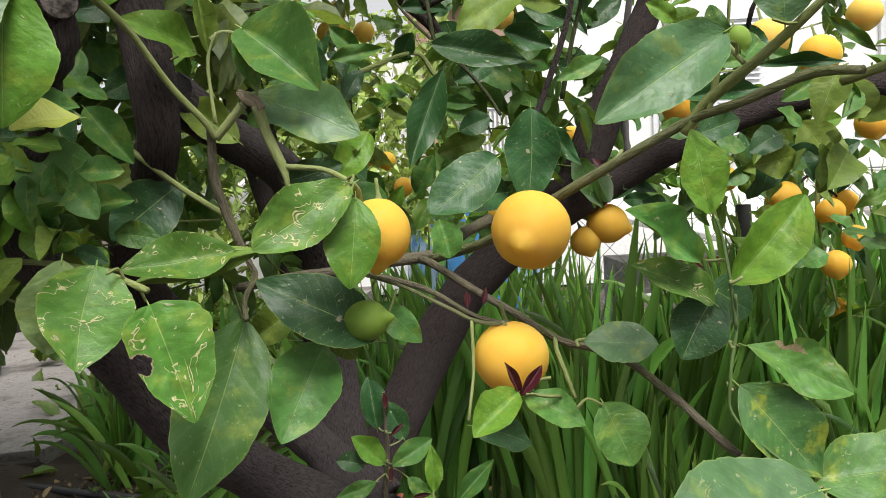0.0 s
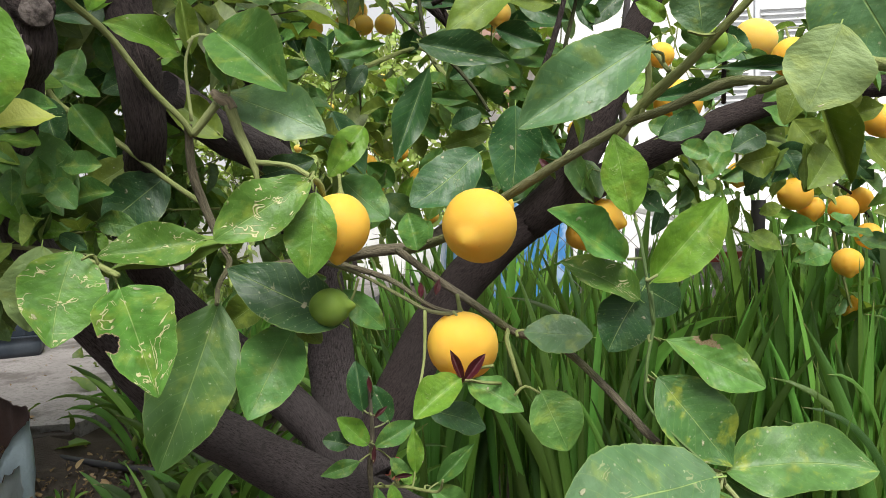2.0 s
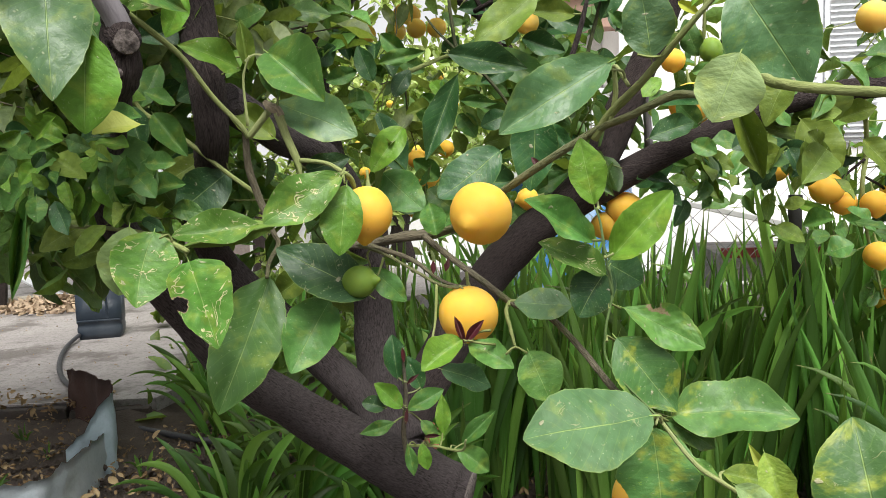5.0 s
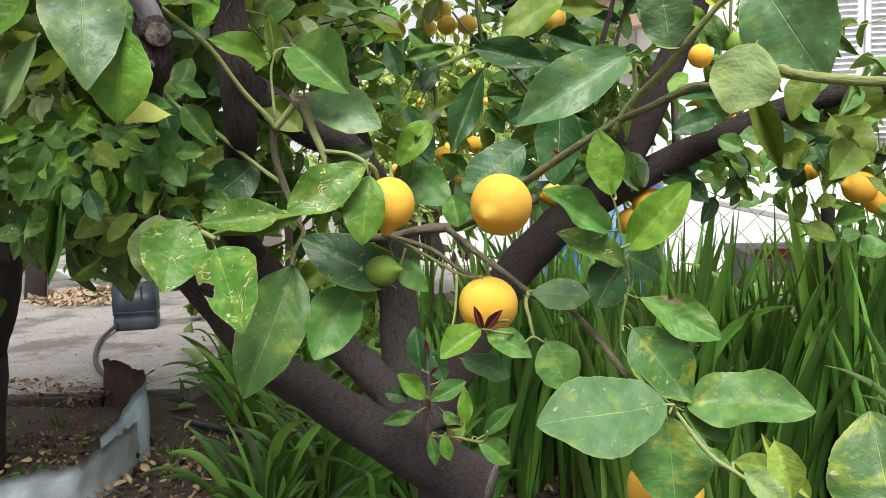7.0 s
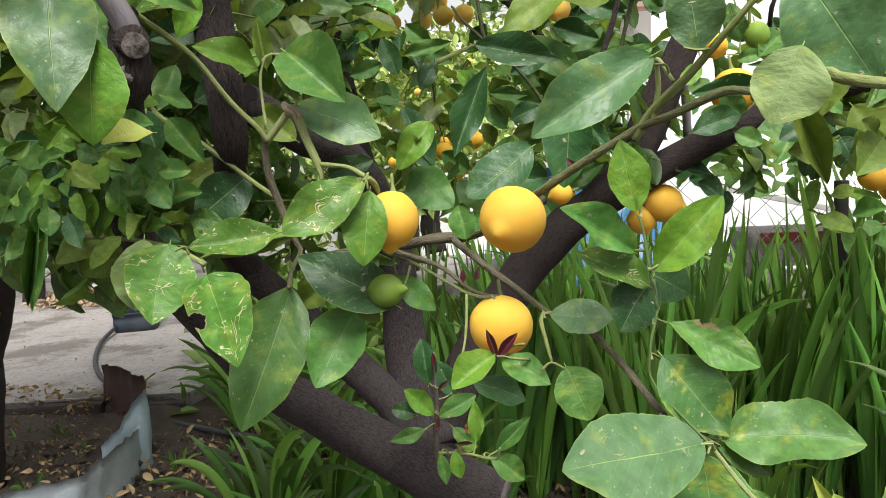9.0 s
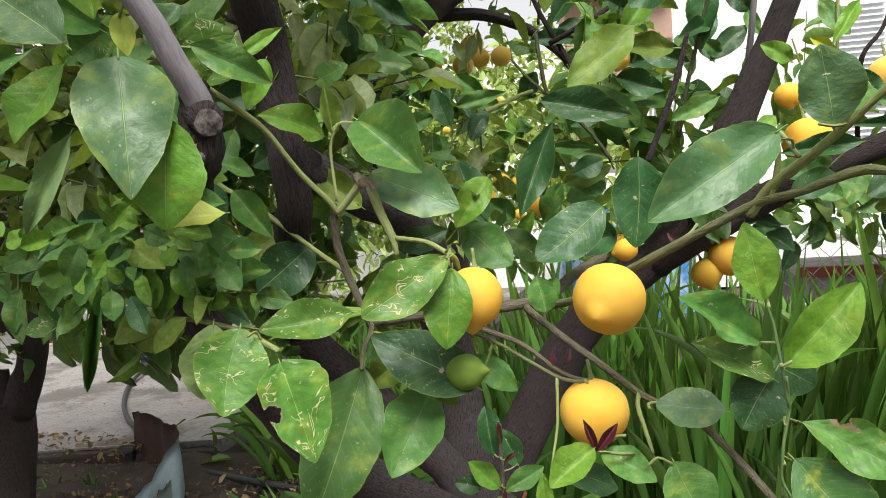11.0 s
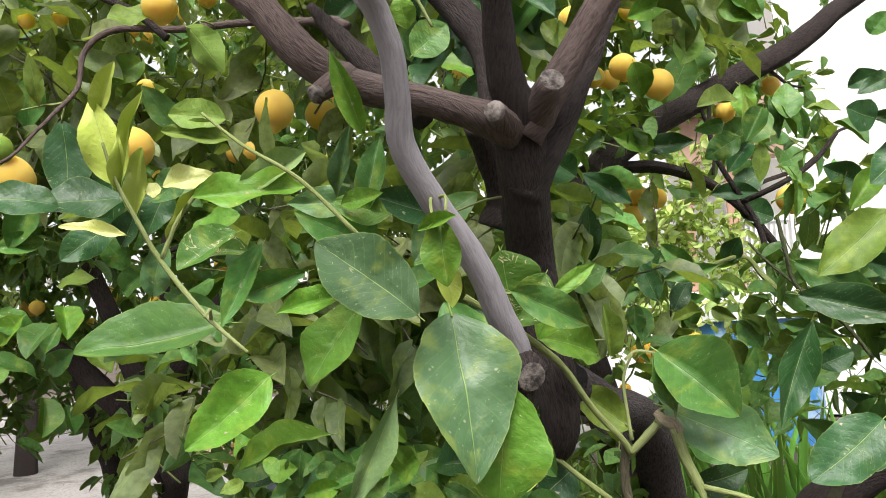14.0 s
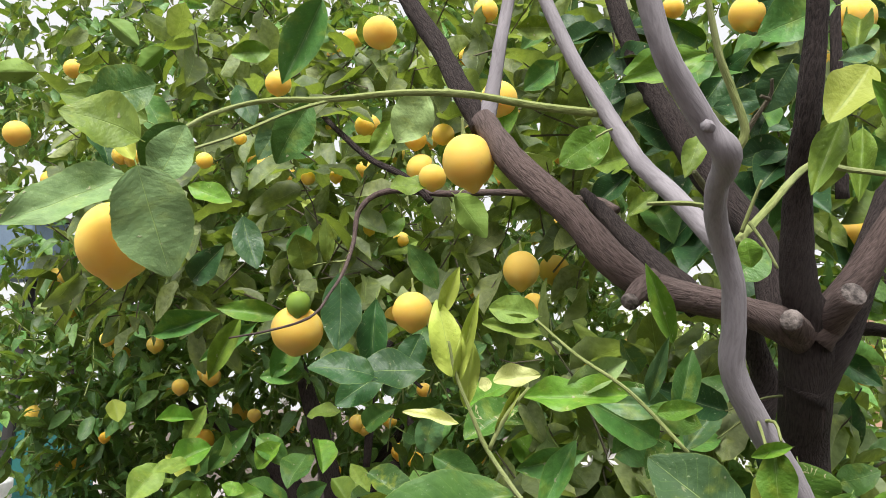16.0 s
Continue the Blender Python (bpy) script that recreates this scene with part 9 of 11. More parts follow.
leaf(lemon_tree, "mid", 0, (-0.461, 0.629, 1.050), (-0.475, 0.617, 1.018), (0.553, -0.830, 0.072), 0.028, fold=0.2, belly=0.5, full=0.5)
leaf(lemon_tree, "mid", 0, (-0.436, 0.622, 1.003), (-0.435, 0.621, 0.969), (0.640, -0.767, 0.058), 0.021, fold=0.5, belly=0.5, full=0.5)
leaf(lemon_tree, "dark", 0, (-0.384, 0.698, 1.056), (-0.358, 0.714, 1.035), (0.670, -0.694, 0.264), 0.027, fold=0.15, belly=0.5, full=0.45)
leaf(lemon_tree, "mined", 0, (-0.303, 0.621, 1.264), (-0.299, 0.639, 1.203), (0.528, -0.822, -0.214), 0.060, fold=0.1, belly=0.5, full=0.48)
tuft(lemon_tree, (-0.381, 0.627, 1.019), (0.085, 0.040, 0.045), 26, (0.022, 0.052), 300, ("mid", "bright", "bright", "mid", "fresh", "dark"))
tuft(lemon_tree, (-0.449, 0.639, 1.043), (0.080, 0.050, 0.050), 16, (0.022, 0.052), 301, ("mid", "bright", "bright", "mid", "fresh", "dark"))
tuft(lemon_tree, (-0.343, 0.652, 0.993), (0.050, 0.030, 0.040), 12, (0.022, 0.052), 302, ("mid", "bright", "bright", "mid", "fresh", "dark"))
tuft(lemon_tree, (-0.397, 0.587, 1.062), (0.060, 0.040, 0.040), 12, (0.022, 0.052), 303, ("mid", "bright", "bright", "mid", "fresh", "dark"))
tuft(lemon_tree, (-0.557, 0.630, 1.061), (0.080, 0.050, 0.060), 14, (0.022, 0.052), 304, ("mid", "bright", "bright", "mid", "fresh", "dark"))
# sprigs against the bright wall
tuft(lemon_tree, (0.566, 1.104, 1.052), (0.070, 0.050, 0.050), 9, (0.050, 0.085), 320, ("olive", "mid", "olive"))
tuft(lemon_tree, (0.518, 1.170, 1.026), (0.050, 0.050, 0.050), 8, (0.040, 0.070), 321, ("olive", "mid", "dark"))
tuft(lemon_tree, (0.724, 1.471, 0.883), (0.080, 0.060, 0.060), 9, (0.050, 0.080), 322, ("mid", "olive", "mid"))
tuft(lemon_tree, (0.479, 1.537, 0.979), (0.080, 0.060, 0.050), 7, (0.040, 0.065), 323, ("mid", "olive", "bright"))
tuft(lemon_tree, (0.327, 1.407, 0.984), (0.060, 0.050, 0.050), 7, (0.040, 0.065), 324, ("mid", "olive", "dark"))
tuft(lemon_tree, (0.548, 1.050, 1.136), (0.060, 0.050, 0.050), 8, (0.050, 0.075), 325, ("mid", "olive", "dark"))
tuft(lemon_tree, (-0.077, 1.120, 1.667), (0.120, 0.060, 0.080), 16, (0.050, 0.080), 326, ("olive", "fresh", "mid", "bright"))
tuft(lemon_tree, (0.007, 1.354, 1.524), (0.100, 0.060, 0.100), 12, (0.050, 0.080), 327, ("olive", "mid", "mid"))
tuft(lemon_tree, (-0.129, 1.051, 1.720), (0.120, 0.060, 0.060), 12, (0.050, 0.080), 328, ("olive", "fresh", "bright"))
tuft(lemon_tree, (-0.131, 1.589, 1.203), (0.140, 0.080, 0.080), 16, (0.050, 0.080), 329, ("olive", "mid", "fresh", "bright"))
tuft(lemon_tree, (-0.237, 1.390, 1.272), (0.080, 0.080, 0.070), 9, (0.050, 0.080), 330, ("mid", "dark", "mid"))
# leaves and fruit behind the upper limbs
leaf(lemon_tree, "olive", 0, (-0.720, 0.202, 1.489), (-0.749, 0.153, 1.503), (0.867, -0.485, 0.116), 0.043, belly=0.45, full=0.5, fold=0.1, sway=0.06)
leaf(lemon_tree, "mid", 0, (-0.741, 0.227, 1.548), (-0.777, 0.191, 1.528), (0.726, -0.681, -0.095), 0.044, belly=0.5, full=0.5, fold=0.15)
leaf(lemon_tree, "bright", 0, (-0.348, 0.470, 1.602), (-0.417, 0.456, 1.601), (0.197, -0.969, 0.150), 0.038, belly=0.5, full=0.48, fold=0.1)
leaf(lemon_tree, "mid", 0, (-0.245, 0.579, 1.688), (-0.317, 0.582, 1.678), (-0.035, -0.999, 0.014), 0.053, belly=0.5, full=0.5, fold=0.15)
leaf(lemon_tree, "bright", 0, (-0.455, 0.545, 1.580), (-0.506, 0.540, 1.550), (0.172, -0.977, -0.129), 0.040, belly=0.5, full=0.45, fold=0.1)
leaf(lemon_tree, "dark", 0, (-0.292, 0.690, 1.688), (-0.324, 0.708, 1.641), (-0.018, -0.938, -0.346), 0.042, belly=0.5, full=0.5, fold=0.2)
leaf(lemon_tree, "olive", 0, (-0.252, 0.575, 1.576), (-0.271, 0.597, 1.510), (-0.026, -0.953, -0.302), 0.044, belly=0.5, full=0.5, fold=0.15)
leaf(lemon_tree, "mid", 0, (-0.229, 0.628, 1.576), (-0.225, 0.646, 1.520), (-0.001, -0.954, -0.299), 0.038, belly=0.5, full=0.5, fold=0.15)
leaf(lemon_tree, "bright", 0, (-0.317, 0.427, 1.432), (-0.315, 0.432, 1.410), (0.148, -0.968, -0.203), 0.018, belly=0.5, full=0.45, fold=0.2)
tuft(lemon_tree, (-0.458, 0.836, 1.678), (0.080, 0.060, 0.080), 13, (0.050, 0.085), 340, ("dark", "olive", "dark", "mid"))
tuft(lemon_tree, (-0.369, 0.855, 1.794), (0.080, 0.060, 0.080), 13, (0.050, 0.085), 341, ("dark", "olive", "dark", "mid"))
tuft(lemon_tree, (-0.341, 0.864, 1.648), (0.080, 0.060, 0.080), 13, (0.050, 0.085), 342, ("dark", "olive", "dark", "mid"))
tuft(lemon_tree, (-0.214, 0.863, 1.790), (0.080, 0.060, 0.080), 13, (0.050, 0.085), 343, ("dark", "olive", "dark", "mid"))
tuft(lemon_tree, (-0.414, 0.867, 1.610), (0.080, 0.060, 0.080), 13, (0.050, 0.085), 344, ("dark", "olive", "dark", "mid"))
tuft(lemon_tree, (-0.318, 0.882, 1.596), (0.080, 0.060, 0.080), 13, (0.050, 0.085), 345, ("dark", "olive", "dark", "mid"))
tuft(lemon_tree, (-0.219, 0.876, 1.621), (0.080, 0.060, 0.080), 13, (0.050, 0.085), 346, ("dark", "olive", "dark", "mid"))
tuft(lemon_tree, (-0.542, 0.801, 1.830), (0.080, 0.060, 0.080), 13, (0.050, 0.085), 347, ("dark", "olive", "dark", "mid"))
tuft(lemon_tree, (-0.279, 0.903, 1.824), (0.080, 0.060, 0.080), 13, (0.050, 0.085), 348, ("dark", "olive", "dark", "mid"))
lemon(lemon_tree, (-0.352, 0.881, 1.858), 0.053, (0.000, -0.371, -0.929), 0)
lemon(lemon_tree, (-0.352, 0.885, 1.732), 0.042, (0.000, -0.371, -0.929), 0)
lemon(lemon_tree, (-0.224, 0.854, 1.809), 0.054, (0.000, -0.371, -0.929), 0)
# leaves hanging over the iris
leaf(lemon_tree, "olive", 0, (0.585, 1.253, 1.089), (0.648, 1.236, 1.004), (-0.108, -0.988, 0.113), 0.075, belly=0.5, full=0.48, fold=0.1)
leaf(lemon_tree, "olive", 0, (0.710, 1.635, 0.933), (0.667, 1.647, 0.921), (-0.361, -0.726, 0.585), 0.038, belly=0.5, full=0.5, fold=0.1)
leaf(lemon_tree, "olive", 0, (0.650, 1.649, 0.876), (0.710, 1.630, 0.844), (0.016, -0.848, 0.529), 0.043, belly=0.5, full=0.5, fold=0.1)
leaf(lemon_tree, "mid", 0, (0.751, 1.615, 0.815), (0.800, 1.600, 0.838), (-0.466, -0.681, 0.565), 0.057, belly=0.5, full=0.5, fold=0.1)
leaf(lemon_tree, "fresh", 0, (0.301, 0.389, 0.800), (0.310, 0.373, 0.763), (-0.148, -0.921, 0.362), 0.024, belly=0.5, full=0.55, fold=0.3)
leaf(lemon_tree, "pale", 0, (0.276, 0.367, 0.784), (0.304, 0.353, 0.765), (-0.027, -0.825, 0.564), 0.019, belly=0.5, full=0.5, fold=0.2)
leaf(lemon_tree, "olive", 0, (0.280, 0.426, 0.770), (0.314, 0.417, 0.765), (-0.102, -0.727, 0.679), 0.019, belly=0.5, full=0.55, fold=0.2)
tuft(lemon_tree, (0.679, 1.540, 1.056), (0.080, 0.050, 0.060), 11, (0.045, 0.080), 352, ("olive", "mid", "dark"))
tuft(lemon_tree, (0.586, 1.358, 1.071), (0.080, 0.050, 0.060), 11, (0.045, 0.080), 353, ("olive", "mid", "dark"))
tuft(lemon_tree, (0.437, 1.493, 1.004), (0.080, 0.050, 0.060), 11, (0.045, 0.080), 354, ("olive", "mid", "dark"))
tuft(lemon_tree, (-1.193, 0.797, 1.204), (0.080, 0.060, 0.070), 9, (0.045, 0.080), 360, ("bright", "fresh", "mid", "bright"), (0.5, -0.6, 0.6))
tuft(lemon_tree, (-1.074, 0.841, 1.142), (0.080, 0.060, 0.070), 9, (0.045, 0.080), 361, ("bright", "fresh", "mid", "bright"), (0.5, -0.6, 0.6))
tuft(lemon_tree, (-1.255, 0.793, 1.117), (0.080, 0.060, 0.070), 9, (0.045, 0.080), 362, ("bright", "fresh", "mid", "bright"), (0.5, -0.6, 0.6))
tuft(lemon_tree, (-1.036, 0.881, 1.252), (0.080, 0.060, 0.070), 9, (0.045, 0.080), 363, ("bright", "fresh", "mid", "bright"), (0.5, -0.6, 0.6))
part("twig", tube("twig", [(0.207, 1.295, 1.150, 0.0042), (0.223, 1.289, 1.230, 0.0040), (0.244, 1.287, 1.308, 0.0036), (0.268, 1.277, 1.402, 0.0030), (0.278, 1.262, 1.538, 0.0026)], TWIG_DARK, 7, rough=0.1), lemon_tree)
part("twig", tube("twig", [(0.261, 1.283, 1.378, 0.0028), (0.215, 1.253, 1.429, 0.0024), (0.139, 1.248, 1.471, 0.0018)], TWIG_DARK, 7, rough=0.1), lemon_tree)
part("twig", tube("twig", [(0.269, 1.273, 1.419, 0.0026), (0.296, 1.283, 1.440, 0.0022), (0.323, 1.291, 1.461, 0.0016)], TWIG_DARK, 7, rough=0.1), lemon_tree)
# crown behind the near leaves
spray("crown", lemon_tree, FOLIAGE, 11, [(-0.68, 1.16, 1.02, 0.13, 54), (-0.64, 1.09, 1.25, 0.13, 54), (-0.55, 1.14, 1.20, 0.12, 50), (-0.51, 1.18, 1.01, 0.11, 46), (-0.60, 1.12, 0.95, 0.11, 14), (-0.33, 1.20, 1.00, 0.12, 42), (-0.32, 1.53, 1.32, 0.15, 4), (-0.40, 1.42, 1.35, 0.11, 42), (-0.22, 1.64, 1.33, 0.13, 4), (-0.25, 1.42, 1.19, 0.08, 4), (-0.23, 1.30, 0.95, 0.10, 21), (0.05, 1.56, 1.34, 0.11, 21), (0.13, 1.57, 1.30, 0.10, 25), (0.25, 1.46, 1.18, 0.08, 21), (0.19, 1.35, 1.11, 0.07, 21), (0.46, 1.59, 1.29, 0.08, 18), (0.49, 1.78, 1.02, 0.09, 18), (0.48, 1.48, 1.11, 0.08, 16), (0.52, 1.39, 1.25, 0.06, 12), (0.72, 1.90, 1.09, 0.11, 25), (0.77, 1.71, 1.12, 0.09, 16), (1.00, 2.03, 1.05, 0.12, 23), (1.00, 2.02, 0.98, 0.10, 16), (0.90, 1.63, 1.24, 0.10, 16), (0.72, 2.10, 1.02, 0.09, 16), (0.89, 1.99, 0.81, 0.07, 10), (1.02, 2.00, 0.73, 0.05, 8), (0.85, 1.73, 1.32, 0.09, 16), (-0.89, 1.03, 1.38, 0.12, 50), (-0.84, 1.03, 1.23, 0.12, 54), (-0.63, 0.98, 1.25, 0.11, 46), (-0.59, 0.87, 1.01, 0.08, 63), (-0.72, 0.94, 1.01, 0.07, 46), (-0.51, 0.89, 0.98, 0.05, 29), (-0.98, 1.09, 1.07, 0.11, 46), (-0.47, 1.11, 1.15, 0.10, 42), (-0.40, 1.34, 1.25, 0.10, 29), (-0.45, 1.34, 1.33, 0.10, 25), (-0.40, 1.46, 1.41, 0.10, 29), (0.11, 1.78, 1.42, 0.13, 18), (0.06, 1.96, 1.09, 0.08, 16), (0.16, 1.88, 1.12, 0.08, 18), (0.26, 2.10, 1.00, 0.08, 18), (0.11, 2.17, 0.96, 0.09, 18), (-0.04, 2.23, 0.95, 0.07, 12), (-0.20, 2.19, 0.93, 0.07, 12)], (0.05, 0.09), 0.45)
spray("crown", lemon_tree, FOLIAGE_BACKLIT, 12, [(-1.20, 0.90, 1.61, 0.15, 67), (-1.50, 0.97, 1.68, 0.19, 78), (-1.05, 0.98, 1.56, 0.15, 67), (-1.00, 1.09, 1.66, 0.14, 57), (-1.13, 1.00, 1.80, 0.18, 67), (-1.52, 1.04, 1.87, 0.22, 78), (-1.70, 1.00, 1.59, 0.20, 78), (-0.88, 1.06, 1.54, 0.12, 41), (-0.72, 1.11, 1.64, 0.10, 31), (-0.68, 1.00, 1.77, 0.12, 41), (-0.80, 1.02, 1.93, 0.14, 52), (-1.10, 1.09, 2.01, 0.18, 67), (-1.39, 1.06, 2.04, 0.20, 72), (-1.74, 1.00, 2.08, 0.21, 78), (-0.56, 0.93, 1.80, 0.09, 31), (-0.42, 1.23, 1.75, 0.11, 26), (-0.41, 1.20, 1.91, 0.12, 36), (-0.24, 1.28, 1.92, 0.12, 31), (-0.13, 1.48, 1.75, 0.11, 26), (-0.11, 1.55, 2.01, 0.15, 41), (-0.59, 1.28, 1.67, 0.11, 26), (-0.59, 1.00, 1.40, 0.11, 31), (-0.46, 0.97, 1.31, 0.10, 41), (-0.56, 0.82, 1.25, 0.10, 52), (-0.67, 0.79, 1.15, 0.10, 52), (-0.24, 1.62, 1.34, 0.12, 5), (-0.26, 1.51, 1.27, 0.13, 5), (-0.15, 1.57, 1.22, 0.11, 5), (-0.25, 1.80, 1.55, 0.09, 2), (-0.11, 1.75, 1.55, 0.12, 2), (-0.23, 1.21, 1.18, 0.09, 2), (-0.27, 0.99, 1.27, 0.08, 31), (-0.37, 1.02, 1.40, 0.08, 20)], (0.06, 0.105), 0.45)
spray("crown", lemon_tree, FOLIAGE, 15, [(-0.53, 1.56, 1.68, 0.16, 78), (-0.34, 1.67, 1.64, 0.13, 54), (-0.96, 1.44, 2.14, 0.21, 90), (-0.77, 1.52, 2.23, 0.21, 90), (-0.61, 1.73, 2.20, 0.22, 90), (-0.41, 1.83, 2.27, 0.22, 90), (-0.21, 1.92, 2.31, 0.22, 90), (-0.76, 1.72, 1.94, 0.20, 66), (-0.36, 1.91, 2.03, 0.20, 66), (-0.18, 2.01, 2.04, 0.17, 48), (-0.80, 1.38, 2.31, 0.21, 78), (-0.44, 1.56, 2.33, 0.21, 78), (-0.89, 1.96, 2.00, 0.22, 72), (-0.70, 2.02, 2.03, 0.22, 72), (-0.45, 2.10, 1.98, 0.21, 60), (-0.25, 2.27, 1.97, 0.20, 54), (-0.08, 2.32, 1.99, 0.18, 42), (-1.03, 1.93, 1.75, 0.21, 60), (-0.82, 2.01, 1.61, 0.19, 48), (0.05, 2.28, 1.72, 0.13, 36), (-0.16, 2.21, 1.77, 0.13, 36), (-0.27, 1.80, 1.22, 0.12, 6), (-0.18, 1.73, 1.09, 0.13, 6), (-0.32, 1.57, 1.18, 0.08, 3), (0.11, 1.50, 1.16, 0.11, 36), (-0.10, 2.06, 1.24, 0.12, 6), (-0.02, 2.17, 1.45, 0.14, 6), (-0.46, 1.83, 1.44, 0.16, 48), (-0.04, 2.22, 2.11, 0.21, 60), (0.14, 2.29, 2.14, 0.21, 60), (0.11, 2.42, 1.95, 0.20, 54), (-0.05, 2.35, 1.95, 0.18, 42), (0.15, 2.35, 1.74, 0.15, 42), (-0.14, 2.28, 2.19, 0.18, 42)], (0.05, 0.095), 0.45)
spray("crown", lemon_tree, FOLIAGE_BACKLIT, 16, [(-3.05, 1.80, 3.18, 0.43, 81), (-3.07, 1.87, 2.87, 0.43, 81), (-3.09, 1.93, 2.57, 0.43, 81), (-2.31, 1.68, 2.92, 0.37, 81), (-2.33, 1.74, 2.65, 0.37, 81), (-2.35, 1.79, 2.40, 0.37, 81), (-2.29, 2.20, 3.22, 0.43, 81), (-2.32, 2.27, 2.90, 0.43, 81), (-2.34, 2.33, 2.61, 0.43, 81), (-1.80, 2.21, 3.09, 0.40, 81), (-1.82, 2.27, 2.80, 0.40, 81), (-1.83, 2.33, 2.52, 0.40, 81), (-1.54, 2.60, 3.25, 0.43, 44), (-1.56, 2.67, 2.93, 0.43, 44), (-1.58, 2.73, 2.64, 0.43, 44), (-1.10, 2.58, 3.12, 0.40, 44), (-1.12, 2.64, 2.83, 0.40, 44), (-1.14, 2.70, 2.56, 0.40, 44), (-0.71, 2.53, 2.99, 0.37, 44), (-0.73, 2.59, 2.72, 0.37, 44), (-0.75, 2.64, 2.47, 0.37, 44), (-0.40, 2.95, 3.15, 0.40, 44), (-0.42, 3.02, 2.86, 0.40, 44), (-0.44, 3.07, 2.59, 0.40, 44), (-0.07, 2.88, 3.02, 0.37, 44), (-0.09, 2.93, 2.75, 0.37, 44), (-0.10, 2.99, 2.50, 0.37, 44), (-1.35, 2.41, 2.40, 0.29, 28), (-1.37, 2.43, 2.13, 0.29, 28), (-1.39, 2.44, 1.89, 0.29, 28), (-1.08, 2.50, 2.38, 0.29, 28), (-1.10, 2.51, 2.12, 0.29, 28), (-1.12, 2.53, 1.87, 0.29, 28), (-0.76, 2.60, 2.37, 0.29, 28), (-0.78, 2.61, 2.10, 0.29, 28), (-0.80, 2.63, 1.85, 0.29, 28), (-0.49, 2.69, 2.35, 0.29, 28), (-0.51, 2.70, 2.08, 0.29, 28), (-0.53, 2.72, 1.83, 0.29, 2), (-0.23, 2.77, 2.33, 0.29, 28), (-0.25, 2.79, 2.07, 0.29, 28), (-0.27, 2.80, 1.82, 0.29, 2)], (0.05, 0.09), 0.45)
# second lemon tree beside the slab
second_tree = thing("lemon_tree", (-1.966, 2.146, 0), "dark-barked lemon tree beside the slab, hung with fruit", "lemon tree")
part("trunk", tube("trunk", [(-2.003, 2.112, -0.060, 0.1055), (-1.992, 2.130, 0.170, 0.0959), (-1.964, 2.149, 0.359, 0.0883), (-1.959, 2.158, 0.474, 0.0863)], BARK, 16, rough=0.09), second_tree)
part("limb", tube("limb", [(-1.983, 2.149, 0.437, 0.0576), (-2.034, 2.145, 0.556, 0.0537), (-2.060, 2.149, 0.711, 0.0460), (-2.131, 2.142, 0.869, 0.0403), (-2.232, 2.134, 1.105, 0.0345)], BARK, 14, rough=0.08), second_tree)
part("limb", tube("limb", [(-1.922, 2.144, 0.439, 0.0571), (-1.842, 2.143, 0.612, 0.0489), (-1.787, 2.116, 0.786, 0.0424), (-1.787, 2.072, 0.903, 0.0362), (-1.699, 2.053, 1.080, 0.0301), (-1.587, 2.090, 1.249, 0.0230)], BARK, 14, rough=0.08), second_tree)
part("limb", tube("limb", [(-1.944, 2.121, 0.484, 0.0246), (-1.942, 2.128, 0.597, 0.0189)], BARK, 10, rough=0.05, cut=CUT), second_tree)
part("limb", tube("limb", [(-1.452, 1.691, 0.795, 0.0424), (-1.486, 1.645, 0.927, 0.0348), (-1.507, 1.608, 1.044, 0.0303), (-1.530, 1.570, 1.161, 0.0272), (-1.552, 1.533, 1.278, 0.0242), (-1.614, 1.528, 1.413, 0.0186), (-1.683, 1.523, 1.539, 0.0143)], BARK, 12, rough=0.08), second_tree)
part("limb", tube("limb", [(-1.508, 1.717, 0.812, 0.0434), (-1.563, 1.660, 0.946, 0.0372), (-1.621, 1.611, 1.035, 0.0325), (-1.672, 1.568, 1.116, 0.0279), (-1.718, 1.534, 1.167, 0.0232), (-1.893, 1.546, 1.236, 0.0162), (-2.085, 1.548, 1.312, 0.0119)], BARK, 12, rough=0.08), second_tree)
part("limb", tube("limb", [(-1.404, 1.577, 1.154, 0.0089), (-1.392, 1.563, 1.241, 0.0111), (-1.384, 1.547, 1.327, 0.0118), (-1.360, 1.536, 1.429, 0.0103), (-1.332, 1.588, 1.509, 0.0076)], BARK, 10, rough=0.08), second_tree)
part("limb", tube("limb", [(-1.517, 1.692, 0.903, 0.0310), (-1.468, 1.685, 1.041, 0.0263), (-1.433, 1.684, 1.118, 0.0201), (-1.389, 1.749, 1.179, 0.0143), (-1.393, 1.775, 1.304, 0.0114)], BARK, 10, rough=0.08), second_tree)
part("twig", tube("twig", [(-1.387, 1.558, 1.270, 0.0066), (-1.350, 1.572, 1.288, 0.0066), (-1.305, 1.597, 1.279, 0.0052)], BARK, 7, rough=0.08), second_tree)
part("twig", tube("twig", [(-1.362, 1.543, 1.393, 0.0066), (-1.311, 1.566, 1.403, 0.0059), (-1.260, 1.600, 1.361, 0.0044)], BARK, 7, rough=0.08), second_tree)
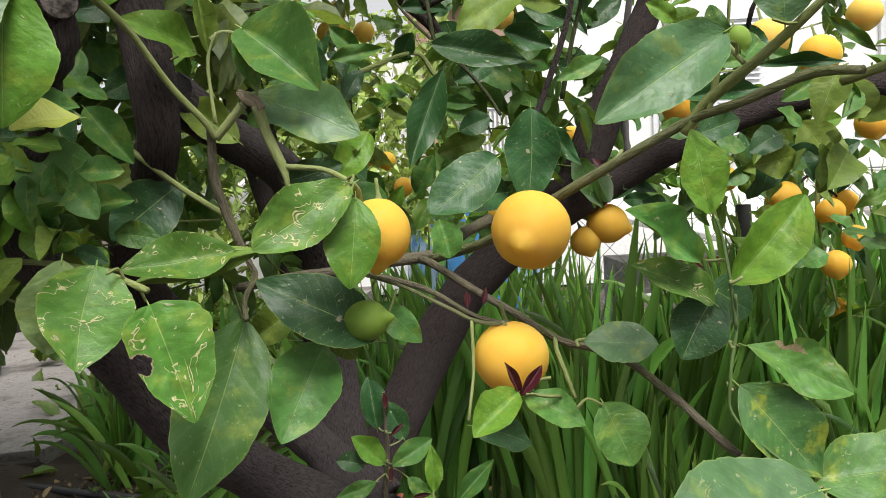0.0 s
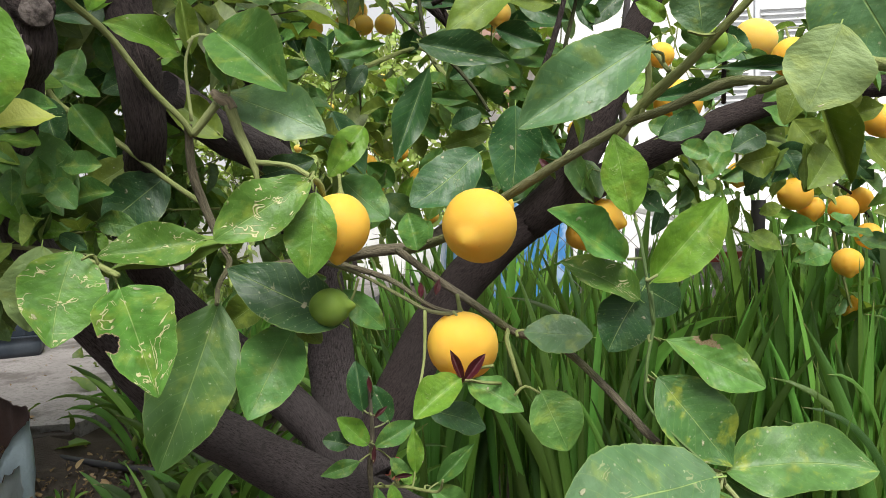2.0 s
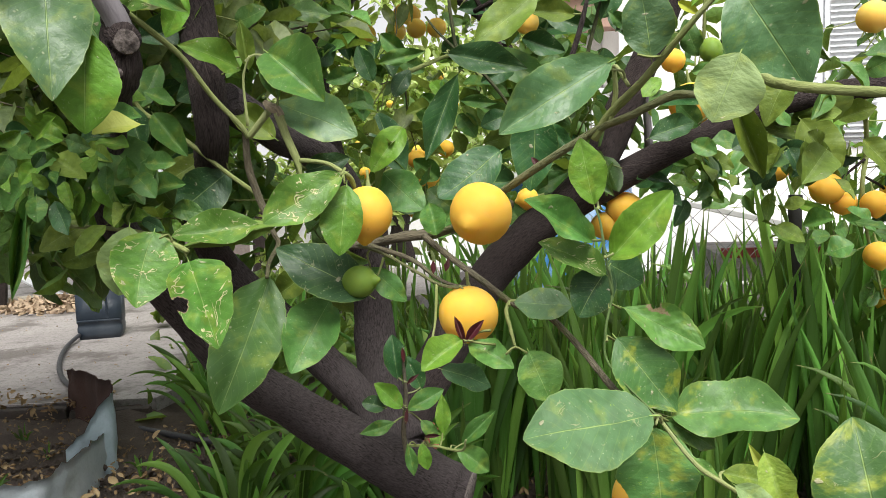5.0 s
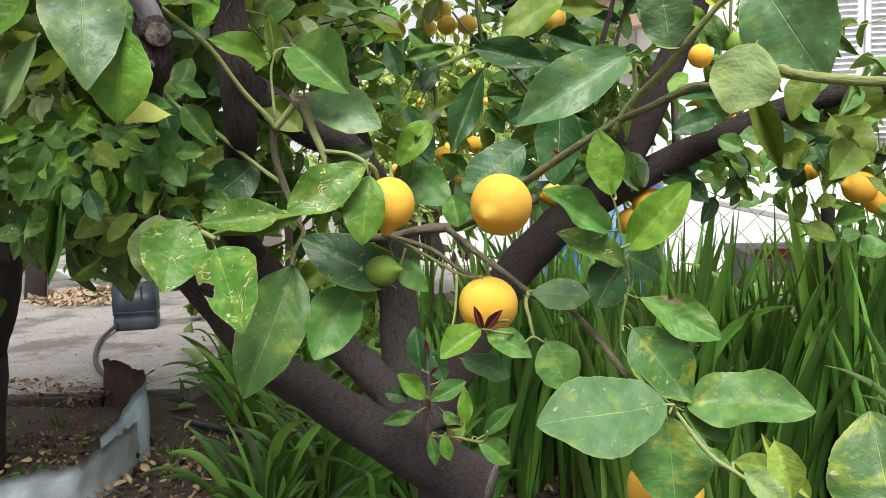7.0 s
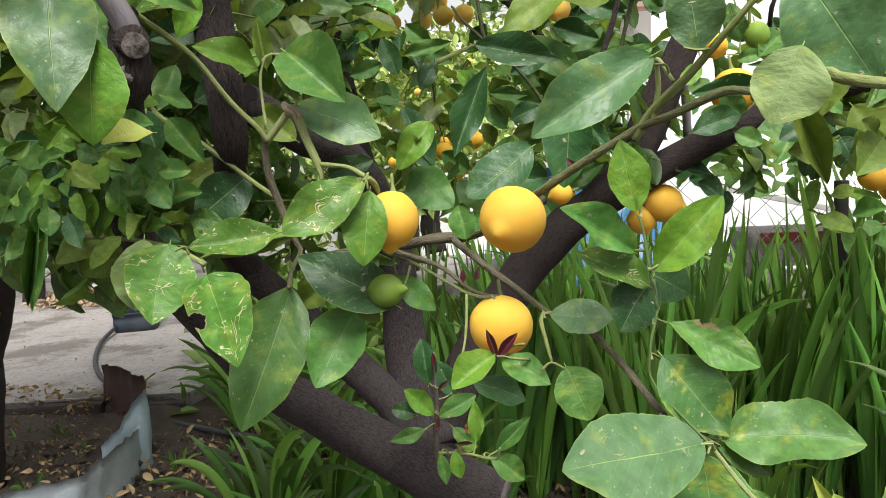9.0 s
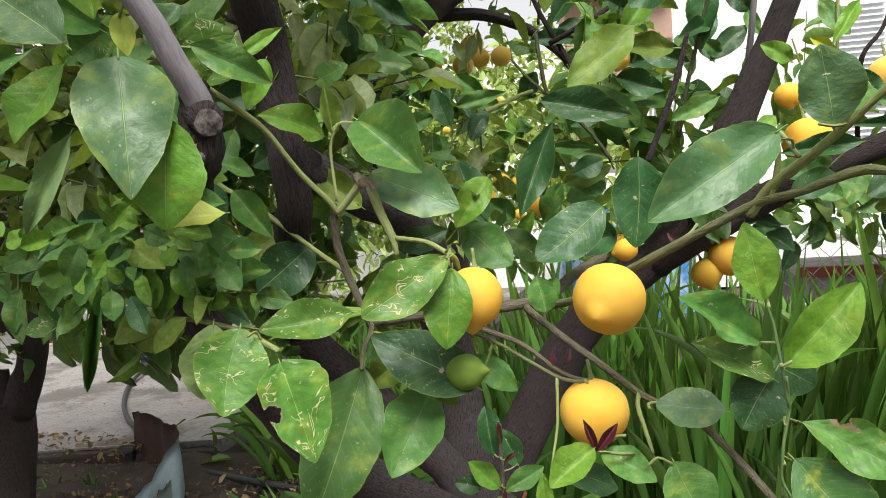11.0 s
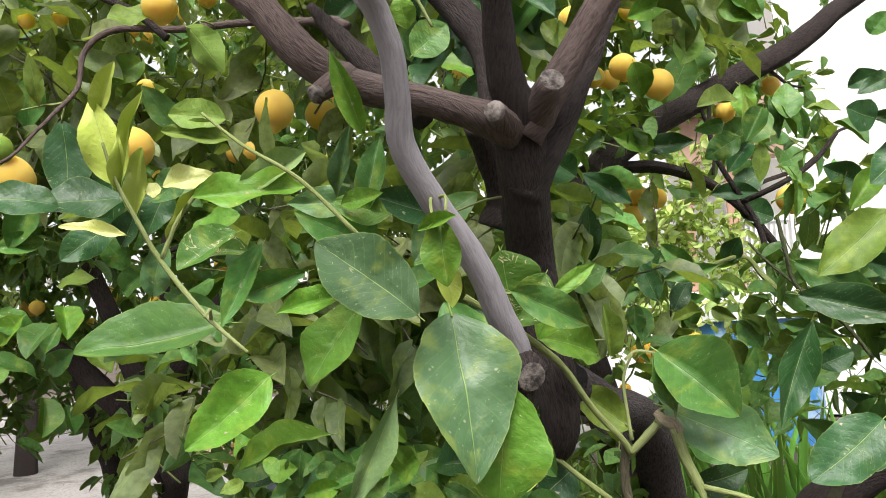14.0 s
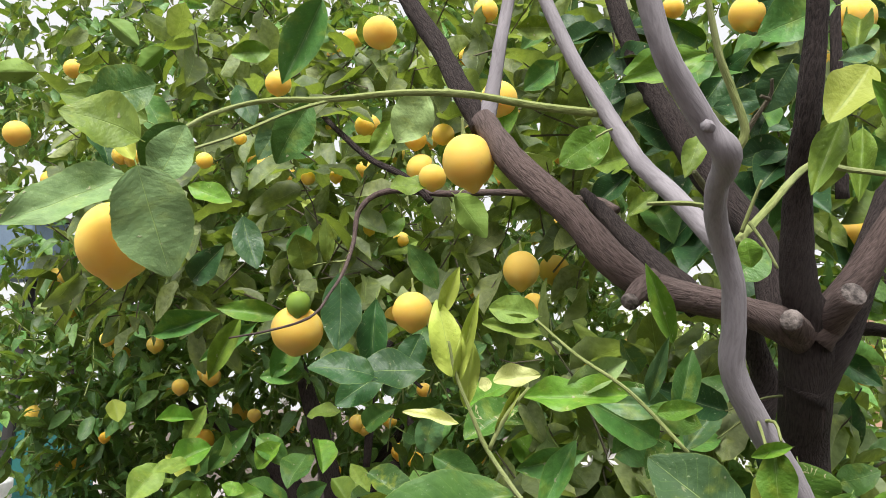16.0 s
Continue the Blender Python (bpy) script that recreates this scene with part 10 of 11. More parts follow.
spray("crown", second_tree, FOLIAGE, 13, [(-2.46, 1.39, 1.39, 0.35, 450), (-2.14, 1.42, 1.55, 0.33, 450), (-2.03, 1.65, 1.33, 0.31, 350), (-2.41, 1.35, 1.69, 0.31, 105), (-1.97, 1.34, 1.76, 0.26, 300), (-1.67, 1.66, 1.57, 0.29, 300), (-1.71, 1.48, 1.76, 0.26, 250), (-2.48, 1.23, 2.00, 0.33, 105), (-2.41, 1.60, 1.13, 0.28, 250), (-2.20, 1.72, 1.11, 0.28, 230), (-1.51, 1.83, 1.73, 0.31, 250), (-1.44, 2.03, 1.54, 0.32, 220), (-1.59, 2.01, 1.31, 0.30, 180), (-1.22, 1.98, 1.74, 0.29, 200), (-1.37, 2.25, 1.29, 0.29, 180), (-1.96, 1.85, 1.12, 0.23, 130), (-2.59, 1.33, 2.32, 0.35, 350), (-2.18, 1.48, 2.15, 0.34, 350), (-1.76, 1.59, 2.13, 0.33, 300), (-2.23, 1.47, 2.52, 0.40, 350), (-1.74, 1.63, 2.49, 0.34, 300), (-1.38, 1.78, 2.22, 0.31, 220), (-1.41, 1.81, 2.51, 0.34, 250), (-1.07, 2.07, 2.18, 0.32, 180), (-1.10, 2.27, 1.79, 0.26, 120), (-0.81, 2.27, 2.42, 0.33, 150), (-2.45, 1.54, 1.04, 0.18, 170), (-2.26, 1.64, 1.02, 0.18, 150), (-2.47, 1.48, 1.27, 0.20, 170), (-1.84, 2.01, 0.97, 0.16, 120), (-1.66, 2.06, 1.08, 0.20, 170), (-1.89, 2.09, 0.79, 0.15, 80), (-1.58, 2.19, 1.20, 0.23, 150), (-2.01, 2.21, 1.51, 0.26, 150), (-1.66, 2.30, 1.66, 0.26, 150), (-1.40, 2.21, 1.00, 0.20, 150), (-1.20, 2.24, 1.17, 0.24, 150), (-0.99, 2.35, 1.02, 0.21, 120), (-1.28, 2.25, 1.40, 0.24, 150), (-1.02, 2.48, 1.46, 0.26, 150), (-0.78, 2.48, 1.22, 0.20, 80)], (0.045, 0.085), 0.6)
lemon(second_tree, (-2.196, 1.413, 1.433), 0.054, (0.071, -0.050, -0.996), 0)
lemon(second_tree, (-2.024, 1.221, 1.458), 0.040, (0.071, -0.050, -0.996), 0)
lemon(second_tree, (-1.795, 1.365, 1.380), 0.049, (0.071, -0.050, -0.996), 0)
lemon(second_tree, (-1.959, 1.327, 1.453), 0.047, (0.071, -0.050, -0.996), 0)
lemon(second_tree, (-1.731, 1.496, 1.273), 0.038, (0.071, -0.050, -0.996), 0)
lemon(second_tree, (-1.832, 1.308, 1.526), 0.040, (0.071, -0.050, -0.996), 0)
lemon(second_tree, (-1.491, 1.437, 1.475), 0.035, (0.071, -0.050, -0.996), 0)
lemon(second_tree, (-1.466, 1.780, 1.272), 0.043, (0.071, -0.050, -0.996), 0)
lemon(second_tree, (-1.282, 1.649, 1.358), 0.040, (0.071, -0.050, -0.996), 0)
lemon(second_tree, (-1.145, 1.690, 1.211), 0.041, (0.071, -0.050, -0.996), 0)
lemon(second_tree, (-2.153, 1.356, 1.193), 0.032, (0.071, -0.050, -0.996), 0)
lemon(second_tree, (-1.861, 1.514, 2.044), 0.052, (0.071, -0.050, -0.996), 0)
lemon(second_tree, (-2.183, 1.340, 2.038), 0.052, (0.071, -0.050, -0.996), 0)
lemon(second_tree, (-2.022, 1.170, 1.953), 0.044, (0.071, -0.050, -0.996), 0)
lemon(second_tree, (-1.384, 1.452, 1.931), 0.046, (0.071, -0.050, -0.996), 0)
lemon(second_tree, (-1.310, 1.666, 2.078), 0.056, (0.071, -0.050, -0.996), 0)
lemon(second_tree, (-2.143, 1.143, 2.078), 0.055, (0.071, -0.050, -0.996), 0)
lemon(second_tree, (-0.798, 2.026, 1.465), 0.055, (0.071, -0.050, -0.996), 0)
lemon(second_tree, (-1.200, 1.831, 1.369), 0.042, (0.071, -0.050, -0.996), 0)
lemon(second_tree, (-1.284, 1.623, 1.176), 0.044, (0.071, -0.050, -0.996), 0)
lemon(second_tree, (-1.395, 1.983, 1.175), 0.042, (0.071, -0.050, -0.996), 0)
lemon(second_tree, (-1.573, 1.674, 1.128), 0.035, (0.021, -0.352, -0.936), 0)
lemon(second_tree, (-1.297, 1.724, 0.888), 0.038, (0.021, -0.352, -0.936), 0)
lemon(second_tree, (-1.390, 1.721, 1.189), 0.050, (0.021, -0.352, -0.936), 0)
lemon(second_tree, (-1.455, 1.686, 0.891), 0.030, (0.021, -0.352, -0.936), 0)
lemon(second_tree, (-1.184, 2.179, 1.895), 0.058, (0.071, -0.050, -0.996), 0)
lemon(second_tree, (-2.230, 1.188, 1.627), 0.058, (0.071, -0.050, -0.996), 1)
lemon(second_tree, (-1.351, 1.892, 2.342), 0.058, (0.071, -0.050, -0.996), 2)
lemon(second_tree, (-1.659, 1.662, 1.297), 0.058, (0.071, -0.050, -0.996), 3)
lemon(second_tree, (-2.059, 1.819, 1.454), 0.058, (0.071, -0.050, -0.996), 4)
lemon(second_tree, (-2.149, 1.791, 1.189), 0.058, (0.071, -0.050, -0.996), 5)
lemon(second_tree, (-2.292, 1.412, 1.667), 0.058, (0.071, -0.050, -0.996), 6)
lemon(second_tree, (-0.983, 1.678, 1.584), 0.058, (0.071, -0.050, -0.996), 7)
lemon(second_tree, (-1.701, 1.531, 1.811), 0.058, (0.071, -0.050, -0.996), 8)
lemon(second_tree, (-0.960, 1.671, 1.959), 0.058, (0.071, -0.050, -0.996), 9)
lemon(second_tree, (-1.874, 1.829, 1.671), 0.058, (0.071, -0.050, -0.996), 10)
lemon(second_tree, (-1.736, 1.763, 2.210), 0.058, (0.071, -0.050, -0.996), 11)
lemon(second_tree, (-1.714, 1.562, 1.578), 0.058, (0.071, -0.050, -0.996), 12)
lemon(second_tree, (-2.278, 1.499, 1.562), 0.058, (0.071, -0.050, -0.996), 13)
lemon(second_tree, (-2.057, 1.224, 1.810), 0.058, (0.071, -0.050, -0.996), 14)
lemon(second_tree, (-2.420, 1.407, 2.255), 0.058, (0.071, -0.050, -0.996), 15)
lemon(second_tree, (-1.203, 1.943, 2.027), 0.058, (0.071, -0.050, -0.996), 16)
lemon(second_tree, (-2.415, 1.312, 1.248), 0.058, (0.071, -0.050, -0.996), 17)
lemon(second_tree, (-1.182, 1.646, 2.075), 0.058, (0.071, -0.050, -0.996), 18)
lemon(second_tree, (-1.919, 1.506, 1.198), 0.058, (0.071, -0.050, -0.996), 19)
lemon(second_tree, (-1.924, 1.885, 1.218), 0.058, (0.071, -0.050, -0.996), 20)
lemon(second_tree, (-1.983, 1.553, 2.111), 0.058, (0.071, -0.050, -0.996), 21)
lemon(second_tree, (-2.487, 1.367, 1.987), 0.058, (0.071, -0.050, -0.996), 22)
lemon(second_tree, (-0.968, 1.526, 2.052), 0.058, (0.071, -0.050, -0.996), 23)
lemon(second_tree, (-1.210, 1.627, 1.637), 0.058, (0.071, -0.050, -0.996), 24)
lemon(second_tree, (-1.740, 1.524, 2.411), 0.058, (0.071, -0.050, -0.996), 25)
lemon(second_tree, (-1.494, 1.381, 1.513), 0.058, (0.071, -0.050, -0.996), 26)
lemon(second_tree, (-1.479, 1.610, 1.976), 0.058, (0.071, -0.050, -0.996), 27)
lemon(second_tree, (-1.982, 1.479, 1.630), 0.058, (0.071, -0.050, -0.996), 28)
lemon(second_tree, (-1.387, 1.364, 2.271), 0.058, (0.071, -0.050, -0.996), 29)
lemon(second_tree, (-2.290, 1.168, 1.919), 0.058, (0.071, -0.050, -0.996), 30)
lemon(second_tree, (-2.261, 1.277, 1.565), 0.058, (0.071, -0.050, -0.996), 31)
lemon(second_tree, (-1.903, 1.795, 1.732), 0.058, (0.071, -0.050, -0.996), 32)
lemon(second_tree, (-1.394, 1.310, 2.209), 0.058, (0.071, -0.050, -0.996), 33)
lemon(second_tree, (-1.496, 1.779, 2.099), 0.058, (0.071, -0.050, -0.996), 34)
lemon(second_tree, (-1.779, 1.636, 2.005), 0.058, (0.071, -0.050, -0.996), 35)
lemon(second_tree, (-2.013, 1.143, 2.005), 0.058, (0.071, -0.050, -0.996), 36)
lemon(second_tree, (-2.010, 1.748, 1.282), 0.058, (0.071, -0.050, -0.996), 37)
lemon(second_tree, (-1.095, 1.511, 1.602), 0.058, (0.071, -0.050, -0.996), 38)
lemon(second_tree, (-2.223, 1.563, 1.848), 0.058, (0.071, -0.050, -0.996), 39)
lemon(second_tree, (-2.077, 1.619, 1.777), 0.058, (0.071, -0.050, -0.996), 40)
lemon(second_tree, (-1.997, 1.528, 1.484), 0.058, (0.071, -0.050, -0.996), 41)
lemon(second_tree, (-1.666, 1.580, 1.639), 0.058, (0.071, -0.050, -0.996), 42)
lemon(second_tree, (-2.585, 1.566, 1.274), 0.058, (0.071, -0.050, -0.996), 43)
lemon(second_tree, (-1.247, 1.830, 2.039), 0.058, (0.071, -0.050, -0.996), 44)
lemon(second_tree, (-1.364, 1.786, 2.471), 0.058, (0.071, -0.050, -0.996), 45)
lemon(lemon_tree, (-0.813, 1.445, 1.731), 0.060, (0.071, -0.050, -0.996), 0)
lemon(lemon_tree, (-0.174, 1.882, 2.197), 0.060, (0.071, -0.050, -0.996), 1)
lemon(lemon_tree, (-0.306, 2.028, 1.800), 0.060, (0.071, -0.050, -0.996), 2)
lemon(lemon_tree, (-0.280, 1.985, 2.159), 0.060, (0.071, -0.050, -0.996), 3)
lemon(lemon_tree, (-0.670, 1.870, 1.828), 0.060, (0.071, -0.050, -0.996), 4)
lemon(lemon_tree, (-0.583, 1.434, 1.787), 0.060, (0.071, -0.050, -0.996), 5)
lemon(lemon_tree, (-0.222, 1.785, 1.898), 0.060, (0.071, -0.050, -0.996), 6)
lemon(lemon_tree, (-0.441, 1.876, 1.898), 0.060, (0.071, -0.050, -0.996), 7)
lemon(lemon_tree, (-0.240, 1.735, 2.039), 0.060, (0.071, -0.050, -0.996), 8)
lemon(lemon_tree, (-0.621, 1.616, 2.134), 0.060, (0.071, -0.050, -0.996), 9)
lemon(lemon_tree, (-0.358, 1.936, 1.851), 0.060, (0.071, -0.050, -0.996), 10)
lemon(lemon_tree, (-0.340, 1.977, 1.801), 0.060, (0.071, -0.050, -0.996), 11)
lemon(lemon_tree, (-0.761, 1.290, 1.843), 0.060, (0.071, -0.050, -0.996), 12)
lemon(lemon_tree, (-0.418, 1.826, 1.756), 0.060, (0.071, -0.050, -0.996), 13)
lemon(lemon_tree, (-0.181, 2.116, 2.451), 0.060, (0.071, -0.050, -0.996), 14)
lemon(lemon_tree, (-0.762, 1.497, 1.794), 0.060, (0.071, -0.050, -0.996), 15)
lemon(lemon_tree, (-0.550, 1.357, 2.087), 0.060, (0.071, -0.050, -0.996), 16)
lemon(lemon_tree, (-0.341, 1.596, 1.826), 0.060, (0.071, -0.050, -0.996), 17)
lemon(lemon_tree, (-0.456, 1.964, 2.271), 0.060, (0.071, -0.050, -0.996), 18)
lemon(lemon_tree, (-0.883, 1.782, 2.047), 0.060, (0.071, -0.050, -0.996), 19)
lemon(lemon_tree, (-0.537, 1.927, 1.995), 0.060, (0.071, -0.050, -0.996), 20)
lemon(lemon_tree, (-0.378, 1.651, 1.805), 0.060, (0.071, -0.050, -0.996), 21)
lemon(lemon_tree, (-0.222, 2.138, 2.134), 0.060, (0.071, -0.050, -0.996), 22)
lemon(lemon_tree, (-0.413, 2.094, 1.990), 0.060, (0.071, -0.050, -0.996), 23)
lemon(lemon_tree, (-0.806, 1.473, 1.775), 0.060, (0.071, -0.050, -0.996), 24)
lemon(lemon_tree, (-0.281, 1.782, 2.178), 0.060, (0.071, -0.050, -0.996), 25)
# citrus bushes further back, their sunlit paleness put into the leaf colour
back_tree = thing("lemon_tree", (-0.6, 4.6, 0), "lemon trees in the back of the garden, leaves coloured pale for sunlight", "lemon tree")
part("trunk", tube("trunk", [(-0.729, 4.303, 0.529, 0.0679), (-0.760, 4.315, 0.733, 0.0577), (-0.691, 4.349, 0.967, 0.0441)], BARK, 10, rough=0.08), back_tree)
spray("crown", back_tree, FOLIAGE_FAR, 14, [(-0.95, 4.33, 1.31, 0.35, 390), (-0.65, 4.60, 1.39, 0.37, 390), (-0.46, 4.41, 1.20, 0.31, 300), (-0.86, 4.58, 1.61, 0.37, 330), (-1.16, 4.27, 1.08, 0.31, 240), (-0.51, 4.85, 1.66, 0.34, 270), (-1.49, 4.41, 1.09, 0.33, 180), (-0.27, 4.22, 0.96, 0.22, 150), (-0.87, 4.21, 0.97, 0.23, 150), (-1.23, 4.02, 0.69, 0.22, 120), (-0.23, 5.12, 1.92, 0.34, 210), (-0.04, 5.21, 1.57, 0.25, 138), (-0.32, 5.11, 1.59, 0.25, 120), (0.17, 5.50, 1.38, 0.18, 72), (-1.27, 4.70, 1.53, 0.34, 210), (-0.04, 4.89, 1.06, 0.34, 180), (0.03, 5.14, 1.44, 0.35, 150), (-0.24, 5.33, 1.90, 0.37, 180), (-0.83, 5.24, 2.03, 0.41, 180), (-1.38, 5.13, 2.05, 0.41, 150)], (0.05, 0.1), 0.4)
lemon(back_tree, (-0.569, 3.982, 1.169), 0.081, (0.043, -0.368, -0.929), 0)
lemon(back_tree, (-0.500, 3.983, 1.034), 0.087, (0.043, -0.368, -0.929), 0)
lemon(back_tree, (-0.859, 3.918, 1.069), 0.062, (0.043, -0.368, -0.929), 0)
lemon(back_tree, (-0.718, 3.977, 1.436), 0.043, (0.043, -0.368, -0.929), 0)
lemon(back_tree, (-0.368, 4.043, 1.426), 0.043, (0.043, -0.368, -0.929), 0)
lemon(back_tree, (-0.443, 4.042, 1.582), 0.043, (0.043, -0.368, -0.929), 0)
lemon(back_tree, (-0.888, 3.926, 1.224), 0.043, (0.043, -0.368, -0.929), 0)
lemon(back_tree, (-0.357, 4.003, 0.963), 0.062, (0.043, -0.368, -0.929), 0)
petiole((-0.246, 0.608, 0.939), (-0.248, 0.617, 0.935), (-0.244, 0.613, 0.927))
petiole((-0.261, 0.617, 0.945), (-0.266, 0.606, 0.961), (-0.268, 0.601, 0.952))
petiole((-0.192, 0.718, 0.908), (-0.197, 0.729, 0.897), (-0.199, 0.726, 0.888))
petiole((-0.300, 0.637, 0.954), (-0.293, 0.659, 0.949), (-0.283, 0.660, 0.949))
petiole((-0.049, 0.722, 0.914), (-0.063, 0.723, 0.866), (-0.071, 0.721, 0.871))
petiole((-0.187, 0.737, 0.929), (-0.146, 0.768, 0.901), (-0.154, 0.767, 0.896))
petiole((-0.069, 0.734, 0.922), (-0.077, 0.744, 0.904), (-0.070, 0.744, 0.897))
petiole((-0.085, 0.685, 1.018), (-0.070, 0.659, 1.019), (-0.078, 0.655, 1.014))
petiole((-0.084, 0.686, 1.017), (-0.080, 0.676, 1.013), (-0.079, 0.672, 1.004))
petiole((-0.182, 0.713, 1.091), (-0.179, 0.740, 1.108), (-0.170, 0.737, 1.104))
petiole((-0.147, 0.711, 1.033), (-0.161, 0.762, 1.020), (-0.152, 0.763, 1.023))
petiole((-0.207, 0.716, 1.154), (-0.186, 0.725, 1.165), (-0.178, 0.723, 1.159))
petiole((-0.169, 0.704, 1.094), (-0.160, 0.700, 1.099), (-0.163, 0.701, 1.109))
petiole((-0.295, 0.796, 1.141), (-0.231, 0.776, 1.152), (-0.239, 0.771, 1.156))
petiole((-0.298, 0.797, 1.163), (-0.228, 0.774, 1.161), (-0.228, 0.775, 1.171))
petiole((-0.270, 0.858, 1.107), (-0.211, 0.828, 1.066), (-0.219, 0.827, 1.072))
petiole((-0.300, 0.798, 1.185), (-0.341, 0.806, 1.181), (-0.334, 0.807, 1.187))
petiole((0.017, 1.066, 1.177), (0.011, 1.050, 1.177), (0.007, 1.049, 1.168))
petiole((0.109, 1.071, 1.096), (0.128, 1.076, 1.120), (0.128, 1.075, 1.110))
petiole((0.109, 1.071, 1.096), (0.136, 1.075, 1.101), (0.142, 1.075, 1.094))
petiole((-0.002, 1.066, 1.210), (-0.014, 1.051, 1.208), (-0.005, 1.050, 1.205))
petiole((0.224, 0.579, 1.092), (0.219, 0.567, 1.104), (0.211, 0.563, 1.100))
petiole((0.194, 0.545, 0.972), (0.198, 0.565, 0.972), (0.195, 0.563, 0.981))
petiole((0.312, 0.499, 1.075), (0.302, 0.495, 1.060), (0.305, 0.494, 1.050))
petiole((0.300, 0.511, 1.158), (0.292, 0.490, 1.157), (0.298, 0.488, 1.149))
petiole((0.256, 0.546, 1.108), (0.230, 0.531, 1.098), (0.231, 0.532, 1.108))
petiole((0.199, 0.543, 0.944), (0.197, 0.564, 0.937), (0.190, 0.560, 0.942))
petiole((0.201, 0.542, 0.929), (0.201, 0.536, 0.925), (0.208, 0.537, 0.932))
petiole((0.106, 0.630, 0.869), (0.105, 0.639, 0.875), (0.114, 0.636, 0.874))
petiole((0.204, 0.547, 0.879), (0.207, 0.572, 0.879), (0.216, 0.569, 0.875))
petiole((0.201, 0.543, 0.849), (0.202, 0.566, 0.850), (0.210, 0.564, 0.845))
petiole((0.242, 0.503, 0.789), (0.242, 0.493, 0.795), (0.233, 0.489, 0.795))
petiole((0.230, 0.542, 0.785), (0.249, 0.548, 0.774), (0.259, 0.548, 0.775))
petiole((0.232, 0.538, 0.785), (0.247, 0.543, 0.778), (0.256, 0.544, 0.773))
petiole((0.245, 0.500, 0.785), (0.237, 0.484, 0.799), (0.237, 0.483, 0.789))
petiole((0.101, 0.624, 0.818), (0.121, 0.627, 0.829), (0.124, 0.627, 0.819))
petiole((0.084, 0.645, 0.840), (0.060, 0.644, 0.831), (0.053, 0.638, 0.827))
petiole((0.084, 0.645, 0.840), (0.053, 0.653, 0.825), (0.061, 0.648, 0.823))
petiole((0.090, 0.632, 0.827), (0.063, 0.610, 0.827), (0.059, 0.611, 0.836))
petiole((0.090, 0.632, 0.827), (0.057, 0.610, 0.828), (0.063, 0.611, 0.836))
petiole((0.161, 0.686, 1.032), (0.144, 0.669, 1.009), (0.138, 0.669, 1.017))
petiole((0.056, 0.683, 0.879), (0.050, 0.681, 0.876), (0.047, 0.682, 0.885))
petiole((-0.029, 0.907, 0.925), (-0.010, 0.915, 0.916), (-0.013, 0.915, 0.926))
petiole((-0.029, 0.907, 0.925), (-0.015, 0.914, 0.917), (-0.010, 0.915, 0.925))
petiole((-0.363, 0.633, 1.038), (-0.374, 0.659, 1.063), (-0.366, 0.657, 1.058))
petiole((-0.306, 0.823, 1.061), (-0.275, 0.828, 1.030), (-0.283, 0.827, 1.025))
petiole((-0.350, 0.901, 1.024), (-0.349, 0.926, 1.071), (-0.356, 0.924, 1.065))

petiole((-0.305, 0.524, 1.257), (-0.331, 0.535, 1.259), (-0.330, 0.535, 1.249))
petiole((-0.377, 0.757, 1.128), (-0.363, 0.725, 1.116), (-0.361, 0.724, 1.106))
petiole((-0.367, 0.643, 1.029), (-0.357, 0.660, 1.055), (-0.360, 0.659, 1.046))
petiole((-0.493, 0.450, 1.216), (-0.483, 0.433, 1.227), (-0.487, 0.433, 1.218))
petiole((-0.323, 0.495, 1.298), (-0.294, 0.463, 1.288), (-0.303, 0.460, 1.284))
petiole((-0.323, 0.495, 1.298), (-0.315, 0.455, 1.282), (-0.312, 0.458, 1.273))
petiole((-0.293, 0.550, 1.213), (-0.290, 0.567, 1.228), (-0.282, 0.572, 1.224))
petiole((-0.631, 0.567, 1.654), (-0.650, 0.515, 1.647), (-0.655, 0.515, 1.638))
petiole((-0.423, 0.466, 1.545), (-0.434, 0.453, 1.545), (-0.439, 0.448, 1.537))
petiole((-0.304, 0.731, 1.328), (-0.368, 0.698, 1.307), (-0.375, 0.691, 1.309))
petiole((-0.305, 0.801, 1.229), (-0.287, 0.869, 1.232), (-0.277, 0.869, 1.236))
petiole((-0.920, 0.763, 1.529), (-0.941, 0.770, 1.506), (-0.941, 0.770, 1.496))
petiole((-0.905, 0.736, 1.511), (-0.958, 0.710, 1.490), (-0.958, 0.704, 1.498))
petiole((-0.905, 0.736, 1.511), (-0.929, 0.721, 1.499), (-0.927, 0.717, 1.508))
petiole((-0.912, 0.863, 1.653), (-0.921, 0.923, 1.631), (-0.926, 0.918, 1.624))
petiole((-0.410, 0.775, 1.616), (-0.393, 0.725, 1.639), (-0.396, 0.722, 1.630))
petiole((0.213, 1.217, 1.283), (0.205, 1.227, 1.288), (0.196, 1.223, 1.288))
petiole((0.355, 1.330, 1.491), (0.313, 1.352, 1.485), (0.306, 1.348, 1.491))
petiole((0.352, 1.338, 1.450), (0.320, 1.303, 1.461), (0.316, 1.300, 1.452))
petiole((-0.058, 1.512, 1.275), (-0.069, 1.522, 1.266), (-0.064, 1.520, 1.274))
petiole((-0.031, 1.824, 1.471), (-0.086, 1.822, 1.443), (-0.076, 1.823, 1.442))
petiole((0.309, 1.423, 1.132), (0.249, 1.399, 1.137), (0.259, 1.398, 1.137))
petiole((0.203, 1.493, 0.921), (0.180, 1.501, 0.957), (0.173, 1.499, 0.964))
petiole((0.242, 1.489, 0.956), (0.230, 1.558, 0.978), (0.222, 1.556, 0.984))
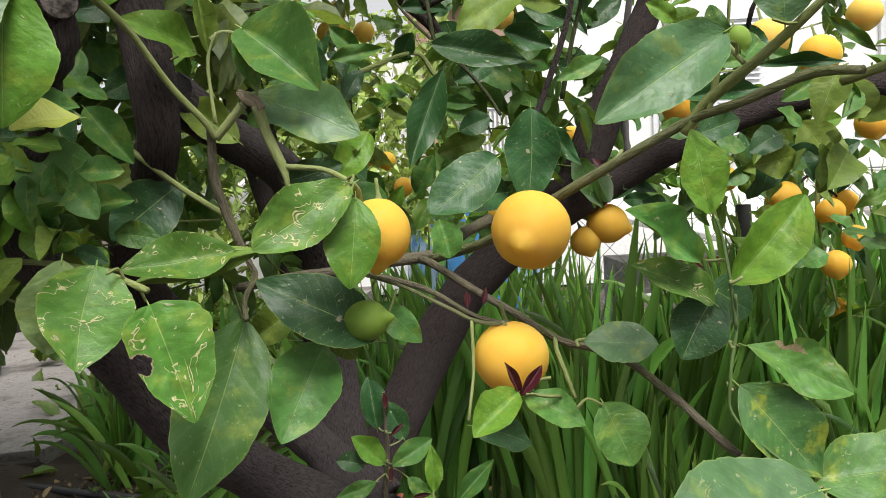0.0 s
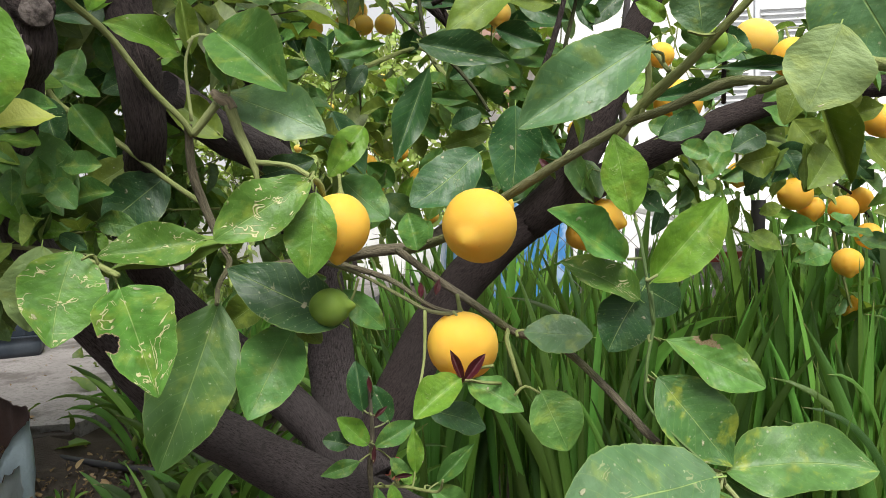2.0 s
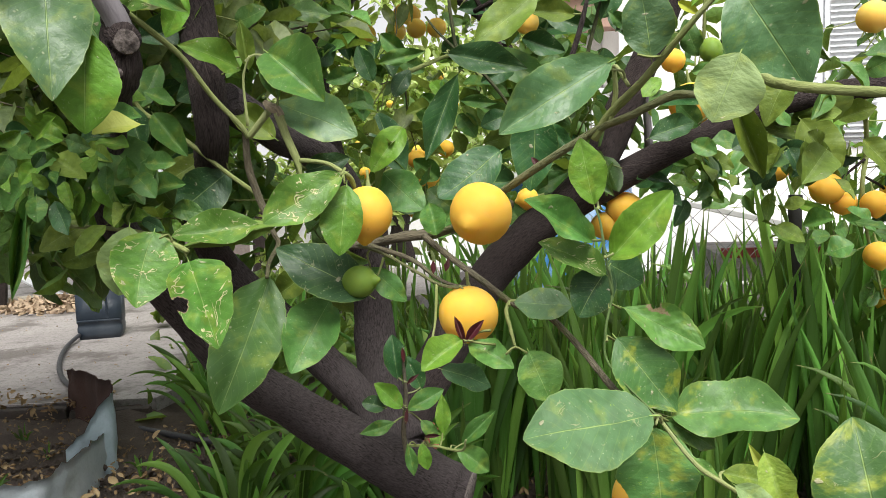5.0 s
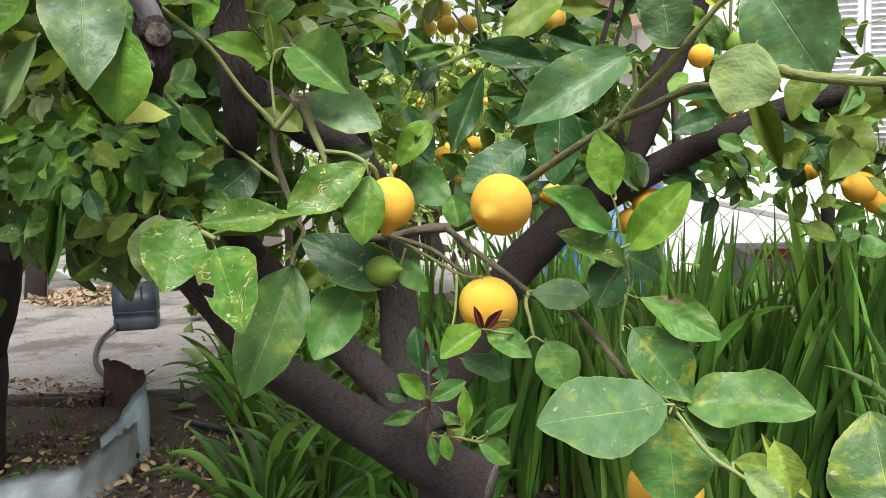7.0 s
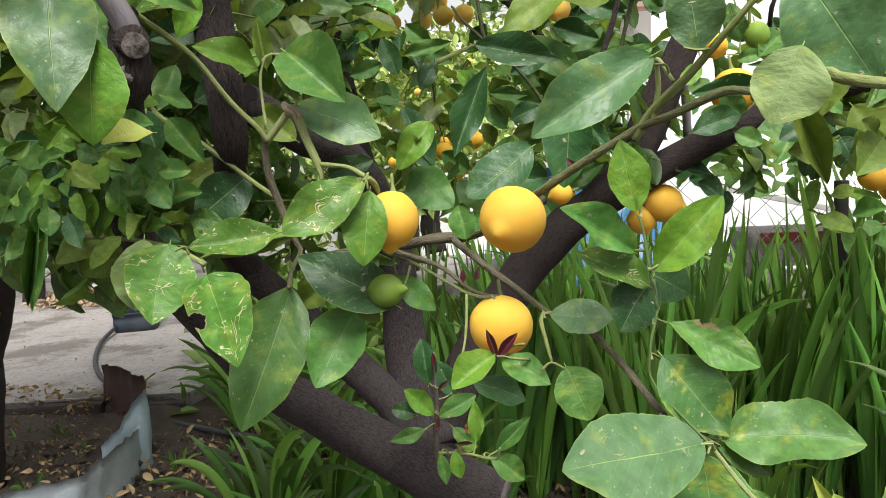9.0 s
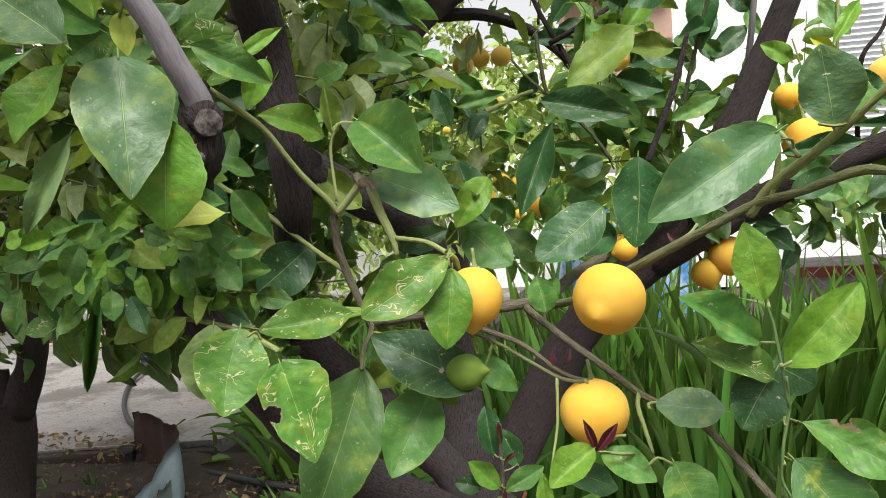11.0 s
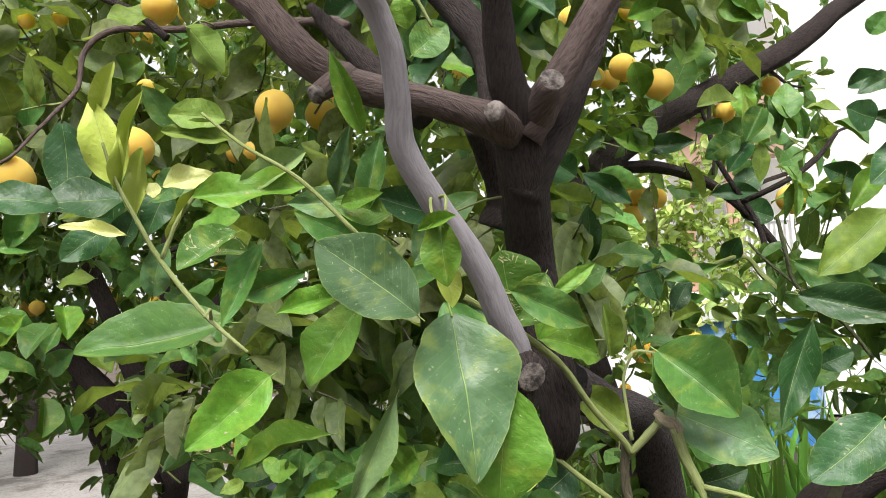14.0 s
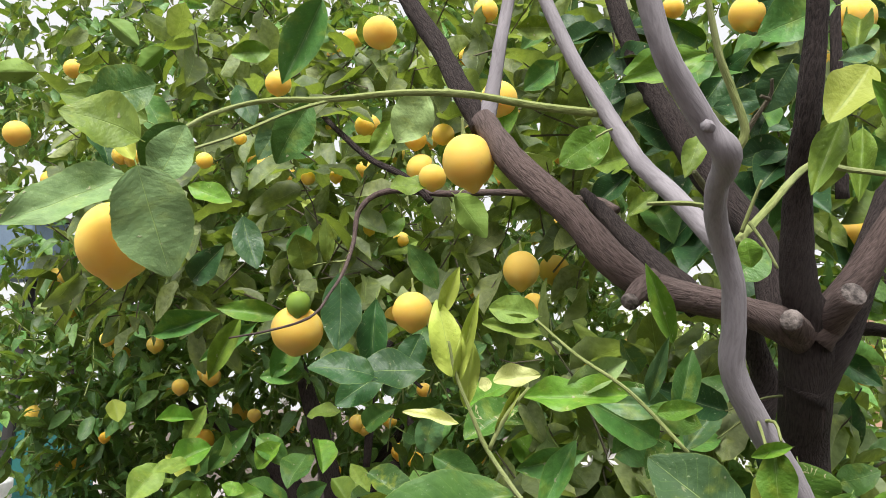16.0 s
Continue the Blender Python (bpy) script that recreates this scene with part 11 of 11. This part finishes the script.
petiole((0.268, 1.486, 0.978), (0.242, 1.563, 1.021), (0.236, 1.559, 1.014))
petiole((0.374, 0.995, 1.189), (0.367, 0.987, 1.164), (0.363, 0.983, 1.172))
petiole((0.421, 1.077, 1.114), (0.388, 1.086, 1.072), (0.381, 1.082, 1.078))
petiole((0.405, 1.009, 1.186), (0.420, 0.998, 1.180), (0.414, 0.993, 1.174))
petiole((0.406, 1.015, 1.179), (0.411, 1.049, 1.212), (0.415, 1.046, 1.204))
petiole((0.406, 1.015, 1.179), (0.418, 0.998, 1.164), (0.426, 0.993, 1.160))
petiole((0.376, 0.984, 1.288), (0.353, 0.993, 1.297), (0.358, 0.990, 1.289))
petiole((-0.011, 1.941, 1.731), (0.014, 1.910, 1.718), (0.016, 1.909, 1.708))
petiole((0.209, 2.024, 1.563), (0.182, 2.027, 1.583), (0.184, 2.023, 1.592))
petiole((0.190, 2.020, 1.545), (0.195, 2.035, 1.541), (0.193, 2.029, 1.549))
petiole((0.103, 1.996, 1.497), (0.092, 2.003, 1.522), (0.102, 2.003, 1.525))
petiole((-0.017, 1.961, 1.456), (-0.020, 1.972, 1.456), (-0.012, 1.972, 1.462))
petiole((-0.057, 1.939, 1.573), (-0.037, 1.957, 1.585), (-0.028, 1.957, 1.590))
petiole((0.127, 2.003, 1.505), (0.124, 2.016, 1.497), (0.132, 2.015, 1.491))
petiole((-0.167, 1.873, 1.639), (-0.160, 1.806, 1.664), (-0.155, 1.805, 1.672))
petiole((-0.270, 1.819, 1.574), (-0.235, 1.790, 1.566), (-0.225, 1.791, 1.566))
petiole((-0.089, 1.913, 1.689), (-0.103, 1.870, 1.756), (-0.097, 1.869, 1.763))
petiole((-0.767, 0.879, 1.641), (-0.782, 0.828, 1.629), (-0.776, 0.831, 1.622))
petiole((-0.830, 0.883, 1.647), (-0.842, 0.927, 1.653), (-0.835, 0.929, 1.646))
petiole((-0.361, 0.842, 1.308), (-0.400, 0.853, 1.280), (-0.408, 0.846, 1.278))
petiole((-0.303, 0.800, 1.207), (-0.278, 0.882, 1.205), (-0.280, 0.877, 1.196))
petiole((-0.392, 0.972, 0.978), (-0.435, 0.932, 0.975), (-0.432, 0.928, 0.966))
petiole((0.951, 1.937, 1.050), (0.963, 1.917, 1.045), (0.972, 1.916, 1.050))
petiole((0.950, 1.936, 1.038), (0.975, 1.917, 1.039), (0.981, 1.915, 1.032))
petiole((0.971, 1.959, 0.800), (0.942, 1.950, 0.788), (0.932, 1.949, 0.787))
petiole((1.050, 1.974, 0.892), (1.049, 2.013, 0.895), (1.041, 2.011, 0.888))
petiole((0.374, 0.995, 1.189), (0.348, 0.974, 1.144), (0.358, 0.972, 1.146))
petiole((-0.154, 1.490, 1.242), (-0.136, 1.442, 1.244), (-0.141, 1.439, 1.236))
petiole((-0.383, 0.717, 0.957), (-0.404, 0.739, 0.976), (-0.394, 0.738, 0.975))
petiole((-0.383, 0.717, 0.957), (-0.398, 0.740, 0.973), (-0.398, 0.738, 0.982))
petiole((0.287, 0.466, 0.747), (0.288, 0.478, 0.754), (0.297, 0.479, 0.751))
petiole((0.304, 0.462, 0.737), (0.301, 0.459, 0.746), (0.310, 0.460, 0.741))
petiole((0.311, 0.460, 0.732), (0.327, 0.464, 0.747), (0.322, 0.464, 0.755))
petiole((0.308, 0.461, 0.734), (0.316, 0.443, 0.765), (0.323, 0.444, 0.758))
petiole((0.337, 0.462, 0.710), (0.371, 0.420, 0.736), (0.368, 0.420, 0.746))
petiole((0.264, 0.478, 0.763), (0.259, 0.483, 0.764), (0.267, 0.484, 0.758))
petiole((-0.098, 1.058, 0.633), (-0.096, 1.036, 0.630), (-0.103, 1.036, 0.637))
petiole((-0.098, 1.058, 0.633), (-0.096, 1.036, 0.627), (-0.088, 1.038, 0.632))
petiole((-0.101, 1.059, 0.612), (-0.106, 1.032, 0.613), (-0.116, 1.030, 0.610))
petiole((-0.039, 1.033, 0.570), (-0.034, 1.043, 0.580), (-0.035, 1.044, 0.590))
petiole((-0.014, 1.022, 0.570), (-0.008, 1.046, 0.565), (-0.001, 1.048, 0.572))
petiole((-0.080, 1.051, 0.565), (-0.093, 1.031, 0.580), (-0.091, 1.031, 0.571))
petiole((-0.063, 1.044, 0.568), (-0.070, 1.036, 0.580), (-0.068, 1.035, 0.570))
petiole((-0.020, 1.025, 0.570), (-0.018, 1.045, 0.571), (-0.010, 1.046, 0.565))
petiole((-0.100, 1.059, 0.619), (-0.072, 1.039, 0.617), (-0.066, 1.040, 0.609))
petiole((-0.057, 1.041, 0.569), (-0.064, 1.038, 0.589), (-0.054, 1.039, 0.586))
petiole((-0.098, 1.058, 0.633), (-0.121, 1.032, 0.634), (-0.131, 1.030, 0.636))
petiole((-0.097, 1.054, 0.676), (-0.109, 1.059, 0.671), (-0.110, 1.060, 0.681))
petiole((-0.097, 1.056, 0.652), (-0.071, 1.074, 0.649), (-0.075, 1.074, 0.658))
petiole((-0.101, 1.059, 0.612), (-0.093, 1.024, 0.604), (-0.092, 1.025, 0.614))
petiole((-0.097, 1.054, 0.676), (-0.093, 1.031, 0.671), (-0.086, 1.033, 0.678))
petiole((-0.097, 1.049, 0.713), (-0.092, 1.035, 0.704), (-0.093, 1.036, 0.714))
petiole((-0.057, 1.041, 0.569), (-0.069, 1.027, 0.588), (-0.059, 1.029, 0.588))
petiole((-0.378, 0.673, 1.003), (-0.383, 0.716, 1.058), (-0.386, 0.715, 1.049))
petiole((-0.446, 0.698, 0.964), (-0.472, 0.750, 0.947), (-0.475, 0.750, 0.956))

# ---- bed planting ----
rng = random.Random(21)
for k, (x, y, n, h, s, arch) in enumerate([
    (0.30, 1.95, 18, 0.86, 0.16, 0.25), (0.62, 2.05, 22, 1.02, 0.17, 0.15), (0.92, 2.15, 28, 1.17, 0.18, 0.12), (1.22, 2.25, 28, 1.24, 0.18, 0.12), (1.50, 2.4, 22, 1.12, 0.2, 0.2),
    (0.45, 2.4, 18, 0.93, 0.2, 0.2), (0.80, 2.5, 14, 0.93, 0.2, 0.1), (1.15, 2.6, 16, 1.0, 0.2, 0.1), (0.05, 2.2, 18, 0.92, 0.2, 0.25), (-0.25, 2.3, 18, 0.86, 0.2, 0.25), (0.1, 2.6, 16, 1.0, 0.22, 0.2), (-0.3, 2.7, 14, 0.95, 0.22, 0.2), (0.0, 3.1, 14, 1.0, 0.24, 0.1), (0.4, 3.2, 14, 1.0, 0.24, 0.1), (0.8, 3.3, 8, 0.78, 0.24, 0.1),
    (-0.50, 2.0, 20, 0.54, 0.18, 0.95), (-0.74, 1.95, 20, 0.50, 0.16, 1.0), (-0.52, 1.65, 16, 0.36, 0.16, 1.0), (-0.25, 1.8, 14, 0.50, 0.16, 0.9), (0.95, 1.75, 14, 0.78, 0.16, 0.4), (0.50, 1.65, 14, 0.7, 0.15, 0.4), (0.70, 2.12, 6, 1.02, 0.09, 0.12),
    (-0.88, 2.4, 14, 0.50, 0.14, 1.0), (-1.18, 2.78, 16, 0.62, 0.14, 0.9), (-1.35, 3.15, 14, 0.66, 0.16, 0.8), (-1.22, 3.6, 12, 0.72, 0.2, 0.6)]):
    iris_clump(x, y, int(n * (2.9 if h > 0.7 else 2.2)), h, s * 1.15, 40 + k, arch, "low arching strap-leaved iris beside the trunk" if h < 0.7 else "clump of tall upright strap-leaved iris")
litter("dead_leaves", 3600, (-2.9, 1.2), (0.3, 2.85), 0.0, DRY, 71, (0.008, 0.032), "dry brown fallen leaves on the soil")
litter("dead_leaves", 420, (-3.2, 2.72), (-1.75, 2.98), 0.09, DRY, 72, (0.012, 0.045), "straw-coloured dry leaves along the slab edge")
litter("dead_leaves", 340, (-2.9, 1.4), (-0.2, 2.85), 0.0, STRAW, 74, (0.015, 0.05), "pale curled dead leaves on the soil")


def husk_heap():
    """A low mound of dry husks."""
    r = np.random.default_rng(73)
    spots = []
    for _ in range(900):
        a, q = r.uniform(0, 6.283), r.random() ** 0.7
        x, y = -3.85 + 0.5 * q * math.cos(a), 5.42 + 0.34 * q * math.sin(a)
        spots.append((x, y, 0.105 + 0.10 * (1 - q) * r.random(), r.normal(), r.normal(), 0.2))
    return tagged(scatter_leaves("dry_husks", spots, None, HUSK, 73, long=(0.03, 0.09), droop=0.0), "low heap of straw-coloured dry husks on the slab", "litter")


husk_heap()
litter("dead_leaves", 260, (-3.0, 2.38), (-1.72, 2.76), 0.062, DRY, 76, (0.008, 0.026), "dry brown leaves banked against the kerb")
litter("slab_debris", 260, (-4.6, 2.95), (-2.05, 5.2), 0.10, DRY, 75, (0.006, 0.02), "scattered dark crumbs on the pale slab")
solid("brick", box("brick", (-0.11, -0.055, 0), (0.11, 0.055, 0.07), STONE, 0.008), "tan brick lying on the slab beside the husks", "brick", m=Matrix.Translation((-4.25, 5.62, 0.10)) @ pose(0, 0, 0, 0, 0, 12))
solid("lath", box("lath", (-1.2, -0.05, 0), (1.2, 0.05, 0.025), WHITE_RIM, 0.004), "white painted lath lying across the slab", "board", m=Matrix.Translation((-4.85, 6.65, 0.10)) @ pose(0, 0, 0, 0, 0, -45))
for k, (x, y) in enumerate(((-1.95, 2.2), (-2.15, 2.55), (-1.98, 2.6), (-1.84, 2.5), (-2.2, 2.25), (-1.35, 2.35), (-1.2, 2.5), (-1.75, 2.1))):
    iris_clump(x, y, 5, 0.10 + 0.02 * (k % 3), 0.025, 140 + k, 0.6, "small tuft of young strap leaves in the soil")
r = np.random.default_rng(8)
spots = [(-1.0 + r.normal() * 0.38, 4.0 + r.normal() * 0.5, r.uniform(0.0, 0.12), r.normal() * 0.4, r.normal() * 0.4, 1.2) for _ in range(1100)]
spots += [(r.uniform(-2.5, -1.3), r.uniform(4.5, 6.4), r.uniform(0.10, 0.2), r.normal() * 0.4, r.normal() * 0.4, 1.2) for _ in range(900)]
spots += [(2.9 + r.normal() * 0.55, 3.8 + r.normal() * 0.6, r.uniform(0.0, 0.25), r.normal() * 0.4, r.normal() * 0.4, 1.2) for _ in range(1500)]
tagged(scatter_leaves("weeds", spots, None, GRASS, 3, long=(0.06, 0.16), droop=-0.3), "low green weeds round the bed", "weeds")

# ---- trees closing the garden on the far side ----
hedge = thing("garden_trees", (-6, 6, 0), "row of dense green citrus trees behind the slab", "trees")
r = np.random.default_rng(31)
blobs = []
for k in range(120):
    a = r.uniform(math.radians(8), math.radians(66))
    d = r.uniform(5.6, 8.0)
    blobs.append((-d * math.sin(a) - 0.3, d * math.cos(a), r.uniform(0.7, 4.2), 0.6, 80))
spray("crown", hedge, FOLIAGE_BACKLIT, 32, blobs, (0.09, 0.16), 0.5)
for k in range(7):
    a = math.radians(10 + 9 * k)
    x, y = -6.8 * math.sin(a) - 0.3, 6.8 * math.cos(a)
    part("trunk", tube("trunk", [(x, y, -0.05, 0.09), (x + 0.05, y, 0.5, 0.08), (x - 0.06, y + 0.1, 1.2, 0.06), (x + 0.1, y, 2.0, 0.03)], BARK, 10), hedge)


def clods():
    """Crumbs of soil and small stones over the bed."""
    r3 = np.random.default_rng(17)
    base = np.array([(1, 0, 0), (0, 1, 0), (-1, 0, 0), (0, -1, 0), (0, 0, 1), (0, 0, -1)], float)
    tri = np.array([(0, 1, 4), (1, 2, 4), (2, 3, 4), (3, 0, 4), (1, 0, 5), (2, 1, 5), (3, 2, 5), (0, 3, 5)])
    n = 9000
    pos = np.stack([r3.uniform(-2.9, 0.9, n), r3.uniform(1.2, 2.84, n), r3.uniform(-0.03, 0.012, n)], 1)
    size = 0.004 + 0.016 * r3.random(n) ** 4
    v = pos[:, None] + base[None] * r3.uniform(0.6, 1.3, (n, 6, 1)) * size[:, None, None]
    f = (tri[None] + (np.arange(n) * 6)[:, None, None]).reshape(-1, 3)
    ob = new("soil_crumbs", mesh_of("soil_crumbs", v.reshape(-1, 3).tolist(), f.tolist(), [SOIL], smooth=False))
    tagged(ob, "dark crumbs of soil and small stones", "soil", kind="stuff")


clods()

# ---- odds and ends by the far edge of the slab ----
cabinet = thing("meter_box", (-4.04, 2.25, 0.1), "weathered grey-blue metal box on a pole", "box")
part("pole", tube("pole", [(-4.04, 2.3, 0.05, 0.03), (-4.04, 2.3, 1.95, 0.03)], POST, 10, rough=0.01), cabinet)
part("body", box("body", (-4.22, 2.14, 1.90), (-3.86, 2.34, 2.2), BOX_BLUE, 0.012), cabinet)
part("lid", box("lid", (-4.24, 2.12, 2.203), (-3.84, 2.36, 2.225), KERB, 0.005), cabinet)
fence_panel = thing("teal_fence", (-6.2, 3.3, 0.1), "teal painted board fence behind the trees", "fence")
for k in range(6, 13):
    x, y = -7.6 + 0.19 * k, 2.6 + 0.085 * k
    part("board", box("board", (0, -0.012, 0), (0.2, 0.012, 1.12), TEAL, 0.004), fence_panel, Matrix.Translation((x, y, 0.1)) @ pose(0, 0, 0, 0, 0, 24))
drum = solid("white_tub", tube("white_tub", [(-4.05, 2.05, 0.1, 0.24), (-4.05, 2.05, 0.12, 0.26), (-4.05, 2.05, 0.85, 0.27), (-4.05, 2.05, 0.88, 0.25)], WHITE_RIM, 24, rough=0.005), "plain white plastic tub on the slab", "tub")

# ---- small flowers ----


def petal_mesh(name, mat, long, wide, lift):
    verts = [(0, 0, 0), (wide * 0.5, long * 0.55, lift * 0.6), (0, long, lift), (-wide * 0.5, long * 0.55, lift * 0.6), (0, long * 0.5, lift * 0.3)]
    return mesh_of(name, verts, [(0, 1, 4), (1, 2, 4), (2, 3, 4), (3, 0, 4)], [mat])


DAISY_PETAL = petal_mesh("petal", PETAL, 0.026, 0.010, 0.004)
EYE_MESH = tube("eye", [(0, 0, -0.002, 0.006), (0, 0, 0.004, 0.005), (0, 0, 0.006, 0.002)], POST, 8, 2)
rng = random.Random(12)
for x, y, z in ((2.02, 2.75, 0.46), (1.93, 2.7, 0.40), (2.1, 2.9, 0.36), (1.98, 2.62, 0.25), (1.62, 2.95, 0.42), (2.25, 3.0, 0.30), (2.15, 2.75, 0.22)):
    d = thing("daisy", (x, y, z), "lilac daisy flower on a thin green stem", "flower", "lilac daisies by the fence")
    m = Matrix.Translation((x, y, z)) @ pose(0, 0, 0, rng.uniform(35, 75), rng.uniform(-30, 30), rng.uniform(0, 360))
    for k in range(11):
        part("petal", DAISY_PETAL, d, m @ pose(0, 0, 0, 0, 0, k * 360 / 11))
    part("eye", EYE_MESH, d, m)
    part("stem", tube("stem", [(x + 0.03, y + 0.05, -0.03, 0.002), (x + 0.02, y + 0.03, z * 0.5, 0.002), (x, y, z, 0.002)], TWIG_GREEN, 5, 3), d)


def blossom(at, seed):
    r2 = random.Random(seed)
    m = Matrix.Translation(at) @ pose(0, 0, 0, r2.uniform(-90, 90), r2.uniform(-60, 60), r2.uniform(0, 360))
    first = None
    for k in range(5):
        ob = part("petal", BLOSSOM_PETAL, lemon_tree, m @ pose(0, 0, 0, 0, 0, k * 72), "white waxy citrus petal")


BLOSSOM_PETAL = petal_mesh("petal", PETAL_WHITE, 0.010, 0.005, 0.007)
blossom((-1.327, 1.125, 1.306), 0)
blossom((-0.476, 0.604, 1.256), 1)
blossom((-1.600, 1.472, 1.308), 2)
blossom((-0.498, 0.619, 1.249), 3)
blossom((-1.380, 1.189, 1.308), 4)

spike = thing("red_flower_spike", (-0.13, 1.45, 0), "coral-red succulent flower spike in the bed", "flower")
part("stem", tube("stem", [(-0.13, 1.45, -0.02, 0.006), (-0.13, 1.45, 0.35, 0.005), (-0.13, 1.45, 0.50, 0.003)], TWIG_GREEN, 6), spike)
BELL = tube("bell", [(0, 0, 0, 0.003), (0, 0, 0.012, 0.0065), (0, 0, 0.024, 0.006), (0, 0, 0.03, 0.003)], CORAL, 7, 3)
for k in range(22):
    z = 0.30 + 0.22 * k / 22
    part("bell", BELL, spike, Matrix.Translation((-0.13, 1.45, z)) @ pose(0, 0, 0, 0, 0, k * 137.5) @ pose(0, 0, 0, 50, 0, 0))
